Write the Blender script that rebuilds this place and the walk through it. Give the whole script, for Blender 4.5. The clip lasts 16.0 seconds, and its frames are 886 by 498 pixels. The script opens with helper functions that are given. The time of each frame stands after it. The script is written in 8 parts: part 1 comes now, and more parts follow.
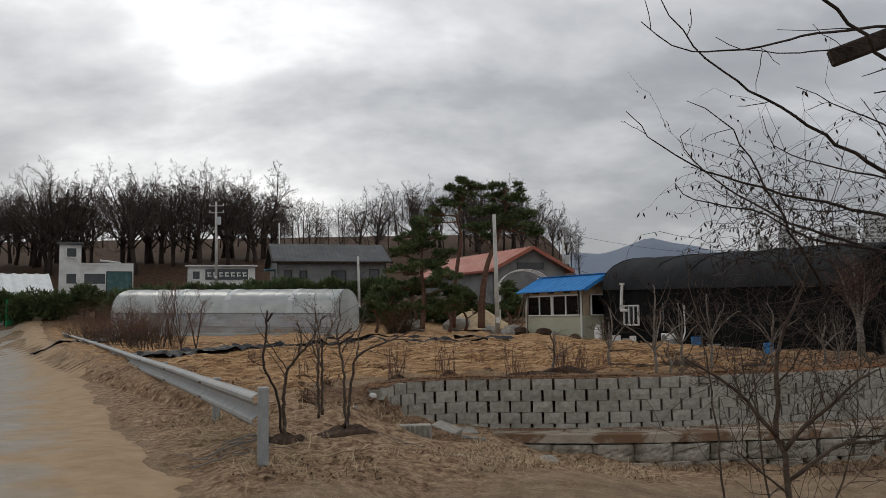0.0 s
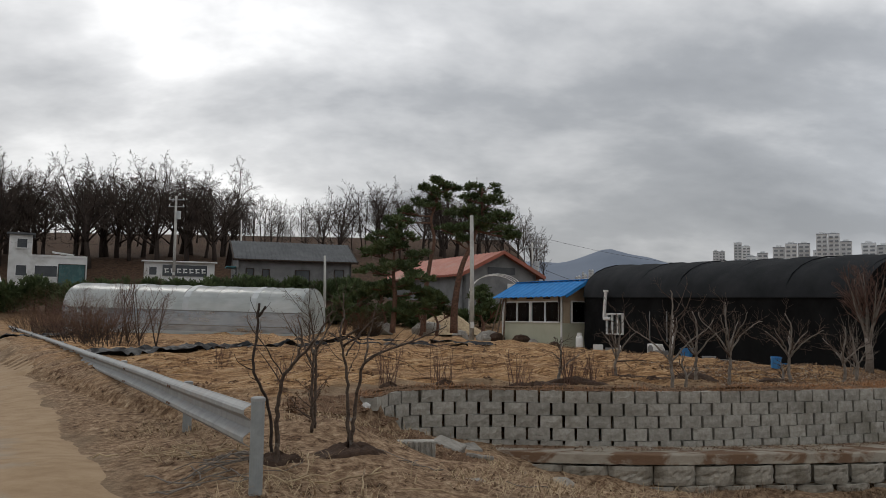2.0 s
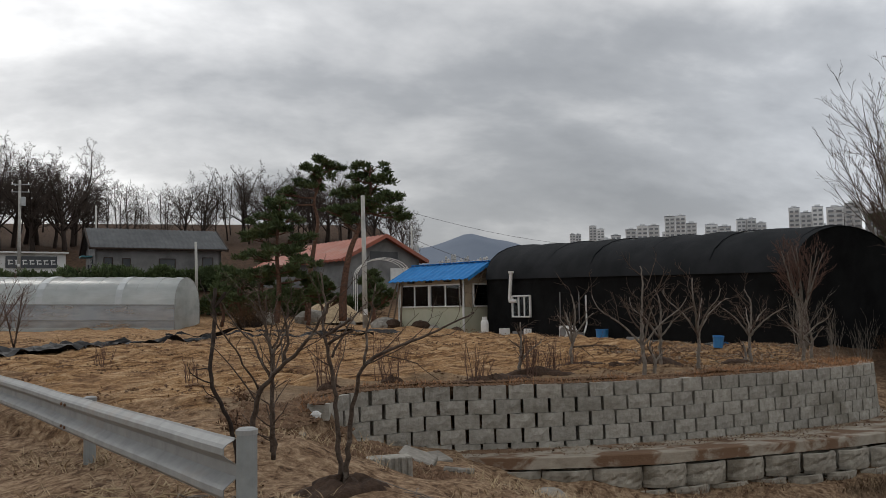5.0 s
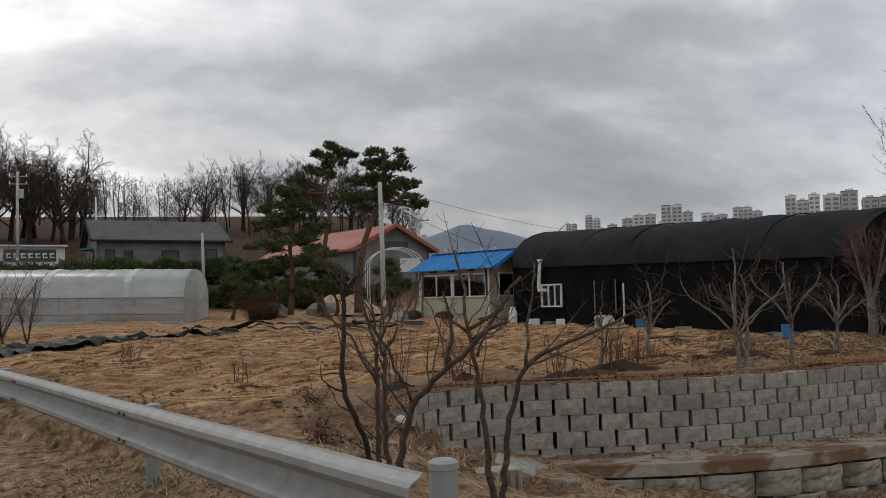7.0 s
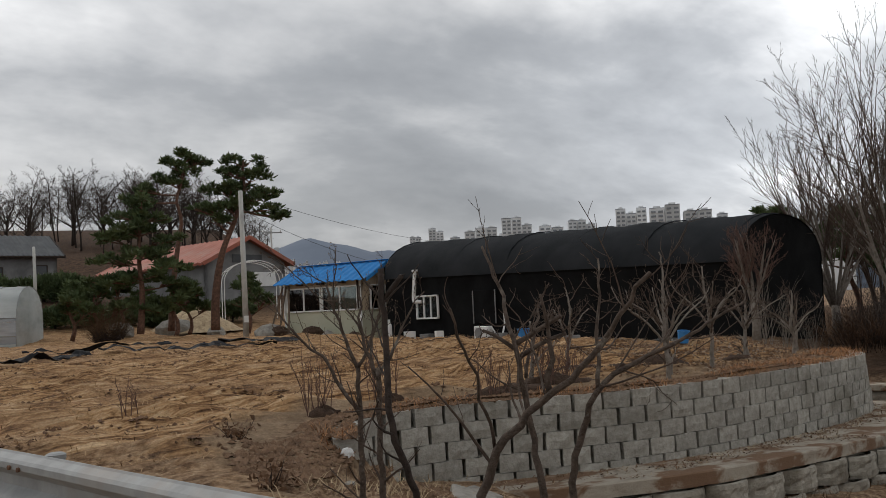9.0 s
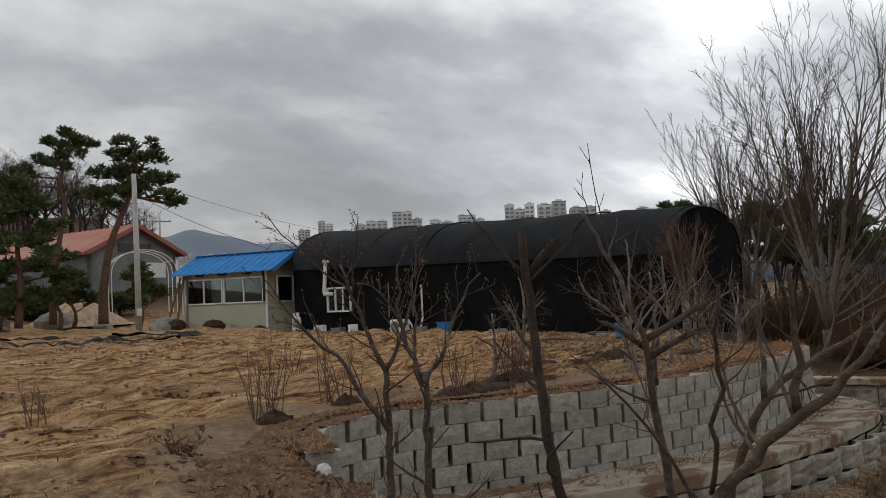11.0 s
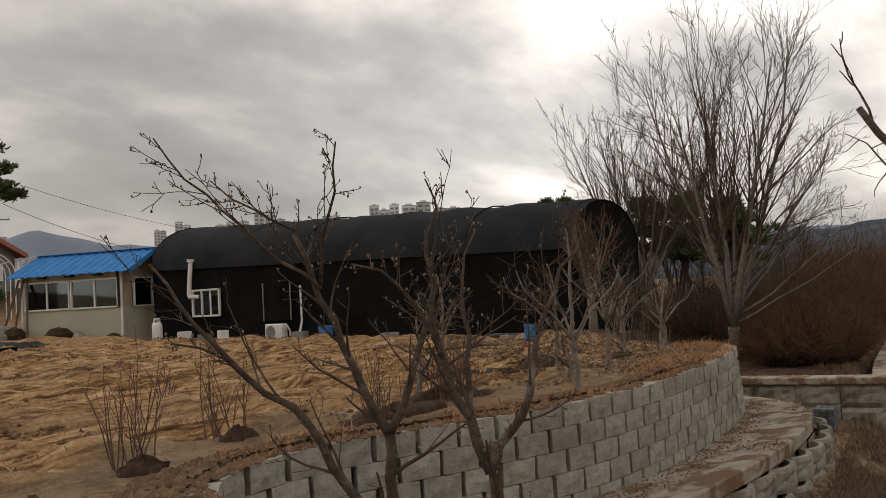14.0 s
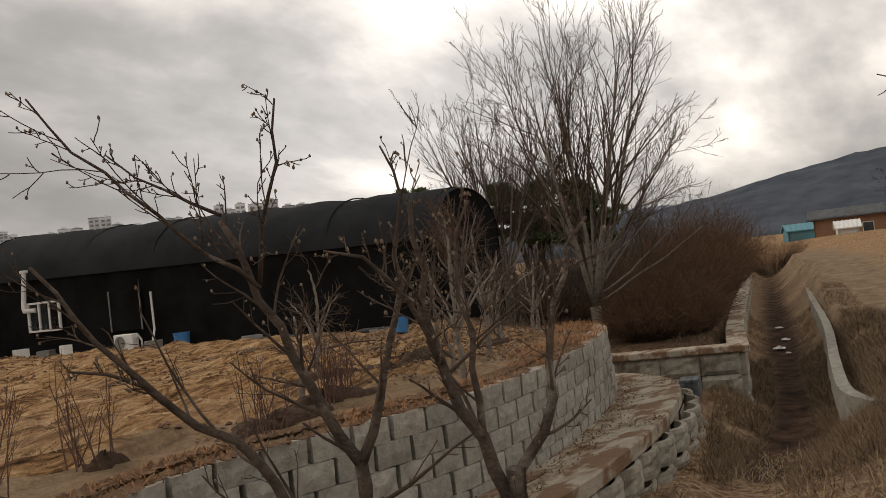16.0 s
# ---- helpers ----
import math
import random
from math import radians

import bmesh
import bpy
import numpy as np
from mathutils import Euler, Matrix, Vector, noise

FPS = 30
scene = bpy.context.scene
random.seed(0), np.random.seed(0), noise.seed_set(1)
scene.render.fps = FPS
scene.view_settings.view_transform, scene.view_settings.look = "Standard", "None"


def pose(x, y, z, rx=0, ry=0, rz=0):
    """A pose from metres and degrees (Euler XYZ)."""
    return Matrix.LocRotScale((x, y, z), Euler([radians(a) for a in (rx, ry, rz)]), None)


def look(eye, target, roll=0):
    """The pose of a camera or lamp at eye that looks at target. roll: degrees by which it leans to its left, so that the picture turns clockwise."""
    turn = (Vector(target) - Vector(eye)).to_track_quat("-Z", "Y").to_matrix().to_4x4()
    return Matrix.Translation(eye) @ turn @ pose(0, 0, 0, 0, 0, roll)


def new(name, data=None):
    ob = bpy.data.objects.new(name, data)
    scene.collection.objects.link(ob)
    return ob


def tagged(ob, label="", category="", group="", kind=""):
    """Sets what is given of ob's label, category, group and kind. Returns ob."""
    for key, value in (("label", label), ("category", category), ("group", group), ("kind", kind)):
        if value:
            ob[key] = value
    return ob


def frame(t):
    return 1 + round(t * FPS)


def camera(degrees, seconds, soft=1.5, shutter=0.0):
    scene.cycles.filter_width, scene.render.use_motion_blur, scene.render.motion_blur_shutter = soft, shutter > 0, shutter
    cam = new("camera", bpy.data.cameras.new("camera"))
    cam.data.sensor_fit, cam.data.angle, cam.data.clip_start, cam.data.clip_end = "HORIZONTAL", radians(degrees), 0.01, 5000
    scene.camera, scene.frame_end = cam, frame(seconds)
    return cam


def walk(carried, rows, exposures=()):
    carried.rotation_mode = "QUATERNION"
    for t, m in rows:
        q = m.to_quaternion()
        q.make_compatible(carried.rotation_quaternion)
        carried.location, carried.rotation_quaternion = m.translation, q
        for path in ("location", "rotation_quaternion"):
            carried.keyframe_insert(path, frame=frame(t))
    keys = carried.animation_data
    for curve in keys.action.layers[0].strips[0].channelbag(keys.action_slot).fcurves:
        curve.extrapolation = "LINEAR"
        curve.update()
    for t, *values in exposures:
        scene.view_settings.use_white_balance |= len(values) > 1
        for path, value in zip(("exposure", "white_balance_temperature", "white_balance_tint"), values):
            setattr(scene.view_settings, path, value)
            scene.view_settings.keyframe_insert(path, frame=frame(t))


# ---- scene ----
cam = camera(55.4, 16.0, soft=0.6)
METRES, EYE, TILT, LEAN, TURN = 11.0, 1.6, 4.6, 0.9, 0.0
ROWS = [
    (0.0, 0.0, 0.0, 0.0, 0.0, 0.0, -0.0),
    (0.5, -0.0123, 0.034, -0.0042, 0.42, 0.2, 0.12),
    (1.0, -0.0294, 0.0722, -0.0096, -0.58, 0.03, -0.53),
    (1.5, -0.0445, 0.1083, -0.0136, -1.67, 0.01, -0.69),
    (2.0, -0.0606, 0.141, -0.0168, -2.75, 0.38, -1.82),
    (2.5, -0.0772, 0.1732, -0.0189, -5.74, 0.43, -1.6),
    (3.0, -0.0919, 0.2025, -0.0221, -9.92, -0.05, -2.43),
    (3.5, -0.1078, 0.237, -0.0256, -16.08, -0.37, -2.8),
    (4.0, -0.1206, 0.2728, -0.0275, -15.21, 0.42, -1.23),
    (4.5, -0.14, 0.3071, -0.0311, -13.65, -0.06, -1.34),
    (5.0, -0.1548, 0.344, -0.0346, -12.05, -0.34, -0.9),
    (7.5, -0.241, 0.5064, -0.0499, -12.83, -1.2, -0.08),
    (8.0, -0.2573, 0.5369, -0.0524, -15.87, -1.25, -0.65),
    (8.5, -0.2692, 0.5655, -0.0545, -19.84, -0.35, -0.28),
    (11.0, -0.3031, 0.7125, -0.0672, -30.48, -0.37, -0.63),
    (11.5, -0.3025, 0.738, -0.0691, -32.56, -0.38, -0.38),
    (12.0, -0.2967, 0.7619, -0.0714, -35.49, -0.35, -0.21),
    (12.5, -0.285, 0.797, -0.0741, -36.83, -0.2, -0.57),
    (13.0, -0.2763, 0.8243, -0.076, -39.18, -0.45, -0.2),
    (13.5, -0.263, 0.8522, -0.0766, -39.38, -0.27, -0.62),
    (14.0, -0.2551, 0.8752, -0.0788, -39.69, -0.21, -0.46),
    (14.5, -0.2471, 0.8938, -0.079, -41.64, -0.82, -0.05),
    (15.0, -0.246, 0.9031, -0.0796, -42.91, -0.82, -0.37),
    (15.5, -0.2508, 0.9109, -0.0805, -45.12, -0.76, 1.24),
    (16.0, -0.2482, 0.917, -0.0811, -49.8, -0.8, 2.37),
]
walk(cam, [(t, pose(0, 0, EYE, TILT, LEAN, TURN) @ pose(METRES * x, METRES * y, METRES * z, 90 + pitch, roll, yaw)) for t, x, y, z, yaw, pitch, roll in ROWS],
     [(0.0, 0.0, 6500, 10), (10.8, 0.0, 6550, 10), (12.5, 0.0, 7000, 12), (13.5, 0.05, 7300, 13), (16.0, 0.05, 7500, 13)])

# ---- world, sun ----
SUN_AZ, SUN_EL = 24.0, 42.0
SUN_DIR = Vector((-math.sin(radians(SUN_AZ)) * math.cos(radians(SUN_EL)), math.cos(radians(SUN_AZ)) * math.cos(radians(SUN_EL)), math.sin(radians(SUN_EL))))


class Nodes:
    """Short writing for node trees."""

    def __init__(self, tree):
        self.t = tree
        tree.nodes.clear()

    def n(self, kind, operation="", blend_type="", layer_name=""):
        node = self.t.nodes.new(kind)
        if operation:
            node.operation = operation
        if blend_type:
            node.data_type, node.blend_type = "RGBA", blend_type
        if layer_name:
            node.layer_name = layer_name
        return node

    def link(self, a, b):
        self.t.links.new(a, b)

    def put(self, sock, value):
        if isinstance(value, bpy.types.NodeSocket):
            self.link(value, sock)
        elif isinstance(value, (tuple, list)):
            sock.default_value = (*value, 1.0) if len(value) == 3 and sock.type == "RGBA" else value
        else:
            sock.default_value = value

    def math(self, op, a, b=0.0, c=0.0):
        m = self.n("ShaderNodeMath", operation=op)
        for s, v in zip(m.inputs, (a, b, c)):
            self.put(s, v)
        return m.outputs[0]

    def noise(self, vec, scale, detail=4.0, rough=0.55, dist=0.0):
        t = self.n("ShaderNodeTexNoise")
        if vec is not None:
            self.link(vec, t.inputs["Vector"])
        t.inputs["Scale"].default_value, t.inputs["Detail"].default_value = scale, detail
        t.inputs["Roughness"].default_value, t.inputs["Distortion"].default_value = rough, dist
        return t.outputs["Fac"]

    def ramp(self, fac, stops):
        r = self.n("ShaderNodeValToRGB")
        self.link(fac, r.inputs[0])
        e = r.color_ramp.elements
        while len(e) < len(stops):
            e.new(0.5)
        for el, (p, c) in zip(e, stops):
            el.position, el.color = p, (*c, 1) if len(c) == 3 else c
        return r.outputs[0]

    def mix(self, fac, a, b, blend="MIX"):
        m = self.n("ShaderNodeMix", blend_type=blend)
        self.put(m.inputs[0], fac), self.put(m.inputs[6], a), self.put(m.inputs[7], b)
        return m.outputs[2]

    def map(self, vec, scale=(1, 1, 1), rot=(0, 0, 0), loc=(0, 0, 0)):
        m = self.n("ShaderNodeMapping")
        self.link(vec, m.inputs[0])
        m.inputs["Scale"].default_value, m.inputs["Rotation"].default_value, m.inputs["Location"].default_value = scale, rot, loc
        return m.outputs[0]


def build_world():
    w = bpy.data.worlds.new("overcast_sky")
    w.use_nodes = True
    scene.world = w
    k = Nodes(w.node_tree)
    co = k.n("ShaderNodeTexCoord").outputs["Generated"]
    sky = k.n("ShaderNodeTexSky")
    sky.sky_type, sky.sun_disc, sky.sun_elevation, sky.sun_rotation = "NISHITA", False, radians(SUN_EL), radians(-SUN_AZ)
    sky.air_density, sky.dust_density = 1.5, 3.0
    xyz = k.n("ShaderNodeSeparateXYZ")
    k.link(co, xyz.inputs[0])
    up = k.math("MAXIMUM", xyz.outputs[2], 0.0)
    den = k.math("ADD", up, 0.42)
    flat = k.n("ShaderNodeCombineXYZ")
    k.link(k.math("DIVIDE", xyz.outputs[0], den), flat.inputs[0])
    k.link(k.math("DIVIDE", xyz.outputs[1], den), flat.inputs[1])
    big = k.noise(k.map(flat.outputs[0], (0.75, 1.0, 1), loc=CLOUD_SHIFT), 1.0, 6.0, 0.52, 0.15)
    fine = k.noise(k.map(flat.outputs[0], (0.8, 1.15, 1), loc=(3.1, 1.7, 0)), 2.6, 6.0, 0.55, 0.12)
    mass = k.math("ADD", k.math("MULTIPLY", big, 0.6), k.math("MULTIPLY", fine, 0.4))
    cloud = k.ramp(mass, [(0.36, (0.27, 0.287, 0.315)), (0.455, (0.39, 0.408, 0.435)), (0.53, (0.62, 0.632, 0.65)), (0.61, (0.98, 0.985, 0.99))])
    sun = k.n("ShaderNodeVectorMath", operation="DOT_PRODUCT")
    k.link(co, sun.inputs[0])
    sun.inputs[1].default_value = SUN_DIR
    glow = k.math("POWER", k.math("MAXIMUM", sun.outputs["Value"], 0.0), 5.0)
    gain = k.math("ADD", k.math("MULTIPLY_ADD", up, 0.30, 0.98), k.math("MULTIPLY", glow, 0.3))
    # thin places in the cloud, where the light comes through
    for az, el, tight, much in ((13, 23, 26.0, 0.30), (-36, 6, 60.0, 0.45), (-48, 8, 45.0, 0.4), (-57, 15, 22.0, 0.7), (-74, 20, 30.0, 0.35)):
        gap = k.n("ShaderNodeVectorMath", operation="DOT_PRODUCT")
        k.link(co, gap.inputs[0])
        gap.inputs[1].default_value = (-math.sin(radians(az)) * math.cos(radians(el)), math.cos(radians(az)) * math.cos(radians(el)), math.sin(radians(el)))
        lobe = k.math("POWER", k.math("MAXIMUM", gap.outputs["Value"], 0.0), tight)
        gain = k.math("ADD", gain, k.math("MULTIPLY", k.math("MULTIPLY", lobe, much), k.math("MULTIPLY_ADD", fine, 2.0, 0.0)))
    haze = k.math("POWER", k.math("SUBTRACT", 1.0, up), 14.0)
    lit = k.mix(1.0, cloud, gain, "MULTIPLY")
    lit = k.mix(k.math("MULTIPLY", haze, 0.5), lit, (0.68, 0.685, 0.68))
    bg_sky, bg_cloud = k.n("ShaderNodeBackground"), k.n("ShaderNodeBackground")
    k.link(sky.outputs[0], bg_sky.inputs[0])
    bg_sky.inputs[1].default_value = 0.08
    k.link(lit, bg_cloud.inputs[0])
    bg_cloud.inputs[1].default_value = SKY
    mixer = k.n("ShaderNodeMixShader")
    mixer.inputs[0].default_value = 0.94
    k.link(bg_sky.outputs[0], mixer.inputs[1]), k.link(bg_cloud.outputs[0], mixer.inputs[2])
    k.link(mixer.outputs[0], k.n("ShaderNodeOutputWorld").inputs[0])


CLOUD_SHIFT = (0.4, 0.0, 0.0)
SKY = 0.88
build_world()
sun = new("sun", bpy.data.lights.new("sun", "SUN"))
sun.data.energy, sun.data.angle, sun.data.color = 0.7, radians(14), (1.0, 0.96, 0.9)
sun.matrix_world = look(SUN_DIR * 60, (0, 0, 0))


# ---- materials ----
def material(name, stops, scale=8.0, rough=0.8, metal=0.0, bump=0.3, bump_scale=40.0, stretch=(1, 1, 1), wear=None, wear_scale=1.2, wear_at=(0.52, 0.68), vary=0.0, coords="Object", spec=0.3, turn=0.0):
    """A surface: grain between the stops, an optional stain, fine relief, and a shade that varies from piece to piece."""
    m = bpy.data.materials.new(name)
    m.use_nodes = True
    k = Nodes(m.node_tree)
    co = k.map(k.n("ShaderNodeTexCoord").outputs[coords] if coords != "Position" else k.n("ShaderNodeNewGeometry").outputs["Position"], stretch, (0, 0, radians(turn)))
    c = k.ramp(k.noise(co, scale, 6.0, 0.6, 0.2), stops)
    if wear:
        f = k.ramp(k.noise(co, wear_scale, 5.0, 0.62, 0.4), [(wear_at[0], (0, 0, 0)), (wear_at[1], (1, 1, 1))])
        c = k.mix(f, c, wear)
    if vary:
        r = k.n("ShaderNodeObjectInfo").outputs["Random"]
        v = k.math("MULTIPLY_ADD", r, vary, 1 - vary / 2)
        c = k.mix(1.0, c, v, "MULTIPLY")
    b = k.n("ShaderNodeBsdfPrincipled")
    k.link(c, b.inputs["Base Color"])
    k.put(b.inputs["Roughness"], k.math("MULTIPLY_ADD", k.noise(co, scale * 2.3, 3.0), 0.25, rough - 0.12))
    b.inputs["Metallic"].default_value, b.inputs["Specular IOR Level"].default_value = metal, spec
    if bump:
        bp = k.n("ShaderNodeBump")
        bp.inputs["Strength"].default_value, bp.inputs["Distance"].default_value = bump, 0.02
        k.link(k.noise(co, bump_scale, 6.0, 0.6), bp.inputs["Height"])
        k.link(bp.outputs[0], b.inputs["Normal"])
    k.link(b.outputs[0], k.n("ShaderNodeOutputMaterial").inputs[0])
    return m


def two(a, b, lo=0.3, hi=0.7):
    return [(lo, a), (hi, b)]


def glass(name, tint, rough=0.02, clear=0.5):
    m = bpy.data.materials.new(name)
    m.use_nodes = True
    k = Nodes(m.node_tree)
    g, t, mx = k.n("ShaderNodeBsdfGlossy"), k.n("ShaderNodeBsdfTransparent"), k.n("ShaderNodeMixShader")
    g.inputs["Roughness"].default_value, g.inputs[0].default_value = rough, (0.9, 0.93, 0.95, 1)
    t.inputs[0].default_value = (*tint, 1)
    fr = k.n("ShaderNodeFresnel")
    fr.inputs[0].default_value = 1.5
    k.link(k.math("MULTIPLY_ADD", fr.outputs[0], 1.0, 0.03), mx.inputs[0])
    k.link(t.outputs[0], mx.inputs[1]), k.link(g.outputs[0], mx.inputs[2])
    k.link(mx.outputs[0], k.n("ShaderNodeOutputMaterial").inputs[0])
    return m


M = {}
M["block"] = material("split_concrete_block", two((0.25, 0.235, 0.20), (0.41, 0.39, 0.345)), 14, 0.92, 0, 1.0, 22, wear=(0.19, 0.175, 0.14), wear_scale=1.3, wear_at=(0.52, 0.72), vary=0.3, coords="Position")
M["ledge"] = material("weathered_concrete", two((0.30, 0.26, 0.205), (0.45, 0.40, 0.325)), 5, 0.92, 0, 0.5, 30, wear=(0.19, 0.115, 0.07), wear_scale=2.4, wear_at=(0.47, 0.56), stretch=(0.6, 1.6, 1), turn=-20, coords="Position", vary=0.1)
M["planter"] = material("relief_stone_block", two((0.22, 0.20, 0.165), (0.39, 0.36, 0.30)), 9, 0.95, 0, 0.9, 14, wear=(0.14, 0.12, 0.09), wear_scale=1.5, vary=0.2, coords="Position")
M["galv"] = material("galvanised_steel", two((0.27, 0.275, 0.27), (0.37, 0.375, 0.37)), 6, 0.7, 0.15, 0.12, 60, wear=(0.33, 0.30, 0.27), wear_scale=1.6, wear_at=(0.56, 0.75), coords="Position", spec=0.5)
M["post"] = material("galvanised_post", two((0.24, 0.26, 0.26), (0.33, 0.35, 0.35)), 9, 0.7, 0.15, 0.08, 60, wear=(0.28, 0.27, 0.25), coords="Position", spec=0.5)
M["rust"] = material("rusty_steel", two((0.10, 0.05, 0.03), (0.22, 0.12, 0.07)), 14, 0.85, 0.2, 0.4, 50)
M["bark"] = material("brown_bark", two((0.05, 0.034, 0.026), (0.125, 0.09, 0.068)), 22, 0.92, 0, 0.7, 60, coords="Position", wear=(0.22, 0.19, 0.16), wear_scale=5, wear_at=(0.6, 0.75))
M["bark_mid"] = material("mottled_brown_bark", two((0.05, 0.036, 0.028), (0.135, 0.10, 0.077)), 24, 0.92, 0, 0.9, 60, coords="Position", wear=(0.24, 0.21, 0.175), wear_scale=7, wear_at=(0.58, 0.70))
M["bark_dark"] = material("dark_bark", two((0.022, 0.016, 0.013), (0.065, 0.047, 0.038)), 22, 0.92, 0, 0.7, 60, coords="Position")
M["bark_grey"] = material("grey_bark", two((0.13, 0.11, 0.09), (0.27, 0.235, 0.20)), 16, 0.92, 0, 0.7, 50, coords="Position")
M["twig_red"] = material("reddish_twigs", two((0.085, 0.05, 0.04), (0.18, 0.105, 0.08)), 20, 0.9, 0, 0.2, 50, coords="Position")
M["twig_far"] = material("distant_twigs", two((0.045, 0.034, 0.028), (0.10, 0.077, 0.064)), 2, 0.95, 0, 0.0, coords="Position")
M["pine_bark"] = material("red_pine_bark", two((0.07, 0.04, 0.03), (0.20, 0.11, 0.075)), 10, 0.92, 0, 0.7, 30, coords="Position")
M["needle"] = material("pine_needles", two((0.04, 0.066, 0.026), (0.125, 0.16, 0.065)), 1.5, 0.75, 0, 0.0, coords="Position", vary=0.3)
M["needle_dry"] = material("browned_evergreen", two((0.05, 0.03, 0.015), (0.13, 0.075, 0.035)), 1.5, 0.8, 0, 0.0, coords="Position")
# same black netting in two tones: paler on the roof, darker on the sides
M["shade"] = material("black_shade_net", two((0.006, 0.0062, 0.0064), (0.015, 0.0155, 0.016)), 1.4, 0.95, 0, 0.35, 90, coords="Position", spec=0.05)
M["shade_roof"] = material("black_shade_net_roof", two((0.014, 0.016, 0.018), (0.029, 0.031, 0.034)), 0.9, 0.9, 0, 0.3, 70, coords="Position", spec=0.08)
M["blue_roof"] = material("blue_steel_roof", two((0.02, 0.16, 0.42), (0.035, 0.23, 0.56)), 3, 0.75, 0.0, 0.05, 30, wear=(0.05, 0.20, 0.42), wear_at=(0.6, 0.8), coords="Position", spec=0.15)
M["panel"] = material("beige_sandwich_panel", two((0.42, 0.42, 0.31), (0.50, 0.50, 0.385)), 1.2, 0.6, 0, 0.05, 20, wear=(0.40, 0.36, 0.28), wear_scale=0.8, wear_at=(0.58, 0.8), coords="Position")
M["panel_wood"] = material("tan_panel", two((0.36, 0.28, 0.19), (0.46, 0.37, 0.26)), 2, 0.7, 0, 0.1, 20, coords="Position")
M["white"] = material("white_plastic", two((0.68, 0.68, 0.66), (0.80, 0.80, 0.78)), 4, 0.45, 0, 0.03, 20, coords="Position", wear=(0.55, 0.53, 0.48), wear_at=(0.6, 0.85))
M["white_wall"] = material("white_render", two((0.62, 0.62, 0.60), (0.76, 0.76, 0.74)), 0.6, 0.85, 0, 0.1, 6, coords="Position", wear=(0.5, 0.49, 0.46), wear_scale=0.4)
M["dark_glass"] = material("dark_window", two((0.02, 0.025, 0.03), (0.05, 0.055, 0.06)), 0.8, 0.12, 0, 0.0, coords="Position", spec=0.6)
# the dimness of an unlit room is put into this colour
M["inside"] = material("dim_interior", two((0.10, 0.09, 0.075), (0.24, 0.22, 0.18)), 1.2, 0.9, 0, 0.0, coords="Position")
M["grey_block"] = material("grey_cement_wall", two((0.17, 0.17, 0.17), (0.26, 0.26, 0.255)), 1.1, 0.9, 0, 0.3, 8, coords="Position", wear=(0.13, 0.13, 0.13), wear_scale=0.35)
M["tin_roof"] = material("grey_metal_roof", two((0.075, 0.08, 0.085), (0.12, 0.125, 0.13)), 0.8, 0.85, 0.0, 0.0, coords="Position", spec=0.15)
M["red_roof"] = material("faded_red_roof", two((0.30, 0.085, 0.055), (0.42, 0.15, 0.10)), 0.7, 0.6, 0.0, 0.0, coords="Position", wear=(0.36, 0.20, 0.15), wear_scale=0.3)
M["teal_glass"] = material("teal_door", two((0.03, 0.09, 0.09), (0.06, 0.15, 0.15)), 0.8, 0.25, 0, 0.0, coords="Position", spec=0.5)
M["concrete_pole"] = material("concrete_pole", two((0.42, 0.41, 0.38), (0.55, 0.54, 0.50)), 3, 0.85, 0, 0.2, 30, coords="Position", wear=(0.33, 0.32, 0.30))
M["cable"] = material("black_cable", two((0.02, 0.02, 0.02), (0.05, 0.05, 0.05)), 3, 0.6, 0, 0.0)
M["blue"] = material("blue_plastic", two((0.03, 0.17, 0.42), (0.05, 0.24, 0.52)), 4, 0.4, 0, 0.05, coords="Position", spec=0.5)
M["green"] = material("green_sheet", two((0.02, 0.20, 0.07), (0.04, 0.30, 0.11)), 1.5, 0.6, 0, 0.0, coords="Position")
M["tarp"] = material("black_plastic_mulch", two((0.006, 0.006, 0.007), (0.018, 0.018, 0.02)), 2, 0.6, 0, 0.4, 12, coords="Position", spec=0.15)
M["wood"] = material("weathered_timber", two((0.10, 0.07, 0.05), (0.20, 0.15, 0.11)), 8, 0.85, 0, 0.4, 40, stretch=(1, 8, 1))
M["crumb"] = material("crumbled_brown_earth", two((0.105, 0.063, 0.038), (0.25, 0.155, 0.095)), 9, 0.97, 0, 0.4, 40, coords="Position")
M["pebble"] = material("pebbles", two((0.24, 0.18, 0.125), (0.40, 0.33, 0.26)), 9, 0.95, 0, 0.2, 40, coords="Position")
M["soil"] = material("dark_soil", two((0.035, 0.021, 0.014), (0.085, 0.052, 0.034)), 14, 0.97, 0, 1.0, 30, coords="Position")
M["field_straw"] = material("field_straw", two((0.25, 0.15, 0.072), (0.52, 0.36, 0.20)), 5, 0.9, 0, 0.0, coords="Position", wear=(0.10, 0.055, 0.03), wear_scale=2.2, wear_at=(0.5, 0.62))
M["straw"] = material("dry_straw", two((0.29, 0.205, 0.12), (0.54, 0.42, 0.26)), 6, 0.9, 0, 0.0, coords="Position", wear=(0.17, 0.11, 0.07), wear_scale=3)
M["straw_red"] = material("rusty_dry_grass", two((0.27, 0.125, 0.052), (0.42, 0.215, 0.10)), 6, 0.9, 0, 0.0, coords="Position")
M["ditch_straw"] = material("withered_brown_grass", two((0.10, 0.065, 0.04), (0.25, 0.175, 0.105)), 6, 0.92, 0, 0.0, coords="Position", wear=(0.07, 0.045, 0.03), wear_scale=3)
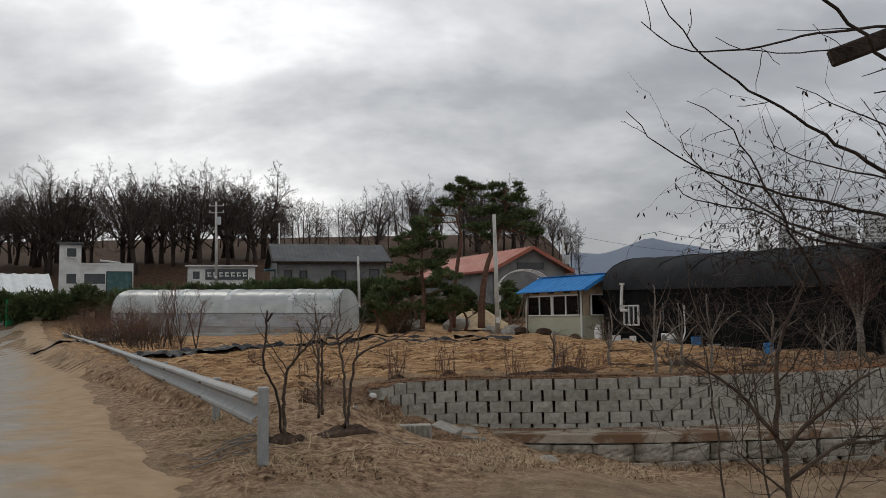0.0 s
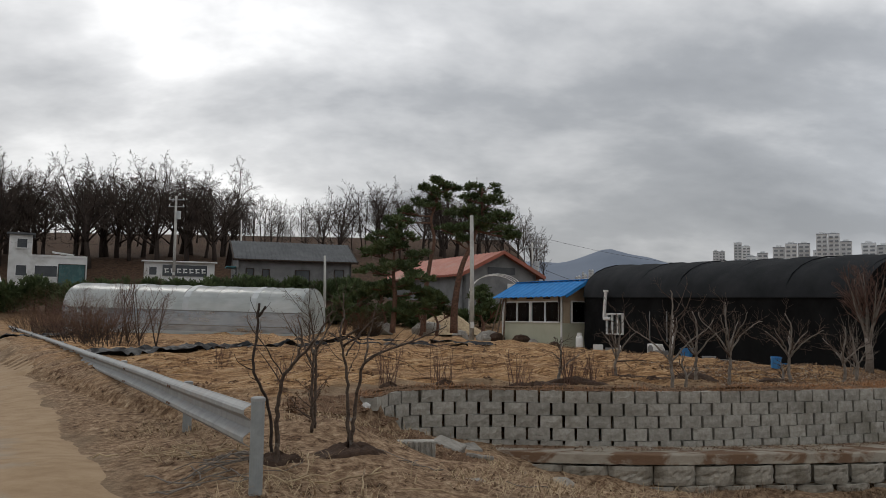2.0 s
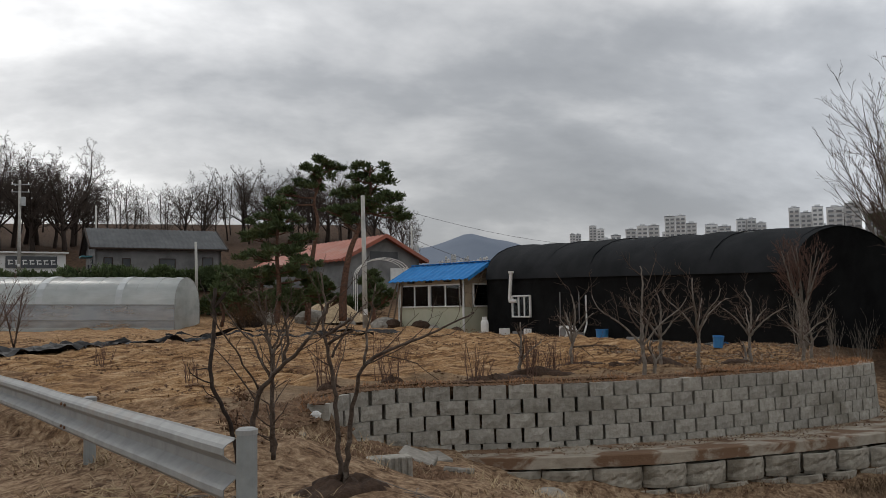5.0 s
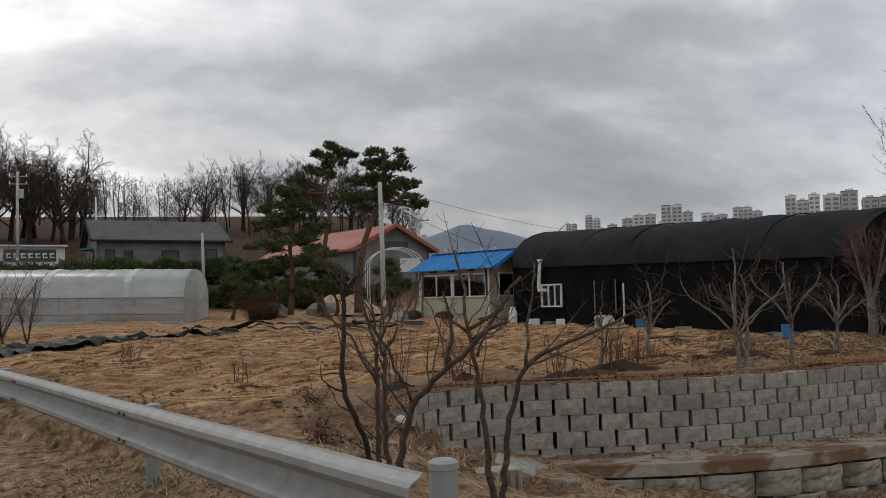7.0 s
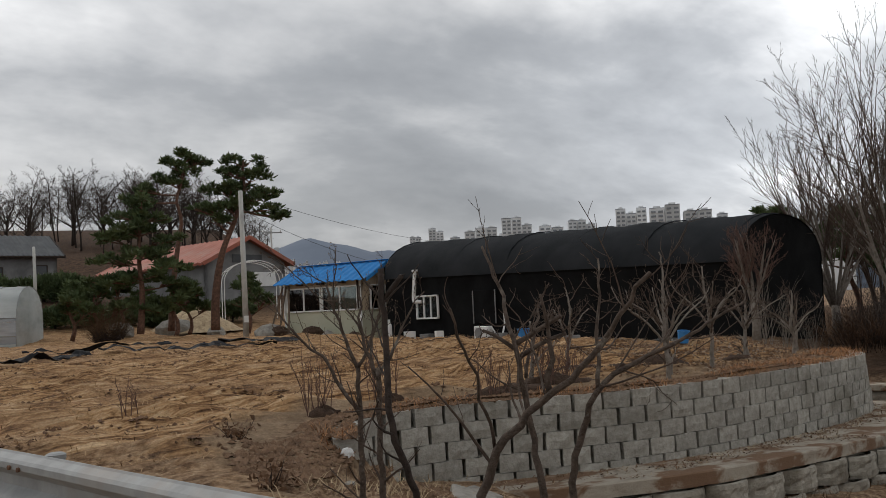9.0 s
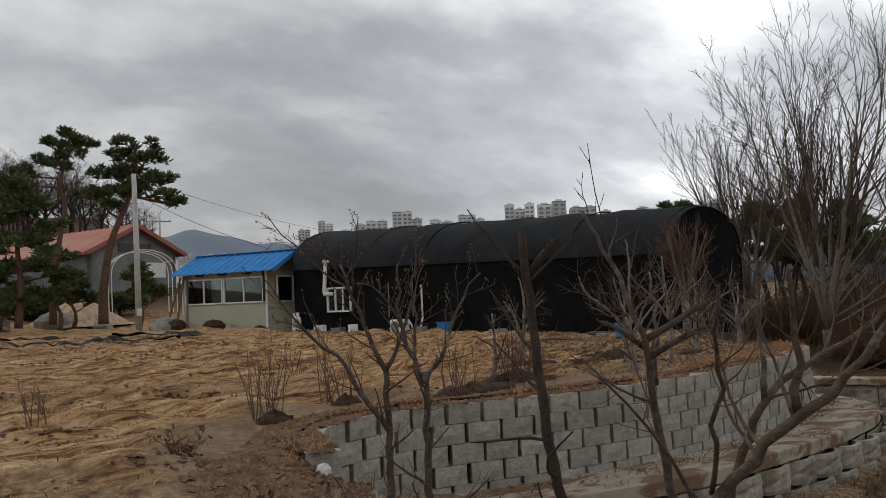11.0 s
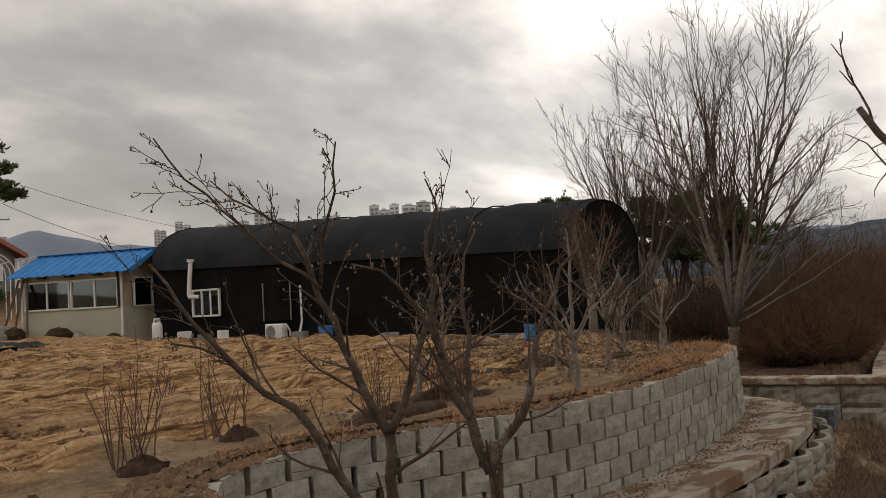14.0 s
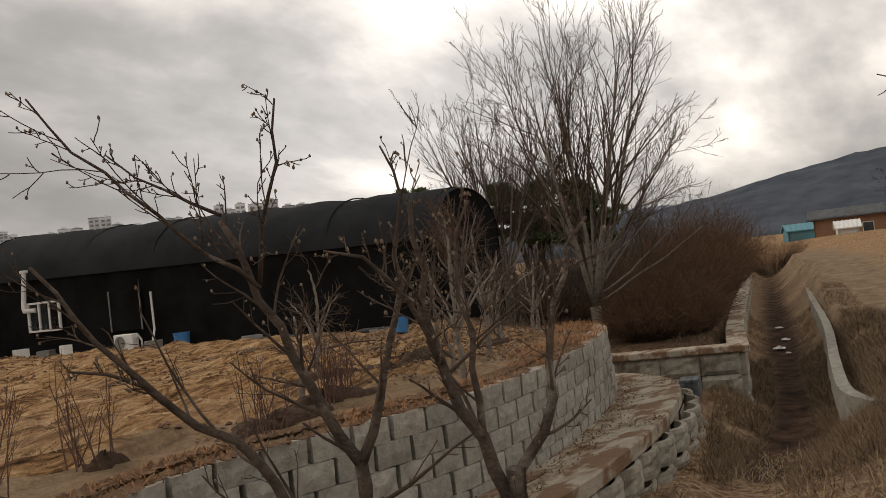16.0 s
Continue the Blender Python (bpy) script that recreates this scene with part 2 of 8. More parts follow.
M["litter"] = material("dead_leaves", two((0.09, 0.05, 0.03), (0.22, 0.13, 0.075)), 9, 0.92, 0, 0.0, coords="Position")
M["bush"] = material("brown_bush_twigs", two((0.065, 0.036, 0.022), (0.145, 0.082, 0.046)), 3, 0.95, 0, 0.0, coords="Position")
M["bud"] = material("pale_buds", two((0.10, 0.07, 0.05), (0.30, 0.23, 0.16)), 30, 0.8, 0, 0.0, coords="Position")
M["rock"] = material("pale_broken_concrete", two((0.19, 0.175, 0.15), (0.33, 0.31, 0.275)), 8, 0.95, 0, 0.8, 20, coords="Position")
M["tile"] = material("dark_grey_blocks", two((0.07, 0.08, 0.085), (0.14, 0.15, 0.155)), 10, 0.85, 0, 0.4, 30, coords="Position", vary=0.3)
# distance haze is mixed into both hill colours
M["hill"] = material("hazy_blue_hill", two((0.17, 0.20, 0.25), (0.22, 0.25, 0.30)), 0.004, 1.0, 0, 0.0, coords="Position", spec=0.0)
M["hill_near"] = material("hazy_wooded_hill", two((0.055, 0.066, 0.084), (0.105, 0.118, 0.138)), 0.02, 1.0, 0, 0.0, coords="Position", spec=0.0)
M["tower"] = material("pale_apartment_wall", two((0.60, 0.615, 0.625), (0.74, 0.75, 0.755)), 0.05, 0.9, 0, 0.0, coords="Position", vary=0.15)
M["tower_dark"] = material("apartment_windows", two((0.17, 0.19, 0.21), (0.27, 0.29, 0.31)), 0.1, 0.5, 0, 0.0, coords="Position")
M["wood_orange"] = material("orange_brown_wall", two((0.25, 0.13, 0.08), (0.33, 0.19, 0.12)), 0.5, 0.9, 0, 0.0, coords="Position")
M["teal_shed"] = material("teal_steel_shed", two((0.07, 0.22, 0.27), (0.10, 0.29, 0.34)), 0.5, 0.6, 0, 0.0, coords="Position")


def film_material(name="greenhouse_film", tint=((0.50, 0.55, 0.55), (0.68, 0.72, 0.71)), clear=(0.1, 0.34)):
    """Milky greenhouse film, partly clear."""
    m = bpy.data.materials.new(name)
    m.use_nodes = True
    k = Nodes(m.node_tree)
    co = k.n("ShaderNodeNewGeometry").outputs["Position"]
    d, tl, tr = k.n("ShaderNodeBsdfDiffuse"), k.n("ShaderNodeBsdfTranslucent"), k.n("ShaderNodeBsdfTransparent")
    gl, m1, m2, m3 = k.n("ShaderNodeBsdfGlossy"), k.n("ShaderNodeMixShader"), k.n("ShaderNodeMixShader"), k.n("ShaderNodeMixShader")
    c = k.ramp(k.noise(co, 0.7, 5.0), two(*tint))
    k.link(c, d.inputs[0]), k.link(c, tl.inputs[0])
    gl.inputs["Roughness"].default_value = 0.25
    m1.inputs[0].default_value, m3.inputs[0].default_value = 0.45, 0.06
    k.link(d.outputs[0], m1.inputs[1]), k.link(tl.outputs[0], m1.inputs[2])
    f = k.ramp(k.noise(k.map(co, (0.6, 0.6, 2.5)), 1.0, 4.0), [(0.4, (clear[0],) * 3), (0.7, (clear[1],) * 3)])
    k.link(f, m2.inputs[0]), k.link(m1.outputs[0], m2.inputs[1]), k.link(tr.outputs[0], m2.inputs[2])
    k.link(m2.outputs[0], m3.inputs[1]), k.link(gl.outputs[0], m3.inputs[2])
    k.link(m3.outputs[0], k.n("ShaderNodeOutputMaterial").inputs[0])
    return m


M["film"] = film_material()
M["side_film"] = film_material("side_film", ((0.36, 0.43, 0.50), (0.55, 0.62, 0.68)), (0.35, 0.75))
M["pane"] = glass("window_glass", (0.75, 0.8, 0.78))


# ---- mesh writing ----
class Shape:
    """Vertices and faces of one mesh."""

    def __init__(self):
        self.v, self.f = [], []

    def add(self, verts, faces):
        o = len(self.v)
        self.v += [tuple(p) for p in verts]
        self.f += [tuple(i + o for i in f) for f in faces]
        return self

    def box(self, m, size, cut=0.0):
        """A box of that size round the pose m, its edges cut off by cut."""
        a, b, c = (s / 2 for s in size)
        if cut <= 0:
            vs = [(x, y, z) for x in (-a, a) for y in (-b, b) for z in (-c, c)]
            fs = [(0, 1, 3, 2), (4, 6, 7, 5), (0, 4, 5, 1), (2, 3, 7, 6), (0, 2, 6, 4), (1, 5, 7, 3)]
            return self.add([m @ Vector(p) for p in vs], fs)
        r, vs, ix = cut, [], {}
        for sx in (-1, 1):
            for sy in (-1, 1):
                for sz in (-1, 1):
                    for ax in range(3):
                        h = [a - r, b - r, c - r]
                        h[ax] += r
                        ix[sx, sy, sz, ax] = len(vs)
                        vs.append((sx * h[0], sy * h[1], sz * h[2]))
        s = (-1, 1)
        fs = []
        for k in s:
            fs.append([ix[k, p, q, 0] for p, q in ((-1, -1), (1, -1), (1, 1), (-1, 1))][:: 1 if k > 0 else -1])
            fs.append([ix[p, k, q, 1] for p, q in ((-1, -1), (1, -1), (1, 1), (-1, 1))][:: -1 if k > 0 else 1])
            fs.append([ix[p, q, k, 2] for p, q in ((-1, -1), (1, -1), (1, 1), (-1, 1))][:: 1 if k > 0 else -1])
        for p in s:
            for q in s:
                fs.append((ix[-1, p, q, 1], ix[1, p, q, 1], ix[1, p, q, 2], ix[-1, p, q, 2]))
                fs.append((ix[p, -1, q, 0], ix[p, 1, q, 0], ix[p, 1, q, 2], ix[p, -1, q, 2]))
                fs.append((ix[p, q, -1, 0], ix[p, q, 1, 0], ix[p, q, 1, 1], ix[p, q, -1, 1]))
                for w in s:
                    fs.append((ix[p, q, w, 0], ix[p, q, w, 1], ix[p, q, w, 2]))
        return self.add([m @ Vector(p) for p in vs], fs)

    def tube(self, pts, radii, sides=6, cap=True):
        """A round tube along points, each with its radius."""
        n = len(pts)
        pts = [Vector(p) for p in pts]
        vs, up = [], None
        for i in range(n):
            d = (pts[min(i + 1, n - 1)] - pts[max(i - 1, 0)])
            d = d.normalized() if d.length > 1e-9 else Vector((0, 0, 1))
            if up is None:
                up = d.orthogonal().normalized()
            up = (up - d * up.dot(d))
            up = up.normalized() if up.length > 1e-6 else d.orthogonal().normalized()
            side = d.cross(up)
            r = radii[i] if isinstance(radii, (list, tuple)) else radii
            for j in range(sides):
                a = 2 * math.pi * j / sides
                vs.append(pts[i] + up * (r * math.cos(a)) + side * (r * math.sin(a)))
        fs = [(i * sides + j, i * sides + (j + 1) % sides, (i + 1) * sides + (j + 1) % sides, (i + 1) * sides + j) for i in range(n - 1) for j in range(sides)]
        if cap:
            fs += [tuple(range(sides))[::-1], tuple((n - 1) * sides + j for j in range(sides))]
        return self.add(vs, fs)

    def sheet(self, rows, closed=False):
        """A surface through rows of points, each as long as the others."""
        n = len(rows[0])
        vs = [p for r in rows for p in r]
        fs = [(i * n + j, i * n + (j + 1) % n, (i + 1) * n + (j + 1) % n, (i + 1) * n + j) for i in range(len(rows) - 1) for j in range(n if closed else n - 1)]
        return self.add(vs, fs)

    def prism(self, outline, low, high):
        """An upright prism over a plan outline."""
        n = len(outline)
        vs = [(x, y, low) for x, y in outline] + [(x, y, high) for x, y in outline]
        fs = [tuple(range(n))[::-1], tuple(range(n, 2 * n))] + [(i, (i + 1) % n, n + (i + 1) % n, n + i) for i in range(n)]
        return self.add(vs, fs)

    def mesh(self, name, mat, smooth=False):
        me = bpy.data.meshes.new(name)
        me.from_pydata(self.v, [], self.f)
        me.materials.append(mat)
        if smooth:
            me.polygons.foreach_set("use_smooth", [True] * len(me.polygons))
        me.update()
        return me


def part(name, shape, mat, parent=None, label="", smooth=False, m=None):
    ob = new(name, shape if isinstance(shape, bpy.types.Mesh) else shape.mesh(name, mat, smooth))
    if parent is not None:
        ob.parent = parent
    if m is not None:
        ob.matrix_basis = m
    if label:
        ob["label"] = label
    return ob


def thing(name, label, category, m=None, group="", kind=""):
    ob = new(name)
    ob.empty_display_size = 0.2
    if m is not None:
        ob.matrix_basis = m
    return tagged(ob, label, category, group, kind)


def spline(points, step):
    """Evenly spaced points along a smooth curve through the given ones."""
    p = np.array(points, float)
    p = np.vstack([2 * p[0] - p[1], p, 2 * p[-1] - p[-2]])
    out = []
    for i in range(1, len(p) - 2):
        for t in np.linspace(0, 1, 24, endpoint=False):
            a, b, c, d = p[i - 1:i + 3]
            out.append(0.5 * (2 * b + (c - a) * t + (2 * a - 5 * b + 4 * c - d) * t * t + (3 * b - a - 3 * c + d) * t ** 3))
    out.append(p[-2])
    out = np.array(out)
    s = np.concatenate([[0], np.cumsum(np.linalg.norm(np.diff(out, axis=0), axis=1))])
    u = np.arange(0, s[-1] + 1e-6, step)
    return np.stack([np.interp(u, s, out[:, i]) for i in range(out.shape[1])], 1)


# ---- plan ----
WALL = [(-0.93, 13.55), (-0.86, 13.92), (-0.68, 14.32), (-0.3, 14.68), (0.5, 14.86), (1.6, 14.76), (2.8, 14.70), (4.0, 14.86), (5.2, 15.2), (6.5, 15.65), (7.8, 16.2), (8.7, 16.72), (9.1, 17.3), (9.2, 18.1)]
LEDGE = [(0.62, 14.45), (1.7, 14.15), (3.2, 14.05), (4.6, 14.3), (6.2, 14.68), (7.6, 15.14), (8.5, 15.5), (9.3, 16.0), (9.8, 16.7), (10.0, 17.5)]
DITCH = [(2.0, 13.1), (4.5, 13.4), (7.4, 13.95), (10.8, 14.75), (18.3, 17.35), (43, 26.2), (110, 50)]
RAIL = [(-1.80, 8.38), (-2.70, 10.5), (-4.48, 14.5), (-9.8, 25.3), (-20.0, 45.2), (-40.0, 84.0)]
RAIL_DIR = Vector((-0.45, 0.893)).normalized()


def seg_dist(x, y, line):
    """Distance from points to a polyline, and the way along it (0 to 1)."""
    best, along = np.full(np.shape(x), 1e9), np.zeros(np.shape(x))
    n = len(line) - 1
    for i in range(n):
        (ax, ay), (bx, by) = line[i][:2], line[i + 1][:2]
        t = np.clip(((x - ax) * (bx - ax) + (y - ay) * (by - ay)) / ((bx - ax) ** 2 + (by - ay) ** 2), 0, 1)
        d = np.hypot(x - ax - t * (bx - ax), y - ay - t * (by - ay))
        along = np.where(d < best, (i + t) / n, along)
        best = np.minimum(best, d)
    return best, along


def inside(x, y, poly):
    r = np.zeros(np.shape(x), bool)
    n = len(poly)
    for i in range(n):
        (ax, ay), (bx, by) = poly[i], poly[(i + 1) % n]
        if ay != by:
            r ^= ((ay > y) != (by > y)) & (x < (bx - ax) * (y - ay) / (by - ay) + ax)
    return r


def smooth(e0, e1, v):
    t = np.clip((v - e0) / (e1 - e0), 0, 1)
    return t * t * (3 - 2 * t)


def wavy(x, y, scale, seed):
    """Soft value noise in numpy."""
    rng = np.random.RandomState(seed)
    tab = rng.rand(64, 64)
    u, v = np.asarray(x) / scale, np.asarray(y) / scale
    i, j = np.floor(u).astype(int), np.floor(v).astype(int)
    fu, fv = u - i, v - j
    fu, fv = fu * fu * (3 - 2 * fu), fv * fv * (3 - 2 * fv)
    g = lambda a, b: tab[a % 64, b % 64]
    return (g(i, j) * (1 - fu) + g(i + 1, j) * fu) * (1 - fv) + (g(i, j + 1) * (1 - fu) + g(i + 1, j + 1) * fu) * fv - 0.5


WALL_LINE = spline(WALL, 0.1)
FIELD_REST = [(9.2, 18.1), (9.9, 19.6), (11.0, 20.6), (16.0, 23.0), (40, 34), (60, 80), (-44, 80), (-30.5, 60), (-9.5, 22.5), (-4.6, 14.6), (-3.0, 12.6), (-2.2, 11.6), (-0.93, 13.55)]
FIELD = [tuple(p) for p in WALL_LINE[:-1]] + FIELD_REST[:-1]
LOW = np.array([(-6, 4, 0), (-3, 6, 0), (-1.8, 8.45, 0.2), (-2.75, 8.6, 0.02), (-2.5, 7.2, -0.02), (-1.1, 8.5, 0.1), (-4.3, 12, 0.0), (-8, 20, 0.0), (-17, 36, 0.1), (-30, 60, 0.4), (0, 0, 0), (0, 5, -0.04), (0, 8, -0.1), (-10, 14, 0.0), (-24, 36, 0.2),
                (3, 5, -0.2), (-1.2, 10, 0.31), (-1.85, 9.65, 0.24), (-1.5, 11.9, 0.38), (-2.6, 10.8, 0.15), (-0.45, 12.6, -0.28), (-0.95, 12.2, 0.12), (-0.5, 10.8, 0.05), (0.2, 13.6, -0.3), (-0.62, 13.5, 0.02), (0.3, 11, -0.2), (2, 11.6, -0.55), (3.8, 13.4, -0.92), (1.6, 13.3, -0.72),
                (7, 11.5, -0.6), (4, 9.5, -0.45), (8, 8, -0.5), (14, 13.7, -0.5), (6.2, 13.9, -1.0), (11, 13.4, -0.55), (20, 16.3, -0.5), (65, 31, -0.5), (62, 22, 0.6), (78, 27, 0.9), (40, 15, 0.3), (30, 10, 0.1), (12.9, 19.3, -0.15), (12.5, 17.6, -0.28), (10.2, 17.2, -0.85), (10.9, 16.2, -1.0),
                (20, 20.5, -0.05), (45, 30, 0), (14, 22, 0.1), (16, -8, -0.2), (-8, -10, 0.1)], float)


def height(x, y, fine=True):
    """The ground's height."""
    x, y = np.asarray(x, float), np.asarray(y, float)
    w = s = 0
    for px, py, pz in LOW:
        k = 1 / (np.hypot(x - px, y - py) ** 3.2 + 0.02)
        w, s = w + k * pz, s + k
    low = w / s
    high = 0.47 + smooth(15, 36, y) * 0.26 - smooth(8, 22, x) * 0.25 - smooth(4.8, 7.0, x + (y - 30) * 0.3) * smooth(19.5, 25, y) * 0.25
    d_rest, _ = seg_dist(x, y, FIELD_REST)
    ins = inside(x, y, FIELD)
    blend = np.where(ins, smooth(-0.3, 1.2, d_rest + 0.6), smooth(1.6, 0.0, d_rest) * 0.35)
    d_wall, _ = seg_dist(x, y, WALL_LINE[::3])
    blend = np.where(ins & (d_wall < 0.8) & (d_rest > 0.5), 1.0, blend)
    blend = np.where(ins & (d_wall < 0.2) & (d_rest > 0.15), 0.0, blend)
    blend = np.where(~ins & (d_wall < 1.2) & (d_rest > 0.25), blend * smooth(0.2, 1.2, d_wall), blend)
    high = high + 0.07 * smooth(0.7, 0.25, d_wall) * smooth(7.5, 4.0, x)
    z = low * (1 - blend) + high * blend
    # ditch
    dd, al = seg_dist(x, y, DITCH)
    deep = -1.0 - 0.5 * smooth(0.1, 0.5, al) 
    bed = deep + 0.9 * np.clip(dd / 1.25, 0, 2) ** 2.2
    z = np.where(~ins & (al > 0.0), np.minimum(z, bed), z)
    # the land rises behind the field, on the left
    rise = smooth(45, 66, y) * 2.7 + smooth(66, 105, y) * 2.6 + smooth(94, 110, y) * 3.4 + smooth(100, 170, y) * 9
    z = z + rise * smooth(16, 2, x - 0.1 * y) 
    if fine:
        far = 1 / (1 + np.hypot(x, y - 8) / 30)
        far = far * (1 - 0.85 * smooth(-0.8, -1.3, (x + 1.80) * 0.893 + (y - 8.38) * 0.45) * (y < 70))
        z = z + wavy(x, y, 1.3, 3) * 0.05 * far + wavy(x, y, 0.45, 4) * 0.035 * far
        # matted furrows of the field
        fu = x * 0.22 + y + 0.5 * wavy(x, y, 2.5, 9)
        row = np.sin(fu * 2 * math.pi / 0.62) * 0.5 + 0.5
        mat = ins * smooth(0.5, 1.6, d_wall) * smooth(0.2, 1.2, d_rest) * (y < 46)
        z = z + mat * (row ** 1.5 * 0.16 * (0.7 + wavy(x, y, 0.8, 12)) + wavy(x, y, 0.22, 14) * 0.07 + wavy(x * 0.35, y, 0.16, 15) * 0.06)
        z = z + np.where(ins, 0, 1) * wavy(x, y, 0.2, 21) * 0.03 * far * smooth(0.2, 0.8, np.abs(dd))
    return z


GRID = {}


def ground_z(x, y):
    """The height of the ground's mesh at a place."""
    i = min(max(bisect(GRID["x"], x) - 1, 0), len(GRID["x"]) - 2)
    j = min(max(bisect(GRID["y"], y) - 1, 0), len(GRID["y"]) - 2)
    u = (x - GRID["x"][i]) / (GRID["x"][i + 1] - GRID["x"][i])
    v = (y - GRID["y"][j]) / (GRID["y"][j + 1] - GRID["y"][j])
    a, b = GRID["z"][j], GRID["z"][j + 1]
    return (a[i] * (1 - u) + a[i + 1] * u) * (1 - v) + (b[i] * (1 - u) + b[i + 1] * u) * v


def bisect(values, x):
    lo, hi = 0, len(values)
    while lo < hi:
        mid = (lo + hi) // 2
        if values[mid] <= x:
            lo = mid + 1
        else:
            hi = mid
    return lo


def grid_axis(lo, a, b, hi, step, grow=1.12):
    mid = list(np.arange(a, b + 1e-6, step))
    up, st, p = [], step, b
    while p < hi:
        st *= grow
        p += st
        up.append(p)
    dn, st, p = [], step, a
    while p > lo:
        st *= grow
        p -= st
        dn.append(p)
    return np.array(dn[::-1] + mid + up)


def ground_material():
    """Dry straw on the field, brown litter on the verges, sandy dirt on the track, all by place."""
    m = bpy.data.materials.new("winter_ground")
    m.use_nodes = True
    k = Nodes(m.node_tree)
    co = k.n("ShaderNodeNewGeometry").outputs["Position"]
    zone = k.n("ShaderNodeVertexColor", layer_name="zone")
    sp = k.n("ShaderNodeSeparateColor")
    k.link(zone.outputs[0], sp.inputs[0])
    grain = k.noise(co, 26, 6.0, 0.65)
    streak = k.noise(k.map(co, (0.9, 4.5, 1), (0, 0, radians(-10))), 2.6, 8.0, 0.68, 0.7)
    straw = k.ramp(streak, [(0.34, (0.042, 0.022, 0.012)), (0.43, (0.18, 0.095, 0.045)), (0.52, (0.38, 0.225, 0.108)), (0.68, (0.60, 0.43, 0.26))])
    straw = k.mix(k.ramp(k.noise(co, 0.35, 4.0), [(0.5, (0, 0, 0)), (0.7, (0.55, 0.55, 0.55))]), straw, (0.29, 0.185, 0.115))
    litter = k.ramp(k.noise(co, 9, 8.0, 0.7, 0.5), [(0.33, (0.05, 0.029, 0.018)), (0.45, (0.19, 0.118, 0.07)), (0.57, (0.34, 0.235, 0.148)), (0.72, (0.50, 0.38, 0.255))])
    dirt = k.ramp(k.noise(co, 2.2, 8.0, 0.65, 0.3), [(0.3, (0.145, 0.098, 0.06)), (0.55, (0.245, 0.175, 0.113)), (0.75, (0.34, 0.258, 0.178))])
    # darkest brown, laid by the zone colour's blue channel
    dark_ground = k.ramp(k.noise(co, 3.0, 6.0, 0.6), [(0.35, (0.022, 0.013, 0.009)), (0.65, (0.09, 0.052, 0.033))])
    c = k.mix(sp.outputs[0], litter, straw)
    c = k.mix(sp.outputs[1], c, dirt)
    c = k.mix(sp.outputs[2], c, dark_ground)
    c = k.mix(1.0, c, k.math("MULTIPLY_ADD", grain, 1.3, 0.35), "MULTIPLY")
    b = k.n("ShaderNodeBsdfPrincipled")
    k.link(c, b.inputs["Base Color"])
    b.inputs["Roughness"].default_value, b.inputs["Specular IOR Level"].default_value = 0.95, 0.1
    bp = k.n("ShaderNodeBump")
    bp.inputs["Strength"].default_value, bp.inputs["Distance"].default_value = 0.9, 0.05
    k.link(k.math("ADD", k.math("MULTIPLY", grain, 0.5), streak), bp.inputs["Height"])
    k.link(bp.outputs[0], b.inputs["Normal"])
    k.link(b.outputs[0], k.n("ShaderNodeOutputMaterial").inputs[0])
    return m


M["ground"] = ground_material()
TRACK = [(-6.0, 2.5), (-1.5, 5.5), (2.0, 7.6), (7.0, 10.6), (13.0, 13.0), (26.0, 17.6), (66.0, 32.0)]


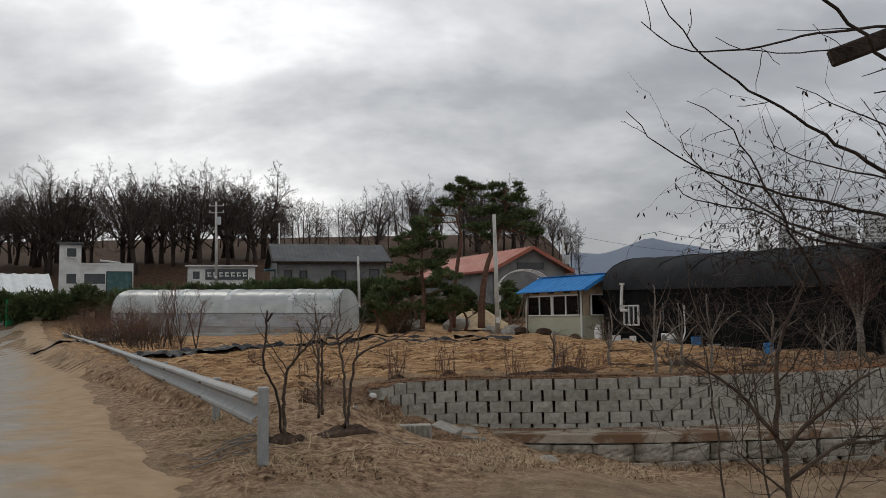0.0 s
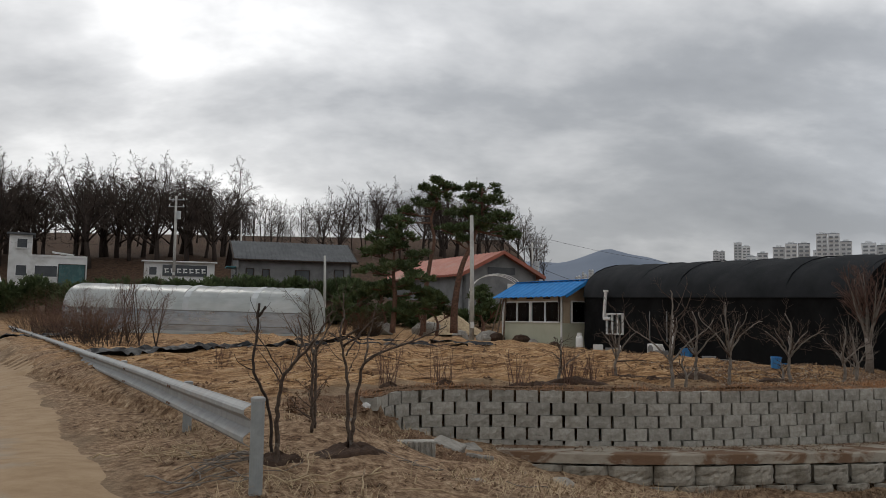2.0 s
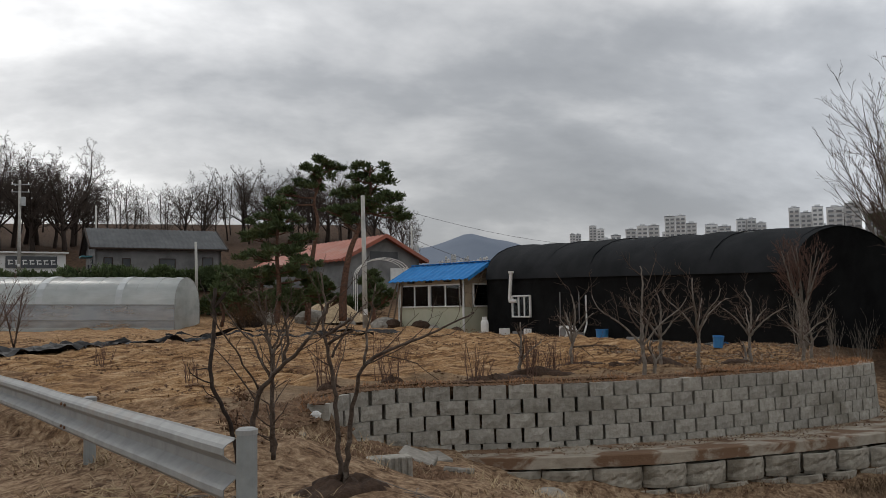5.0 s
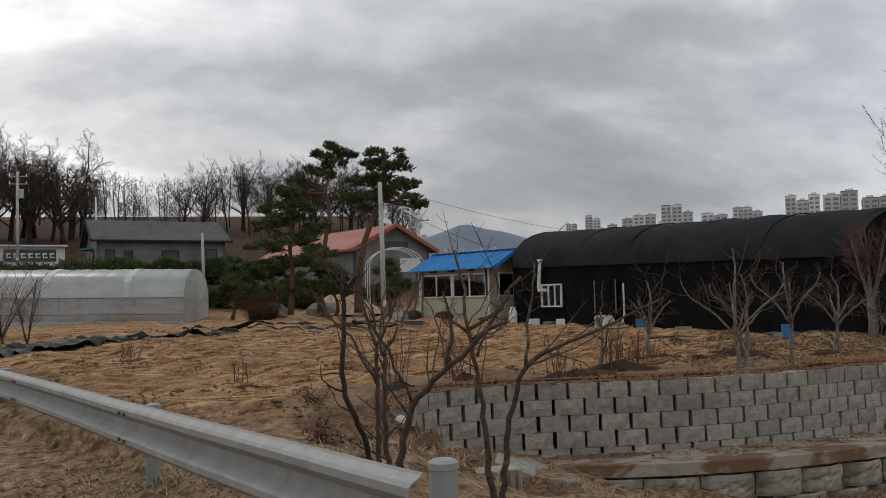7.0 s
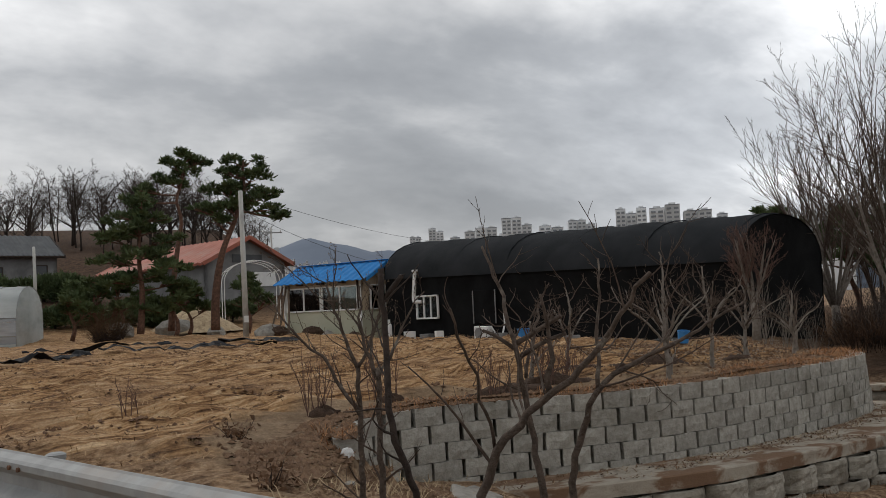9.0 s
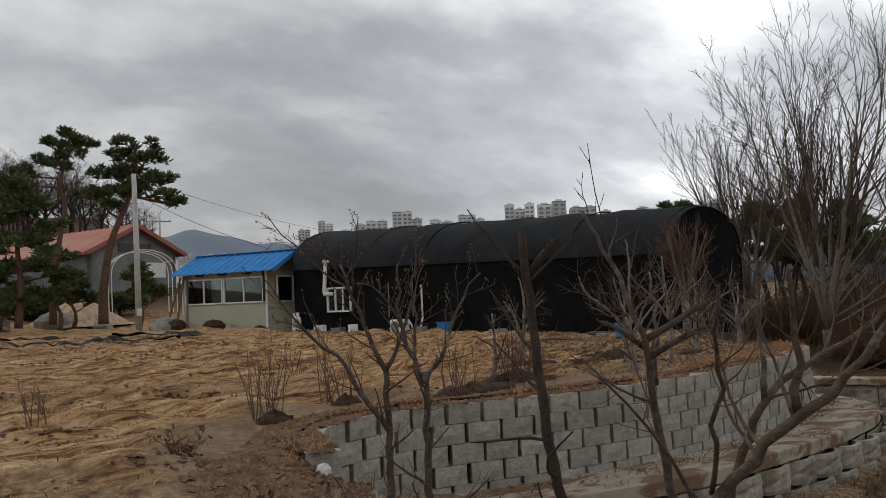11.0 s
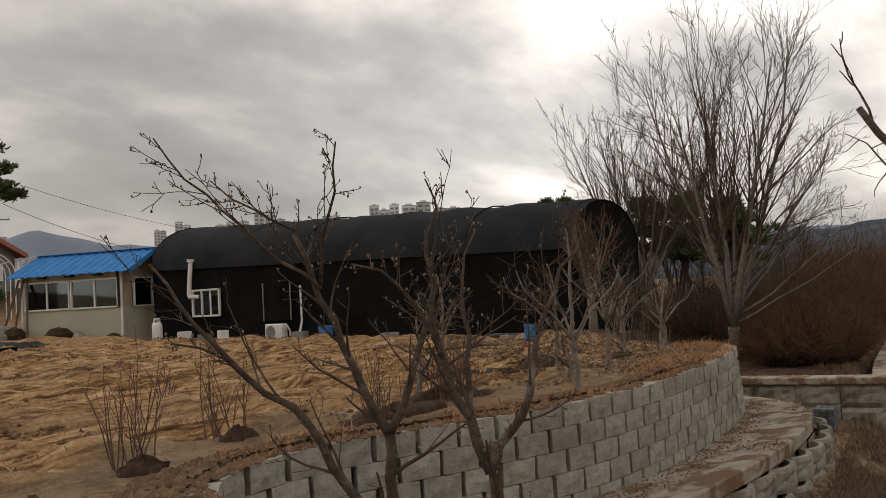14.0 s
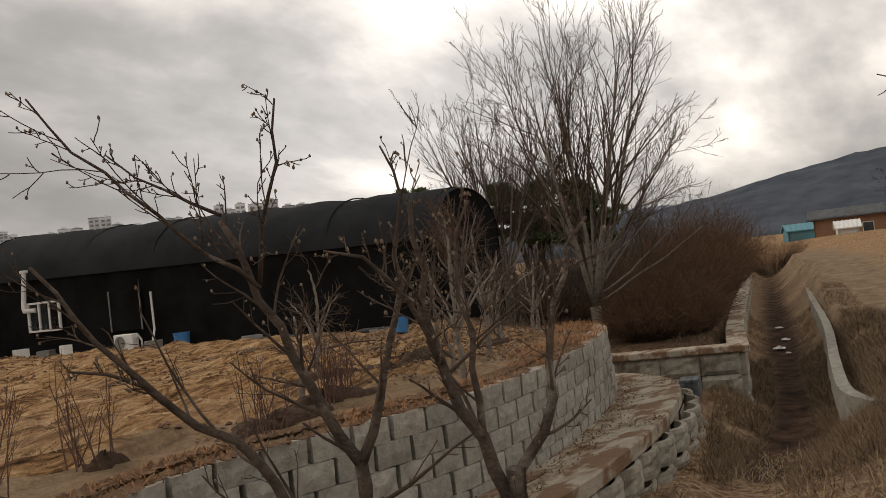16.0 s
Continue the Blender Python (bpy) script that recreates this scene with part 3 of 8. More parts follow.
def build_ground():
    xs = grid_axis(-1500, -7, 19, 2600, 0.11, 1.09)
    ys = grid_axis(-400, 5, 24, 3200, 0.11, 1.06)
    X, Y = np.meshgrid(xs, ys)
    Z = height(X, Y)
    GRID["x"], GRID["y"], GRID["z"] = xs.tolist(), ys.tolist(), Z.tolist()
    nx, ny = len(xs), len(ys)
    v = np.stack([X.ravel(), Y.ravel(), Z.ravel()], 1)
    i = np.arange(nx * ny).reshape(ny, nx)
    f = np.stack([i[:-1, :-1].ravel(), i[:-1, 1:].ravel(), i[1:, 1:].ravel(), i[1:, :-1].ravel()], 1)
    me = bpy.data.meshes.new("ground")
    me.from_pydata(v.tolist(), [], f.tolist())
    me.polygons.foreach_set("use_smooth", [True] * len(me.polygons))
    ins = inside(X, Y, FIELD)
    dw, _ = seg_dist(X, Y, WALL_LINE[::3])
    dr, _ = seg_dist(X, Y, FIELD_REST)
    dt, _ = seg_dist(X, Y, TRACK)
    dd, al = seg_dist(X, Y, DITCH)
    n1 = wavy(X, Y, 0.7, 31) + wavy(X, Y, 0.25, 32)
    straw = np.where(ins, smooth(0.5, 1.4, dw + n1 * 0.7) * smooth(0.0, 1.6, dr + n1), 0) * smooth(60, 48, Y)
    right = smooth(8, 16, X) * (Y < 0.42 * X + 7.5)
    straw = np.maximum(straw, right * 0.7)
    path = smooth(0.5, 0.22, np.abs(dw - 0.95 + n1 * 0.3)) * ins * smooth(7.0, 3.0, X) * (dr > 0.2) * 0.85
    lane = smooth(2.3, 1.2, dt + n1 * 0.7)
    rail = (X + 1.80) * 0.893 + (Y - 8.38) * 0.45
    lane = np.maximum(lane, smooth(-0.4, -1.0, rail + n1 * 0.35))
    # darker ground: wet ditch bed, land behind the bank, forest floor, wall crest
    dark_ground = smooth(0.75, 0.2, dd + n1 * 0.15) * (al > 0.3)
    dark_ground = np.maximum(dark_ground, 0.8 * smooth(10.8, 12.0, X) * smooth(0.1, 0.9, Y - 15.95 - 0.366 * (X - 11.75) + n1 * 0.4) * (X < 90) * (Y < 60))
    dark_ground = np.maximum(dark_ground, 0.92 * smooth(48, 58, Y) * (X < 40))
    dark_ground = np.maximum(dark_ground, 0.5 * smooth(0.4, 0.15, np.abs(dw - 0.25 + n1 * 0.3)) * ins)
    col = np.stack([straw, np.clip(np.maximum(lane, path), 0, 1), dark_ground, np.ones_like(dark_ground)], -1).reshape(-1, 4)
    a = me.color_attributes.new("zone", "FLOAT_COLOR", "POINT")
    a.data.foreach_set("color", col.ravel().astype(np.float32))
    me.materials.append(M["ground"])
    tagged(new("ground", me), "dry winter field, litter-strewn banks and sandy dirt track", "ground", kind="structure")


build_ground()


# ---- road and guardrail ----
RAIL_LINE = spline(RAIL, 0.25)


def rail_point(s, off=0.0, z=0.0):
    """A place s metres along the guardrail, off metres to its field side."""
    i = int(np.clip(s / 0.25, 0, len(RAIL_LINE) - 2))
    a, b = Vector(RAIL_LINE[i]), Vector(RAIL_LINE[i + 1])
    d = (b - a).normalized()
    p = a + d * (s - i * 0.25)
    return Vector((p.x + d.y * off, p.y - d.x * off, z))


def build_road():
    m = bpy.data.materials.new("sandy_concrete_road")
    m.use_nodes = True
    k = Nodes(m.node_tree)
    co = k.n("ShaderNodeNewGeometry").outputs["Position"]
    edge = k.n("ShaderNodeVertexColor", layer_name="edge")
    stone = k.ramp(k.noise(co, 5, 7.0, 0.6), two((0.244, 0.221, 0.186), (0.326, 0.296, 0.249)))
    stone = k.mix(k.ramp(k.noise(co, 0.6, 4.0), [(0.5, (0, 0, 0)), (0.7, (0.444, 0.408, 0.360))]), stone, (0.215, 0.184, 0.144))
    sand = k.ramp(k.noise(co, 3, 7.0, 0.65), two((0.266, 0.177, 0.099), (0.370, 0.265, 0.162)))
    sep = k.n("ShaderNodeSeparateColor")
    k.link(edge.outputs[0], sep.inputs[0])
    f = k.math("ADD", sep.outputs[0], k.math("MULTIPLY_ADD", k.noise(co, 0.9, 6.0, 0.6, 0.5), 1.1, -0.55))
    c = k.mix(k.ramp(f, [(0.35, (0, 0, 0)), (0.65, (1, 1, 1))]), stone, sand)
    b = k.n("ShaderNodeBsdfPrincipled")
    k.link(c, b.inputs["Base Color"])
    b.inputs["Roughness"].default_value, b.inputs["Specular IOR Level"].default_value = 0.92, 0.2
    bp = k.n("ShaderNodeBump")
    bp.inputs["Strength"].default_value, bp.inputs["Distance"].default_value = 0.5, 0.02
    k.link(k.noise(co, 30, 7.0, 0.65), bp.inputs["Height"])
    k.link(bp.outputs[0], b.inputs["Normal"])
    k.link(b.outputs[0], k.n("ShaderNodeOutputMaterial").inputs[0])
    M["road"] = m
    g, cols = Shape(), []
    rows = []
    rng = np.random.RandomState(5)
    for s in np.arange(-16, 60, 0.35):
        jag = 0.22 * (wavy(s, 3.0, 1.1, 41) + 0.6 * wavy(s, 8.0, 0.4, 42))
        inner = -0.95 + jag + (0.5 * max(0, 1 - abs(s - 0.4) / 1.1)) + (0.8 * smooth(-1.0, -3.5, s))
        row = []
        for j, u in enumerate(np.linspace(0, 1, 12)):
            off = inner + u * (-5.6 - inner)
            p = rail_point(s, off)
            z = float(height(np.array([p.x]), np.array([p.y]), False)[0]) + 0.045 - 0.06 * (j == 0)
            row.append((p.x, p.y, z))
            cols.append((float(np.clip(1.05 - u * 1.9, 0, 1)), 0, 0, 1))
        rows.append(row)
    g.sheet(rows)
    me = g.mesh("road", m, True)
    a = me.color_attributes.new("edge", "FLOAT_COLOR", "POINT")
    a.data.foreach_set("color", np.array(cols, np.float32).ravel())
    tagged(new("road", me), "pale concrete lane with drifts of tan sand", "road", kind="structure")


build_road()


def rail_top(s):
    """Height of the beam's upper edge."""
    return 0.89 - 0.018 * min(max(s, 0), 4.5) + 0.008 * max(s - 14, 0)


def beam_profile():
    """Half the W of a guardrail beam, mirrored: depth towards the road and height."""
    half = [(0.0, 0.0), (0.0, 0.03), (0.02, 0.045), (0.062, 0.075), (0.078, 0.09), (0.078, 0.125), (0.062, 0.142), (0.02, 0.165), (0.012, 0.175)]
    return [(d, -h) for d, h in half[::-1]] + [(d, h) for d, h in half[1:]]


def guardrail(label, start, length, top, bend=True):
    rail = thing("guardrail", label, "guardrail", Matrix.Translation(rail_point(start, 0, 0)))
    inv = Matrix.Translation(-rail_point(start, 0, 0))
    posts = np.arange(start, start + length + 0.1, 4.0)
    if bend:
        posts = [0.0, 4.05, 9.7, 15.1, 21.2] + list(np.arange(27.0, 61.0, 5.8))
    for s in posts:
        off = 0.02 if s == start else 0.14
        p = rail_point(s, off)
        base = ground_z(p.x, p.y)
        tz = rail_top(s) + 0.03 if s == start else rail_top(s) - 0.05
        g = Shape().tube([(p.x, p.y, base - 0.15), (p.x, p.y, tz)], 0.054, 18)
        post = part("post", Shape().add([inv @ Vector(v) for v in g.v], g.f), M["post"], rail)
        c = Shape().tube([(p.x, p.y, tz - 0.012), (p.x, p.y, tz + 0.012), (p.x, p.y, tz + 0.022)], [0.058, 0.058, 0.04], 18)
        part("cap", Shape().add([inv @ Vector(v) for v in c.v], c.f), M["galv"], post, "pale round post cap")
        if s != start:
            q = rail_point(s, off - 0.075, tz - 0.14)
            bm = Matrix.Translation(q) @ Matrix.Rotation(math.atan2(RAIL_DIR.y, RAIL_DIR.x), 4, "Z")
            part("bracket", Shape().box(inv @ bm, (0.08, 0.06, 0.2), 0.008), M["galv"], post)
    joints = list(np.arange(start + 0.10, start + length, 4.0)) + [start + length]
    prof = beam_profile()
    for a, b in zip(joints[:-1], joints[1:]):
        rows = []
        for s in np.linspace(a, b + (0.12 if b < start + length else 0), 11):
            d = s - start
            zc = rail_top(s) - 0.185
            lift = 0.0
            rows.append([inv @ (rail_point(s, -dep + 0.03 * (d < 0.3) * (0.3 - d), zc + h + lift)) for dep, h in prof])
        g = Shape().sheet(rows)
        back = [[Vector(p) + Vector((RAIL_DIR.y, -RAIL_DIR.x, 0)) * 0.006 for p in r] for r in rows]
        g.sheet([r[::-1] for r in back])
        n = len(prof)
        for r, q in ((rows[0], back[0]), (rows[-1], back[-1])):
            g.sheet([r, q])
        g.sheet([[r[0] for r in rows], [r[0] for r in back]])
        g.sheet([[r[-1] for r in rows], [r[-1] for r in back]])
        beam = part("beam", g, M["galv"], rail)
        for h in (-0.1, 0.1):
            for e in (0.06, 0.2):
                q = inv @ rail_point(b - e + 0.1, -0.085, rail_top(b) - 0.185 + h)
                part("bolt", Shape().tube([q, q + Vector((-RAIL_DIR.y, RAIL_DIR.x, 0)) * 0.014], 0.014, 8), M["rust"], beam)
    return rail


guardrail("galvanised steel W-beam guardrail on round posts beside the lane", 0.0, 62.0, 0.90)


# ---- retaining walls ----
def frame_at(line, i):
    """Place and heading along a plan line."""
    a, b = line[max(i - 1, 0)], line[min(i + 1, len(line) - 1)]
    return math.atan2(b[1] - a[1], b[0] - a[0])


def block_shape(w, h, d, rng):
    """A split-faced wall block: a broad rough face, sides that taper back."""
    g = Shape()
    c = 0.014
    nx, nz = 4, 3
    face = []
    for j in range(nz):
        row = []
        for i in range(nx):
            x = (i / (nx - 1) - 0.5) * w
            z = (j / (nz - 1) - 0.5) * h
            edge = i in (0, nx - 1) or j in (0, nz - 1)
            y = -d / 2 + (c if edge else 0) + rng.uniform(-0.006, 0.006)
            row.append((x + (rng.uniform(-0.008, 0.008) if not edge else rng.uniform(-0.004, 0.002) * (1 if x > 0 else -1)), y, z + rng.uniform(-0.003, 0.003)))
        face.append(row)
    g.sheet(face)
    ring = face[0] + [face[1][-1]] + face[2][::-1] + [face[1][0]]
    tw = 0.8
    back = [(x * tw, d / 2, z) for x, y, z in ring]
    mid = [(x, -d / 2 + 0.03, z) for x, y, z in ring]
    g.sheet([ring, mid, back], True)
    g.f = [f[::-1] if k >= (nx - 1) * (nz - 1) else f for k, f in enumerate(g.f)]
    return g


def build_block_wall():
    wall = thing("retaining_wall", "curved retaining wall of grey split-faced concrete blocks holding the field", "retaining wall", Matrix.Translation((2.8, 14.7, -0.4)), kind="structure")
    wall.name = "wall_retaining"
    inv = Matrix.Translation((-2.8, -14.7, 0.4))
    rng = random.Random(4)
    kinds = [block_shape(0.338, 0.186, 0.26, rng).mesh("brick", M["block"]) for _ in range(9)]
    for course in range(6):
        top = 0.50 - 0.19 * course
        shift = 0.5 * (course % 2)
        fine = spline(WALL, 0.01)
        n = int(len(fine) / 37.6)
        for i in range(n):
            k = int((i + shift) * 37.6)
            if k >= len(fine) - 2:
                continue
            p, a = fine[k], frame_at(fine[::8], k // 8)
            out = Vector((math.sin(a), -math.cos(a), 0))
            sink = 0.10 * smooth(3.0, 10.0, p[0])
            q = Vector((p[0], p[1], top - 0.095 - sink * 0.4)) - out * (0.13 - 0.014 * course + rng.uniform(-0.004, 0.004))
            mm = inv @ Matrix.Translation(q) @ Matrix.Rotation(a + rng.uniform(-0.015, 0.015), 4, "Z")
            part("brick", rng.choice(kinds), None, wall, m=mm)


def build_ledge():
    """The concrete strip at the wall's foot."""
    outer, inner = spline(LEDGE, 0.12), spline([p for p in WALL if p[0] > 0.3], 0.12)
    n = len(outer)
    ui = np.linspace(0, len(inner) - 1, n)
    inn = np.stack([np.interp(ui, np.arange(len(inner)), inner[:, k]) for k in (0, 1)], 1)
    g = Shape()
    rows = []
    rng = np.random.RandomState(8)
    for i in range(n):
        z = -0.36 - 0.12 * smooth(2.5, 9.5, outer[i][0])
        o, q = outer[i], inn[i]
        d = np.array([o[0] - q[0], o[1] - q[1]])
        d = d / np.linalg.norm(d)
        w = rng.uniform(-0.006, 0.006)
        o = o + d * w
        ch = d * 0.012
        rows.append([(o[0] - d[0] * 0.16, o[1] - d[1] * 0.16, z - 0.15), (o[0], o[1], z - 0.15 + w), (o[0], o[1], z - 0.014), (o[0] - ch[0], o[1] - ch[1], z),
                     (0.5 * (o[0] + q[0]), 0.5 * (o[1] + q[1]), z + 0.012 + w), (q[0], q[1], z + 0.03), (q[0] - d[0] * 0.2, q[1] - d[1] * 0.2, z + 0.03), (q[0] - d[0] * 0.2, q[1] - d[1] * 0.2, z - 0.15)])
    g.sheet(rows)
    g.add(rows[0], [tuple(range(8))]), g.add(rows[-1], [tuple(range(8))[::-1]])
    tagged(part("ledge", g, M["ledge"]), "cracked pale concrete ledge at the foot of the block wall", "ledge", kind="structure")


def planter_shape(w, h, d, rng):
    """A hollow garden-wall block: a bowed front carved like rough stone, open above."""
    g = Shape()
    n, nz = 13, 7
    rows = []
    lift = rng.uniform(0.4, 0.6)
    for j in range(nz):
        t = j / (nz - 1)
        row = []
        for i in range(n):
            u = i / (n - 1) * 2 - 1
            y = -d * 0.5 * (1 - 0.62 * abs(u) ** 2.6)
            crack = min(abs(t - lift - 0.22 * (1 - 2 * abs(u))), abs(u - 0.1) * 1.6 + 0.6 * max(0, t - lift))
            cut = 0.026 * max(0.0, 1 - crack / 0.13) * (0 < j < nz - 1)
            row.append((u * w / 2, y + cut + rng.uniform(-0.008, 0.008) * (0 < j < nz - 1) + 0.012 * (j in (0, nz - 1)), (t - 1) * h))
        rows.append(row)
    rim = [(x * 0.80, y * 0.76, 0.004) for x, y, z in rows[-1]]
    low = [(x * 0.78, y * 0.70, -0.10) for x, y, z in rows[-1]]
    g.sheet(rows + [rim, low])
    g.add(low, [tuple(range(n))])
    back = [[(-w / 2, 0, -h), (w / 2, 0, -h)], [(-w / 2, 0, 0), (w / 2, 0, 0)]]
    g.sheet([r[::-1] for r in back])
    return g


def build_planters():
    wall = thing("wall_planter", "low wall of hollow relief-carved grey stone blocks beside the ditch", "retaining wall", Matrix.Translation((4, 14.1, -0.9)), kind="structure")
    inv = Matrix.Translation((-4, -14.1, 0.9))
    rng = random.Random(6)
    kinds = [planter_shape(0.66, 0.27, 0.5, rng).mesh("stone_block", M["planter"], False) for _ in range(6)]
    fine = spline(LEDGE, 0.02)
    for course in range(3):
        for i in range(0, len(fine) // 34 + 1):
            k = int((i + 0.25 + 0.5 * (course % 2)) * 34)
            if k >= len(fine):
                continue
            p, a = fine[k], frame_at(fine[::4], k // 4)
            out = Vector((math.sin(a), -math.cos(a), 0))
            z = -0.535 - 0.12 * float(smooth(2.5, 9.5, p[0])) - 0.275 * course
            q = Vector((p[0], p[1], z + rng.uniform(-0.012, 0.006))) + out * (-0.17 + 0.06 * course + 0.17 * float(smooth(5.0, 8.0, p[0])))
            part("stone_block", rng.choice(kinds), None, wall, m=inv @ Matrix.Translation(q) @ Matrix.Rotation(a + rng.uniform(-0.03, 0.03), 4, "Z"))


def build_stone_wall():
    """The wall of large stones across the ditch's head, and its coping."""
    a, b = Vector((10.3, 18.2)), Vector((11.55, 15.82))
    wall = thing("wall_stone", "wall of large rough-faced stone blocks with a concrete coping at the ditch", "retaining wall", Matrix.Translation((a.x, a.y, -1.2)), kind="structure")
    inv = Matrix.Translation((-a.x, -a.y, 1.2))
    rng = random.Random(11)

    def run(p, q, top, courses, wd):
        d = q - p
        ang = math.atan2(d.y, d.x)
        n = max(1, round(d.length / wd))
        for c in range(courses):
            for i in range(n):
                g = Shape()
                w, h = d.length / n, 0.38
                nx, nz = 9, 6
                lift = rng.uniform(-0.15, 0.15)
                rows = []
                for jz in range(nz):
                    row = []
                    for ix in range(nx):
                        u, v = ix / (nx - 1) * 2 - 1, jz / (nz - 1) * 2 - 1
                        edge = max(abs(u), abs(v))
                        crack = min(abs(v - lift - 0.5 * u), abs(u + 0.35 - 0.3 * v) + 0.4 * max(0, v))
                        y = -0.15 + 0.05 * max(0, edge - 0.75) / 0.25 + 0.03 * max(0, 1 - crack / 0.25) + rng.uniform(-0.012, 0.012)
                        row.append((u * (w - 0.014) / 2, y, v * (h - 0.014) / 2))
                    rows.append(row)
                g.sheet(rows)
                ring = rows[0] + [r[-1] for r in rows[1:-1]] + rows[-1][::-1] + [r[0] for r in rows[-2:0:-1]]
                g.sheet([[(x, 0.15, z) for x, y, z in ring], ring], True)
                g.add([(x, 0.15, z) for x, y, z in ring], [tuple(range(len(ring)))])
                s = (i + 0.5) * w
                c0 = p + d.normalized() * s
                part("stone_block", g, M["planter"], wall, m=inv @ Matrix.Translation((c0.x, c0.y, top - 0.12 - h * (c + 0.5))) @ Matrix.Rotation(ang, 4, "Z"))
        mid = (p + q) / 2
        part("coping", Shape().box(inv @ Matrix.Translation((mid.x, mid.y, top - 0.06)) @ Matrix.Rotation(ang, 4, "Z"), (d.length + 0.1, 0.38, 0.12), 0.015), M["ledge"], wall, "grey concrete coping")

    run(a, b, -0.25, 4, 0.72)
    bank = [b, Vector((14.3, 16.95)), Vector((17.1, 18.0)), Vector((22.5, 19.95)), Vector((28, 21.9)), Vector((40, 26.2))]
    for p, q in zip(bank[:-1], bank[1:]):
        run(p, q, -0.24 - 0.004 * p.x, 3, 0.8)


build_ledge()


# ---- hut ----
HUT_C, HUT_ANG = Vector((5.62, 34.35)), math.atan2(3.15, -2.05)


def window_unit(parent, m, w, h, panes, name="window"):
    """A white sliding window set on a wall: frame bars, a board coloured like a dim room, panes."""
    win = part(name, Shape().box(m @ Matrix.Translation((0, 0.03, 0)), (w, 0.02, h)), M["inside"], parent, "white-framed sliding window")
    b = 0.05
    for x, z, sx, sz in ((-w / 2, 0, b, h + b), (w / 2, 0, b, h + b), (0, -h / 2, w + b, b), (0, h / 2, w + b, b)):
        part("window_frame", Shape().box(m @ Matrix.Translation((x, -0.02, z)), (sx, 0.07, sz), 0.006), M["white"], win)
    for i in range(1, panes):
        part("window_bar", Shape().box(m @ Matrix.Translation((-w / 2 + w * i / panes, -0.012, 0)), (0.045, 0.05, h), 0.005), M["white"], win)
    for i in range(panes):
        g = part("pane", Shape().box(m @ Matrix.Translation((-w / 2 + w * (i + 0.5) / panes, -0.01 + 0.012 * (i % 2), 0)), (w / panes - 0.045, 0.006, h - 0.05)), M["pane"], win)
        g.visible_shadow = False
    return win


def build_hut():
    L, D, H = 3.55, 2.1, 2.08
    base = 0.56
    # x along the front towards its far end, y out of the front
    ax = Vector((math.cos(HUT_ANG), math.sin(HUT_ANG), 0))
    m0 = Matrix.Translation((HUT_C.x, HUT_C.y, base)) @ Matrix.Rotation(HUT_ANG, 4, "Z")
    hut = thing("site_hut", "beige panel hut with blue ribbed roof and white windows", "hut", m0)
    I = Matrix.Translation
    t = 0.08
    part("front_wall", Shape().box(I((L / 2, -t / 2, 0.5)), (L, t, 1.0), 0.01), M["panel"], hut)
    part("upper_front", Shape().box(I((L / 2, -t / 2, H - 0.09)), (L, t, 0.26), 0.01), M["panel_wood"], hut)
    part("back_wall", Shape().box(I((L / 2, -D, H / 2)), (L, t, H), 0.01), M["panel"], hut)
    part("end_wall", Shape().box(I((L - t / 2, -D / 2, H / 2)), (t, D - t * 2, H), 0.01), M["panel"], hut)
    part("side_wall", Shape().box(I((t / 2, -D / 2, 0.5)), (t, D - 0.1, 1.0), 0.01), M["panel"], hut)
    part("side_post", Shape().box(I((t / 2, -0.28, 1.4)), (t, 0.36, 0.84), 0.01), M["panel_wood"], hut)
    part("side_head", Shape().box(I((t / 2, -D / 2, H - 0.13)), (t, D - 0.1, 0.26), 0.01), M["panel_wood"], hut)
    for x in (0.0, L):
        part("corner_trim", Shape().box(I((x, 0.01, H / 2)), (0.07, 0.06, H), 0.01), M["white"], hut)
    # windows: x runs away from the corner, so the outside faces +y
    flip = Matrix.Rotation(math.pi, 4, "Z")
    for i, (x0, w) in enumerate(((0.12, 1.62), (1.82, 1.62))):
        window_unit(hut, I((x0 + w / 2, 0.0, 1.44)) @ flip, w, 0.82, 2)
    window_unit(hut, I((0.0, -0.95, 1.44)) @ Matrix.Rotation(-math.pi / 2, 4, "Z"), 0.85, 0.84, 1)
    part("floor", Shape().box(I((L / 2, -D / 2, 0.04)), (L - 0.1, D - 0.1, 0.06)), M["inside"], hut)
    # gable
    e, r = H + 0.06, H + 0.62
    for x in (0.04, L - 0.04):
        part("gable", Shape().add([(x - 0.03, 0.0, H), (x - 0.03, -D, H), (x - 0.03, -D / 2, r - 0.06), (x + 0.03, 0.0, H), (x + 0.03, -D, H), (x + 0.03, -D / 2, r - 0.06)], [(0, 1, 2), (5, 4, 3), (0, 3, 4, 1), (1, 4, 5, 2), (2, 5, 3, 0)]), M["panel_wood"], hut)
    # ribbed roof
    for side in (1, -1):
        g = Shape()
        lo, hi = -0.45, L + 0.3
        n = 56
        rows = []
        for lift in (0.0, -0.02):
            for end in (0, 1):
                row = []
                for i in range(n + 1):
                    x = lo + (hi - lo) * i / n
                    rib = 0.028 * (i % 4 in (0, 1))
                    y = -D / 2 if end else (0.32 if side > 0 else -D - 0.32)
                    z = (r if end else e - 0.12) + rib + lift
                    row.append((x, y, z))
                rows.append(row)
        g.sheet(rows[:2] if side < 0 else rows[:2][::-1])
        g.sheet(rows[2:][::-1] if side < 0 else rows[2:])
        g.sheet([rows[0], rows[2]])
        part("roof_sheet", g, M["blue_roof"], hut, "blue ribbed steel roof sheet")
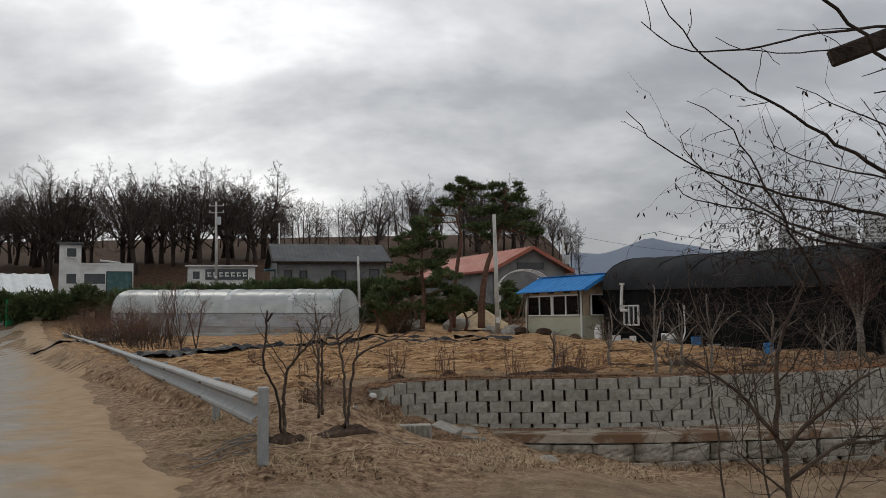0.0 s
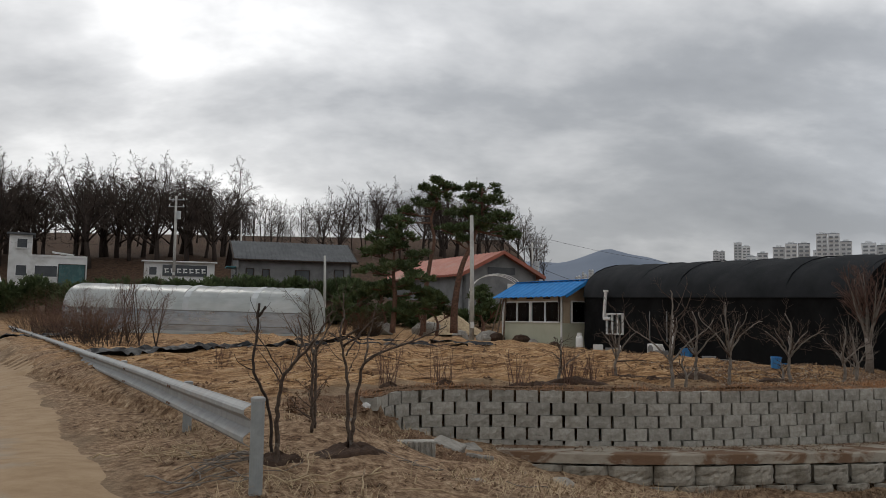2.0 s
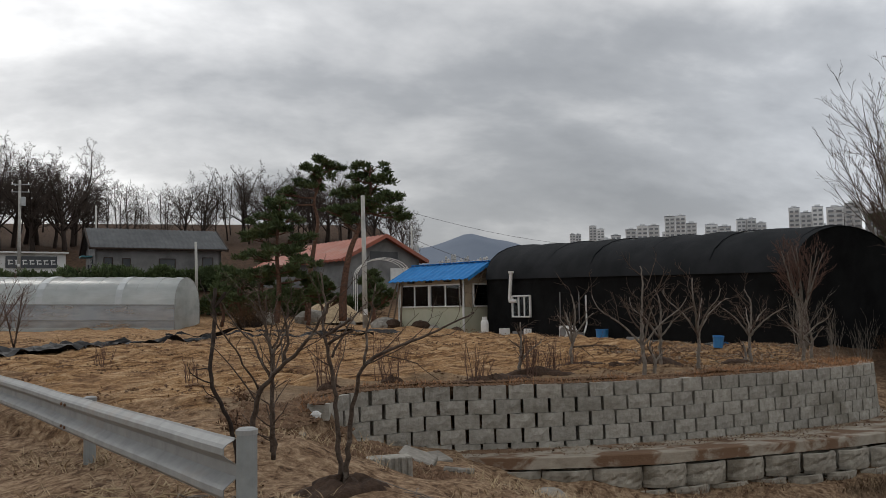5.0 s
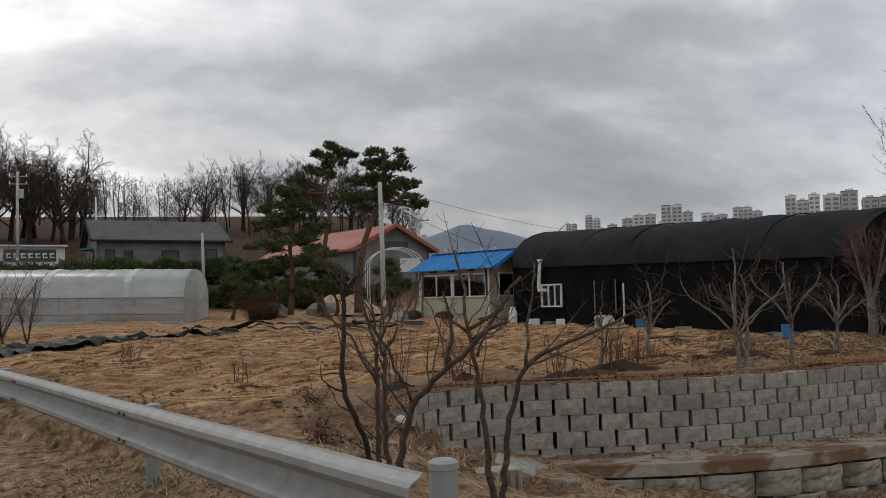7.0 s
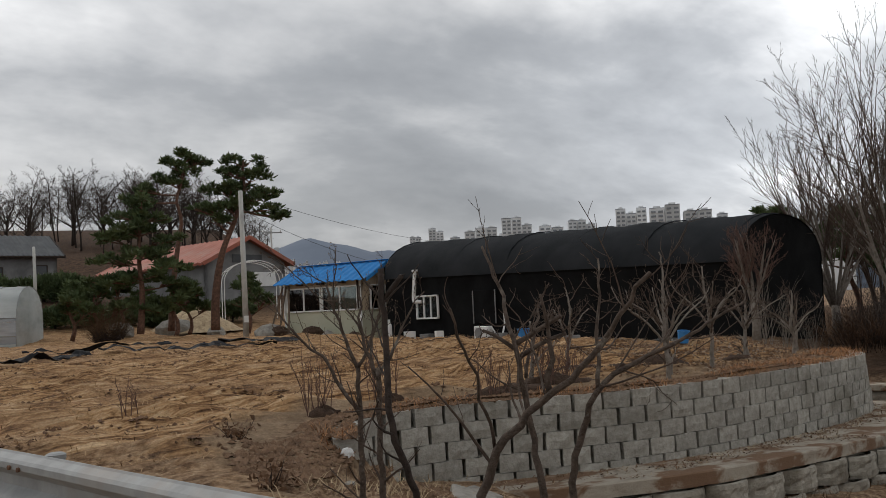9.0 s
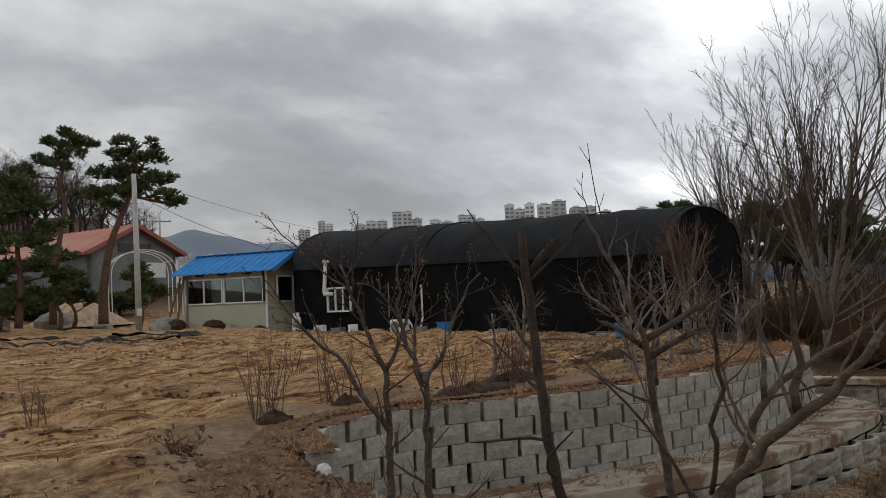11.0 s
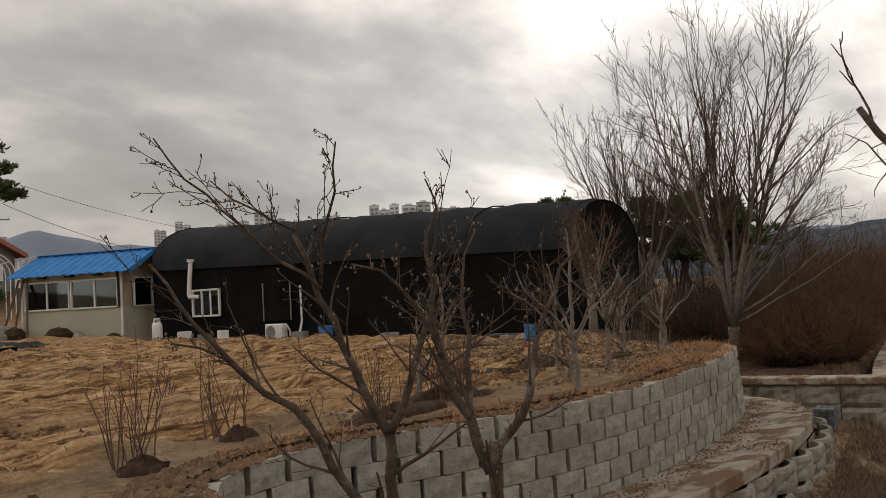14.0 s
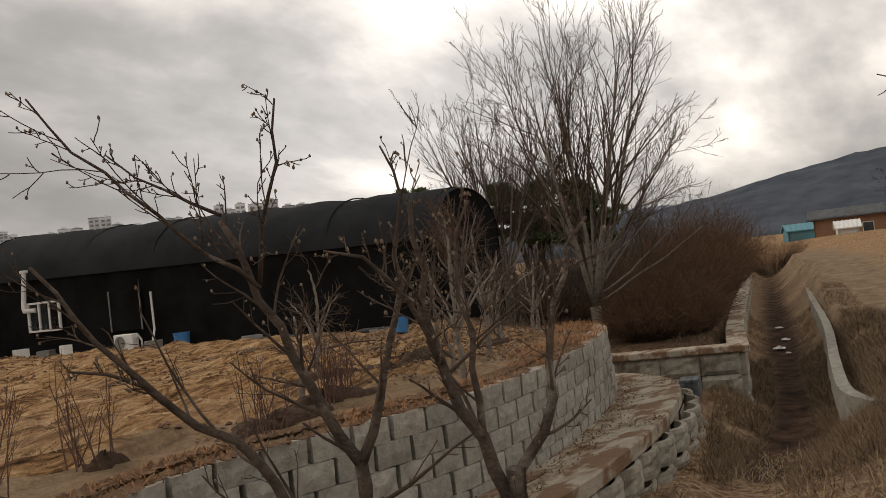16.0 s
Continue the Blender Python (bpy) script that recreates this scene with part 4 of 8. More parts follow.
    part("ridge_cap", Shape().box(I(((L - 0.15) / 2, -D / 2, r + 0.03)), (L + 0.76, 0.22, 0.03), 0.012), M["blue_roof"], hut)
    part("fascia", Shape().box(I((-0.44, -D / 4 + 0.08, (e + r) / 2 - 0.08)) @ Matrix.Rotation(math.atan2(-(r - e + 0.12), D / 2 + 0.32), 4, "X"), (0.03, D / 2 + 0.42, 0.12), 0.008), M["blue_roof"], hut)
    for x in (0.7, 1.7, 2.7):
        part("rafter_end", Shape().box(I((x, 0.14, e - 0.16)), (0.22, 0.2, 0.06), 0.01), M["bark_dark"], hut)
    part("downpipe", Shape().tube([(0.05, 0.1, e - 0.1), (0.05, 0.08, e - 0.35), (0.05, 0.07, 1.05)], 0.035, 8), M["bark_dark"], hut, "dark downpipe")
    for x, dx, dy in ((3.45, 0.2, 0.35), (3.3, -0.35, 0.5), (3.6, 0.6, 0.3)):
        part("prop", Shape().tube([(x, 0.06, H - 0.1), (x + dx, dy, -0.05)], 0.035, 7), M["wood"], hut, "leaning timber prop")
    return hut


build_hut()


# ---- black shade house ----
def build_shade_house():
    # ridge from the hut end to the far end; half width; heights above ground
    A, B, HW = Vector((8.32, 34.75)), Vector((12.45, 22.05)), 1.95
    ax = (B - A).normalized()
    nrm = Vector((ax.y, -ax.x))  # towards the camera side
    if nrm.x > 0:
        nrm = -nrm
    house = thing("shade_house", "long arched farm shelter covered in black shade netting", "shed", Matrix.Translation((A.x, A.y, 0.5)))
    inv = Matrix.Translation((-A.x, -A.y, -0.5))
    n = 34

    def place(u, w, h):
        p = A + (B - A) * u + nrm * w
        base = 0.62 - 0.24 * u
        return inv @ Vector((p.x, p.y, base + h))

    def apex(u):
        return 3.30 - 0.22 * u + 0.012 * math.sin(u * 37)

    prof = []
    for k in range(13):
        a = math.pi * k / 12
        prof.append((math.cos(a), math.sin(a)))
    rows, low_rows = [], []
    rng = np.random.RandomState(3)
    for i in range(n + 1):
        u = i / n
        hs = 1.98 - 0.06 * u
        sag = 0.02 * math.sin(i * math.pi / 2) + rng.uniform(-0.012, 0.012)
        rise = apex(u) - hs
        rows.append([place(u, HW * 1.02 * c, hs - 0.04 + rise * s ** 0.85 * 1.0 + sag * (s > 0.2)) for c, s in prof])
    g = Shape().sheet(rows)
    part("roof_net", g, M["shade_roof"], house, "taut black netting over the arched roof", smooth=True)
    for side in (1, -1):
        rows = []
        for i in range(n + 1):
            u = i / n
            hs = 1.98 - 0.06 * u
            rows.append([place(u, side * (HW * 0.985 + (0.03 * math.sin(i * 2.3 + z * 3) + rng.uniform(-0.01, 0.01)) * (0 < z < hs - 0.05)), z - 0.1) for z in np.linspace(0, hs + 0.06, 8)])
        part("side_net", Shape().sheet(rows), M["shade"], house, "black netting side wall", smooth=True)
    for u in (0.0, 1.0):
        hs = 1.98 - 0.06 * u
        uu = u + (0.002 if u == 0 else -0.002)
        pts = [place(uu, HW * c, hs - 0.03 + (apex(u) - hs - 0.03) * s ** 0.85) for c, s in prof]
        ring = [place(uu, HW, -0.1)] + pts + [place(uu, -HW, -0.1)]
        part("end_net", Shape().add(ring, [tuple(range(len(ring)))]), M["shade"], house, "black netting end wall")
    for u in (0.0, 0.27, 0.44, 0.62, 0.8, 0.985):
        hs = 1.98 - 0.06 * u
        pts = [place(u, HW, 0)] + [place(u, HW * c * 1.01, hs - 0.03 + (apex(u) - hs + 0.012) * s ** 0.85) for c, s in prof]
        part("hoop", Shape().tube(pts[1:], 0.018, 6), M["shade_roof"], house)
    # window frame in the side, stovepipe and drain pipes
    yaw = math.atan2(ax.y, ax.x)
    side = lambda u, w, h: place(u, HW + w, h)
    wm = Matrix.Translation(side(0.172, 0.06, 0.97)) @ Matrix.Rotation(yaw, 4, "Z")
    window_unit(house, wm, 1.05, 0.72, 3)
    part("stovepipe", Shape().tube([side(0.135, 0.14, 2.15), side(0.128, 0.16, 1.22), side(0.128, 0.16, 1.15), side(0.15, 0.06, 1.15)], 0.06, 10), M["white"], house, "white stovepipe")
    part("pipe_cowl", Shape().tube([side(0.135, 0.14, 2.13), side(0.135, 0.14, 2.2)], 0.1, 10), M["white"], house)
    part("drain_pipe", Shape().tube([side(0.435, 0.12, 1.35), side(0.436, 0.12, 0.45), side(0.44, 0.3, 0.1)], 0.028, 8), M["white"], house, "thin white pipe")
    door = part("door_frame", Shape().box(Matrix.Translation(side(0.37, 0.05, 0.95)) @ Matrix.Rotation(yaw, 4, "Z"), (0.95, 0.03, 1.0), 0.006), M["shade"], house, "dark door opening in the netting")
    for dx in (-0.48, 0.48):
        part("door_post", Shape().box(Matrix.Translation(side(0.37, 0.075, 0.95)) @ Matrix.Rotation(yaw, 4, "Z") @ Matrix.Translation((dx, 0, 0)), (0.035, 0.03, 1.0), 0.006), M["grey_block"], door)
    return side, inv, yaw


SHADE_SIDE, SHADE_INV, SHADE_YAW = build_shade_house()


# ---- greenhouse ----
def build_greenhouse():
    A, B, HW = Vector((-17.71, 48.49)), Vector((-5.22, 46.43)), 2.4
    ax = (B - A).normalized()
    nrm = Vector((ax.y, -ax.x))
    gh = thing("greenhouse", "polytunnel greenhouse of milky plastic film on steel hoops", "greenhouse", Matrix.Translation((A.x, A.y, 0.75)))
    inv = Matrix.Translation((-A.x, -A.y, -0.75))

    def place(u, w, h):
        p = A + (B - A) * u + nrm * w
        return inv @ Vector((p.x, p.y, 0.70 + 0.22 * (1 - u) + h))

    rng = np.random.RandomState(9)
    prof = [(1.0, -0.05), (1.0, 0.55), (0.995, 1.15), (0.96, 1.5), (0.88, 1.85), (0.72, 2.15), (0.48, 2.38), (0.22, 2.49), (0, 2.52)]
    prof = prof + [(-a, b) for a, b in prof[-2::-1]]
    n = 40
    rows = [[place(i / n, HW * c, h + (rng.uniform(-0.015, 0.015) if h > 1.2 else 0) - 0.025 * (i % 3 != 0) * (h > 1.2)) for c, h in prof] for i in range(n + 1)]
    m = len(prof)
    part("film", Shape().sheet([r[2:m - 2] for r in rows]), M["film"], gh, smooth=True)
    part("side_film", Shape().sheet([r[:3] for r in rows]), M["side_film"], gh, "clearer bluish side film", smooth=True)
    part("side_film", Shape().sheet([r[m - 3:] for r in rows]), M["side_film"], gh, "clearer bluish side film", smooth=True)
    for u in (0, 1):
        part("end_film", Shape().add([place(u, HW * c, h) for c, h in prof], [tuple(range(len(prof)))]), M["film"], gh)
    for u in np.linspace(0, 1, 15):
        part("hoop", Shape().tube([place(u, HW * 0.985 * c, h - 0.02) for c, h in prof], 0.02, 5), M["galv"], gh)
    for i, u in enumerate((0.28, 0.52, 0.80)):
        rows = [[place(u + du, HW * 1.008 * c, h + 0.02) for c, h in prof[2:9]] for du in (-0.012, 0.012)]
        part("overlap_strip", Shape().sheet(rows), M["grey_pale"], gh, "greyer strip of doubled film")
    for h in (0.45, 1.17):
        part("side_rail", Shape().tube([place(u, HW * 1.006, h) for u in np.linspace(0, 1, 12)], 0.022, 6), M["grey_block"], gh, "dark clamping rail")
    part("skirt", Shape().sheet([[place(u, HW * 1.01, 0.0 + hh) for u in np.linspace(0, 1, 30)] for hh in (-0.05, 0.14)]), M["film"], gh)


M["grey_pale"] = material("doubled_film", two((0.42, 0.45, 0.46), (0.52, 0.55, 0.55)), 2, 0.6, 0, 0.0, coords="Position")
build_greenhouse()


# ---- bare trees ----
def bent(p, d, length, n, rng, wiggle, rise):
    """Points along a crooked shoot."""
    pts, d = [Vector(p)], Vector(d).normalized()
    for _ in range(n):
        d = (d + Vector((rng.gauss(0, wiggle), rng.gauss(0, wiggle), rng.gauss(0, wiggle) + rise))).normalized()
        pts.append(pts[-1] + d * (length / n))
    return pts


def sprout(rng, d, angle):
    """A direction that leaves d by that angle."""
    side = d.orthogonal().normalized()
    side.rotate(Matrix.Rotation(rng.uniform(0, 2 * math.pi), 3, d))
    return (d * math.cos(angle) + side * math.sin(angle)).normalized()


def grow(thick, thin, pts, r0, r1, rng, levels, spec, level=0, tips=None):
    """A limb along pts, and its side shoots down to the finest twigs."""
    n = len(pts)
    radii = [r0 + (r1 - r0) * i / (n - 1) for i in range(n)]
    g = thick if level <= spec["thick"] else thin
    g.tube(pts, radii, spec["sides"][min(level, len(spec["sides"]) - 1)], cap=level <= spec["thick"])
    if level >= levels:
        if tips is not None:
            tips.append(pts[-1])
        return
    length = sum((pts[i + 1] - pts[i]).length for i in range(n - 1))
    kids = spec["kids"][min(level, len(spec["kids"]) - 1)]
    start = spec["from"][min(level, len(spec["from"]) - 1)]
    for k in range(kids):
        u = start + (1 - start) * (k + rng.random()) / kids
        u = min(u, 0.985)
        i = min(int(u * (n - 1)), n - 2)
        f = u * (n - 1) - i
        p = pts[i].lerp(pts[i + 1], f)
        d = (pts[i + 1] - pts[i]).normalized()
        nd = sprout(rng, d, radians(rng.uniform(*spec["angle"])))
        ln = length * rng.uniform(*spec["ratio"]) * (1.15 - 0.55 * u)
        r = max((radii[i] + (radii[i + 1] - radii[i]) * f) * spec["taper"], spec["min_r"])
        seg = spec["segs"][min(level, len(spec["segs"]) - 1)]
        grow(thick, thin, bent(p, nd, ln, seg, rng, spec["wiggle"], spec["rise"]), r, max(r * 0.35, spec["min_r"] * 0.7), rng, levels, spec, level + 1, tips)


FRUIT = dict(thick=0, sides=(9, 6, 4, 3), kids=(5, 5, 4), angle=(30, 65), ratio=(0.35, 0.6), taper=0.6, min_r=0.0028, segs=(5, 4, 3), wiggle=0.16, rise=0.08)
FRUIT["from"] = (0.3, 0.2, 0.2)
VASE = dict(thick=0, sides=(8, 5, 3, 3), kids=(9, 6, 5, 4), angle=(20, 48), ratio=(0.36, 0.58), taper=0.5, min_r=0.0042, segs=(6, 4, 3, 2), wiggle=0.08, rise=0.09)
VASE["from"] = (0.25, 0.15, 0.12, 0.1)
OAK = dict(thick=0, sides=(6, 4, 3, 3), kids=(9, 6, 5), angle=(28, 66), ratio=(0.34, 0.56), taper=0.5, min_r=0.019, segs=(6, 4, 3, 2), wiggle=0.16, rise=0.03)
OAK["from"] = (0.22, 0.15, 0.15, 0.2)
CLUMP = dict(thick=0, sides=(5, 3), kids=(5, 3), angle=(12, 35), ratio=(0.25, 0.5), taper=0.6, min_r=0.0022, segs=(4, 3), wiggle=0.07, rise=0.03)
CLUMP["from"] = (0.25, 0.2)


def planted(name, label, category, x, y, z, group=""):
    return thing(name, label, category, Matrix.Translation((x, y, z)), group)


def stems_tree(name, label, x, y, stems, spec, seed, bark, twig, levels=2, buds=0, group="", sink=0.05, cut=()):
    """A tree from a few main stems, given as (points, base radius, tip radius), over the ground at (x, y)."""
    z = ground_z(x, y) - sink
    t = planted(name, label, "tree", x, y, z, group)
    rng = random.Random(seed)
    thin, tips = Shape(), []
    for j, (pts, r0, r1) in enumerate(stems):
        path = spline(pts, 0.06)
        path = [Vector(p) for p in path]
        for i in range(1, len(path)):
            path[i] += Vector((rng.gauss(0, 0.006), rng.gauss(0, 0.006), 0))
        solo = Shape()
        grow(solo, thin, path, r0, r1, rng, levels if j not in cut else max(1, levels - 1), spec, 0, tips)
        part("stem", solo, bark, t, smooth=True)
    tagged(part("twig_spray", thin, twig, t), kind="stuff")
    if buds:
        g = Shape()
        rng.shuffle(tips)
        for p in tips[:buds]:
            r = rng.uniform(0.0016, 0.0032)
            g.tube([p - Vector((0, 0, r)), p - Vector((0, 0, r * 0.4)), p + Vector((0, 0, r * 0.7)), p + Vector((0, 0, r * 1.6))], [r * 0.4, r, r * 0.9, r * 0.15], 5)
        tagged(part("bud_spray", g, M["bud"], t, "pale swollen winter buds"), kind="stuff")
    return t


def soil_mound(x, y, r, h, label="mound of freshly dug dark soil"):
    g = Shape()
    rng = random.Random(int(x * 100 + y * 7))
    rows = []
    for i in range(7):
        u = i / 6
        row = []
        for j in range(20):
            a = 2 * math.pi * j / 20
            rr = r * u * (1 + 0.3 * math.sin(a * 2 + x) + 0.22 * math.sin(a * 5 + y * 3) + rng.uniform(-0.18, 0.18))
            px, py = x + rr * math.cos(a) * 1.5, y + rr * math.sin(a) * 0.8
            z = ground_z(px, py) + h * (1 - u * u) * rng.uniform(0.3, 1.5) - 0.03 * (i == 6) + 0.01 * (i < 6)
            row.append((px, py, z))
        rows.append(row)
    g.sheet(rows, True)
    tagged(part("soil_mound", g, M["soil"], smooth=True), label, "soil", "soil mounds")


# the three young trees on the verge
RIGHT = Vector((0.748, -0.664, 0))
AWAY = Vector((0.664, 0.748, 0))


def fan(pts, back=0.0):
    """Stem points given as (across, up, away)."""
    return [tuple(RIGHT * a + AWAY * (b + back) + Vector((0, 0, h))) for a, h, b in pts]


BUDDED = dict(FRUIT, kids=(9, 4, 1), min_r=0.0011, ratio=(0.18, 0.46), angle=(28, 62), wiggle=0.09, rise=0.07, taper=0.4)
BUDDED["from"] = (0.12, 0.2, 0.25)


def up_from(x, y, pts, side=True):
    """Stem points over the tree's foot, given as (across, level) or as (x, y, level)."""
    g = ground_z(x, y) - 0.05
    if side:
        return [tuple(RIGHT * p[0] + AWAY * (p[2] if len(p) > 2 else 0.0) + Vector((0, 0, p[1] - g))) for p in pts]
    return [(p[0] - x, p[1] - y, p[2] - g) for p in pts]


PX, PY, QX, QY = -1.63, 11.33, -1.63, 10.98
stems_tree("fruit_tree", "young leafless fruit tree with one long sideways branch and pale buds", PX, PY, [
    (up_from(PX, PY, [(0.012, 0.33), (0.012, 0.7), (0.008, 1.0), (0.008, 1.28)]), 0.020, 0.013),
    (up_from(PX, PY, [(0.01, 0.95), (-0.119, 1.13), (-0.166, 1.23), (-0.242, 1.30), (-0.325, 1.37, -0.02), (-0.415, 1.48, -0.04), (-0.464, 1.55, -0.05), (-0.523, 1.63, -0.06), (-0.545, 1.67, -0.07)]), 0.014, 0.003),
    (up_from(PX, PY, [(-0.335, 1.38, -0.02), (-0.392, 1.43, -0.05), (-0.459, 1.46, -0.08), (-0.516, 1.46, -0.1)]), 0.006, 0.002),
    (up_from(PX, PY, [(0.006, 1.22), (-0.048, 1.31, 0.02), (-0.084, 1.41, 0.03), (-0.132, 1.54, 0.05), (-0.182, 1.64, 0.06), (-0.209, 1.72, 0.07), (-0.221, 1.76, 0.07)]), 0.012, 0.006),
    (up_from(PX, PY, [(-0.148, 1.57, 0.05), (-0.185, 1.61, 0.03), (-0.258, 1.66), (-0.34, 1.76, -0.02), (-0.421, 1.83, -0.04), (-0.486, 1.91, -0.06), (-0.525, 1.985, -0.07)]), 0.005, 0.0018),
    (up_from(PX, PY, [(-0.209, 1.72, 0.07), (-0.298, 1.77, 0.05), (-0.367, 1.81, 0.03), (-0.414, 1.88, 0.02)]), 0.004, 0.0015),
    (up_from(PX, PY, [(-0.147, 1.58, 0.05), (-0.114, 1.69), (-0.099, 1.8, -0.03), (-0.082, 1.9, -0.04), (-0.07, 1.96, -0.04)]), 0.005, 0.002),
    (up_from(PX, PY, [(0.012, 1.22), (0.055, 1.29, 0.03), (0.087, 1.39, 0.06), (0.115, 1.48, 0.08), (0.139, 1.68, 0.1), (0.14, 1.8, 0.12), (0.095, 1.88, 0.12)]), 0.011, 0.002)],
    BUDDED, 21, M["bark_mid"], M["bark"], 3, 260, "verge trees", cut=(0,))
stems_tree("fruit_tree", "young leafless fruit tree forked into two stems with buds", QX, QY, [
    (up_from(QX, QY, [(0.02, 0.33), (0.015, 0.7), (0.012, 1.0), (0.012, 1.23)]), 0.020, 0.013),
    (up_from(QX, QY, [(0.011, 1.17), (-0.027, 1.28), (-0.054, 1.32), (-0.077, 1.41, 0.02), (-0.091, 1.5, 0.03), (-0.093, 1.63, 0.05), (-0.075, 1.74, 0.06)]), 0.013, 0.004),
    (up_from(QX, QY, [(0.016, 1.17), (0.09, 1.32, 0.03), (0.115, 1.40, 0.07), (0.175, 1.53, 0.12), (0.235, 1.64, 0.16)]), 0.011, 0.003),
    (up_from(QX, QY, [(-0.027, 1.28), (-0.02, 1.45, 0.05), (-0.033, 1.57, 0.08), (-0.004, 1.68, 0.1), (0.021, 1.73, 0.1)]), 0.007, 0.002),
    (up_from(QX, QY, [(-0.077, 1.41, 0.02), (-0.12, 1.52), (-0.184, 1.59, -0.03), (-0.277, 1.62, -0.05)]), 0.006, 0.002)],
    BUDDED, 22, M["bark_mid"], M["bark"], 3, 200, "verge trees", cut=(0,))
STUBBY = dict(FRUIT, kids=(8, 4, 2), min_r=0.0014, ratio=(0.14, 0.40), taper=0.4, angle=(35, 70))
STUBBY["from"] = (0.45, 0.3, 0.3)
AX, AY, CX, CY, BX, BY = -1.85, 9.71, -1.78, 9.45, -1.14, 9.92
stems_tree("fruit_tree", "pruned young tree with a crooked dark stem sawn off above", AX, AY, [
    (up_from(AX, AY, [(-1.85, 9.71, 0.2), (-1.89, 9.68, 0.73), (-2.02, 9.58, 1.07), (-2.02, 9.65, 1.40), (-2.01, 9.69, 1.71)], False), 0.016, 0.0115),
    (up_from(AX, AY, [(-2.01, 9.68, 1.58), (-1.98, 9.66, 1.63), (-1.95, 9.63, 1.68), (-1.93, 9.61, 1.71)], False), 0.013, 0.010)], dict(STUBBY, kids=(7, 3), ratio=(0.10, 0.26)), 23, M["bark_dark"], M["bark_dark"], 2, 0, "verge trees", cut=(0, 1))
stems_tree("fruit_tree", "young leafless tree with a slanting forked trunk by the guardrail", CX, CY, [
    (up_from(CX, CY, [(-1.78, 9.45, 0.2), (-1.77, 9.43, 0.68), (-1.73, 9.34, 1.0), (-1.6, 9.24, 1.18), (-1.5, 9.17, 1.28), (-1.39, 9.09, 1.42), (-1.24, 9.0, 1.66)], False), 0.025, 0.007),
    (up_from(CX, CY, [(-1.56, 9.22, 1.22), (-1.55, 9.22, 1.42), (-1.6, 9.2, 1.62)], False), 0.012, 0.005),
    (up_from(CX, CY, [(-1.72, 9.36, 1.03), (-1.85, 9.21, 1.28), (-1.98, 9.07, 1.5), (-2.01, 9.03, 1.58)], False), 0.007, 0.004)], STUBBY, 24, M["bark_mid"], M["bark"], 2, 0, "verge trees", cut=(2,))
stems_tree("fruit_tree", "young leafless tree with an upright stem and a sweeping side stem", BX, BY, [
    (up_from(BX, BY, [(-1.15, 9.95, 0.2), (-1.18, 10.04, 0.85), (-1.2, 10.07, 1.1), (-1.26, 10.05, 1.37), (-1.24, 10.2, 1.62), (-1.26, 10.36, 1.87)], False), 0.022, 0.006),
    (up_from(BX, BY, [(-1.25, 10.05, 1.36), (-1.16, 9.99, 1.42), (-1.08, 9.93, 1.48)], False), 0.013, 0.010),
    (up_from(BX, BY, [(-1.23, 10.05, 1.30), (-1.12, 9.98, 1.37), (-1.02, 9.90, 1.41)], False), 0.012, 0.009),
    (up_from(BX, BY, [(-1.24, 10.06, 1.33), (-1.33, 10.10, 1.41), (-1.42, 10.14, 1.44)], False), 0.011, 0.007),
    (up_from(BX, BY, [(-1.2, 10.06, 1.2), (-1.05, 10.2, 1.45), (-0.88, 10.4, 1.62)], False), 0.009, 0.004),
    (up_from(BX, BY, [(-1.13, 9.89, 0.2), (-1.08, 9.87, 0.83), (-1.0, 9.77, 1.15), (-0.8, 9.73, 1.27), (-0.6, 9.7, 1.34), (-0.39, 9.7, 1.43), (-0.2, 9.66, 1.52)], False), 0.022, 0.005),
    (up_from(BX, BY, [(-1.0, 9.77, 1.15), (-0.96, 9.8, 1.45), (-0.9, 9.86, 1.74)], False), 0.011, 0.004)], STUBBY, 25, M["bark_mid"], M["bark"], 2, 0, "verge trees")
soil_mound(-1.14, 9.92, 0.28, 0.07)
soil_mound(-1.8, 9.62, 0.2, 0.07)


# small pruned trees along the top of the wall
def pruned_tree(x, y, h, seed, arms=3, label="small pruned leafless fruit tree on the field edge"):
    rng = random.Random(seed)
    fork = h * rng.uniform(0.35, 0.5)
    stems = [([(0, 0, 0), (rng.uniform(-0.03, 0.03), 0, fork * 0.6), (rng.uniform(-0.04, 0.04), 0, fork), (rng.uniform(-0.08, 0.08), 0.03, h * 0.8), (rng.uniform(-0.1, 0.1), 0.05, h)], 0.034, 0.009)]
    for i in range(arms):
        a = 2 * math.pi * i / arms + rng.uniform(-0.5, 0.5)
        sp = h * rng.uniform(0.22, 0.42)
        c, s = math.cos(a), math.sin(a)
        stems.append(([(0, 0, fork * 0.8), (c * sp * 0.5, s * sp * 0.5, fork + 0.12 * h), (c * sp, s * sp, fork + 0.25 * h), (c * sp * 1.2, s * sp * 1.2, fork + h * rng.uniform(0.25, 0.45))], 0.018, 0.006))
    return stems_tree("fruit_tree", label, x, y, stems, FRUIT, seed + 50, M["bark_grey"], M["bark"], 2, 0, "field edge trees")


for i, (x, y, h, arms) in enumerate(((2.05, 15.95, 0.85, 1), (3.36, 17.2, 1.35, 4), (3.9, 15.65, 1.75, 4), (4.65, 16.6, 1.4, 3), (5.1, 16.2, 1.55, 5), (6.65, 17.2, 1.35, 5), (7.75, 17.3, 1.15, 3), (6.4, 17.0, 0.5, 0), (8.2, 17.7, 1.0, 2), (4.3, 16.1, 0.6, 1))):
    pruned_tree(x, y, h, 100 + i, arms)
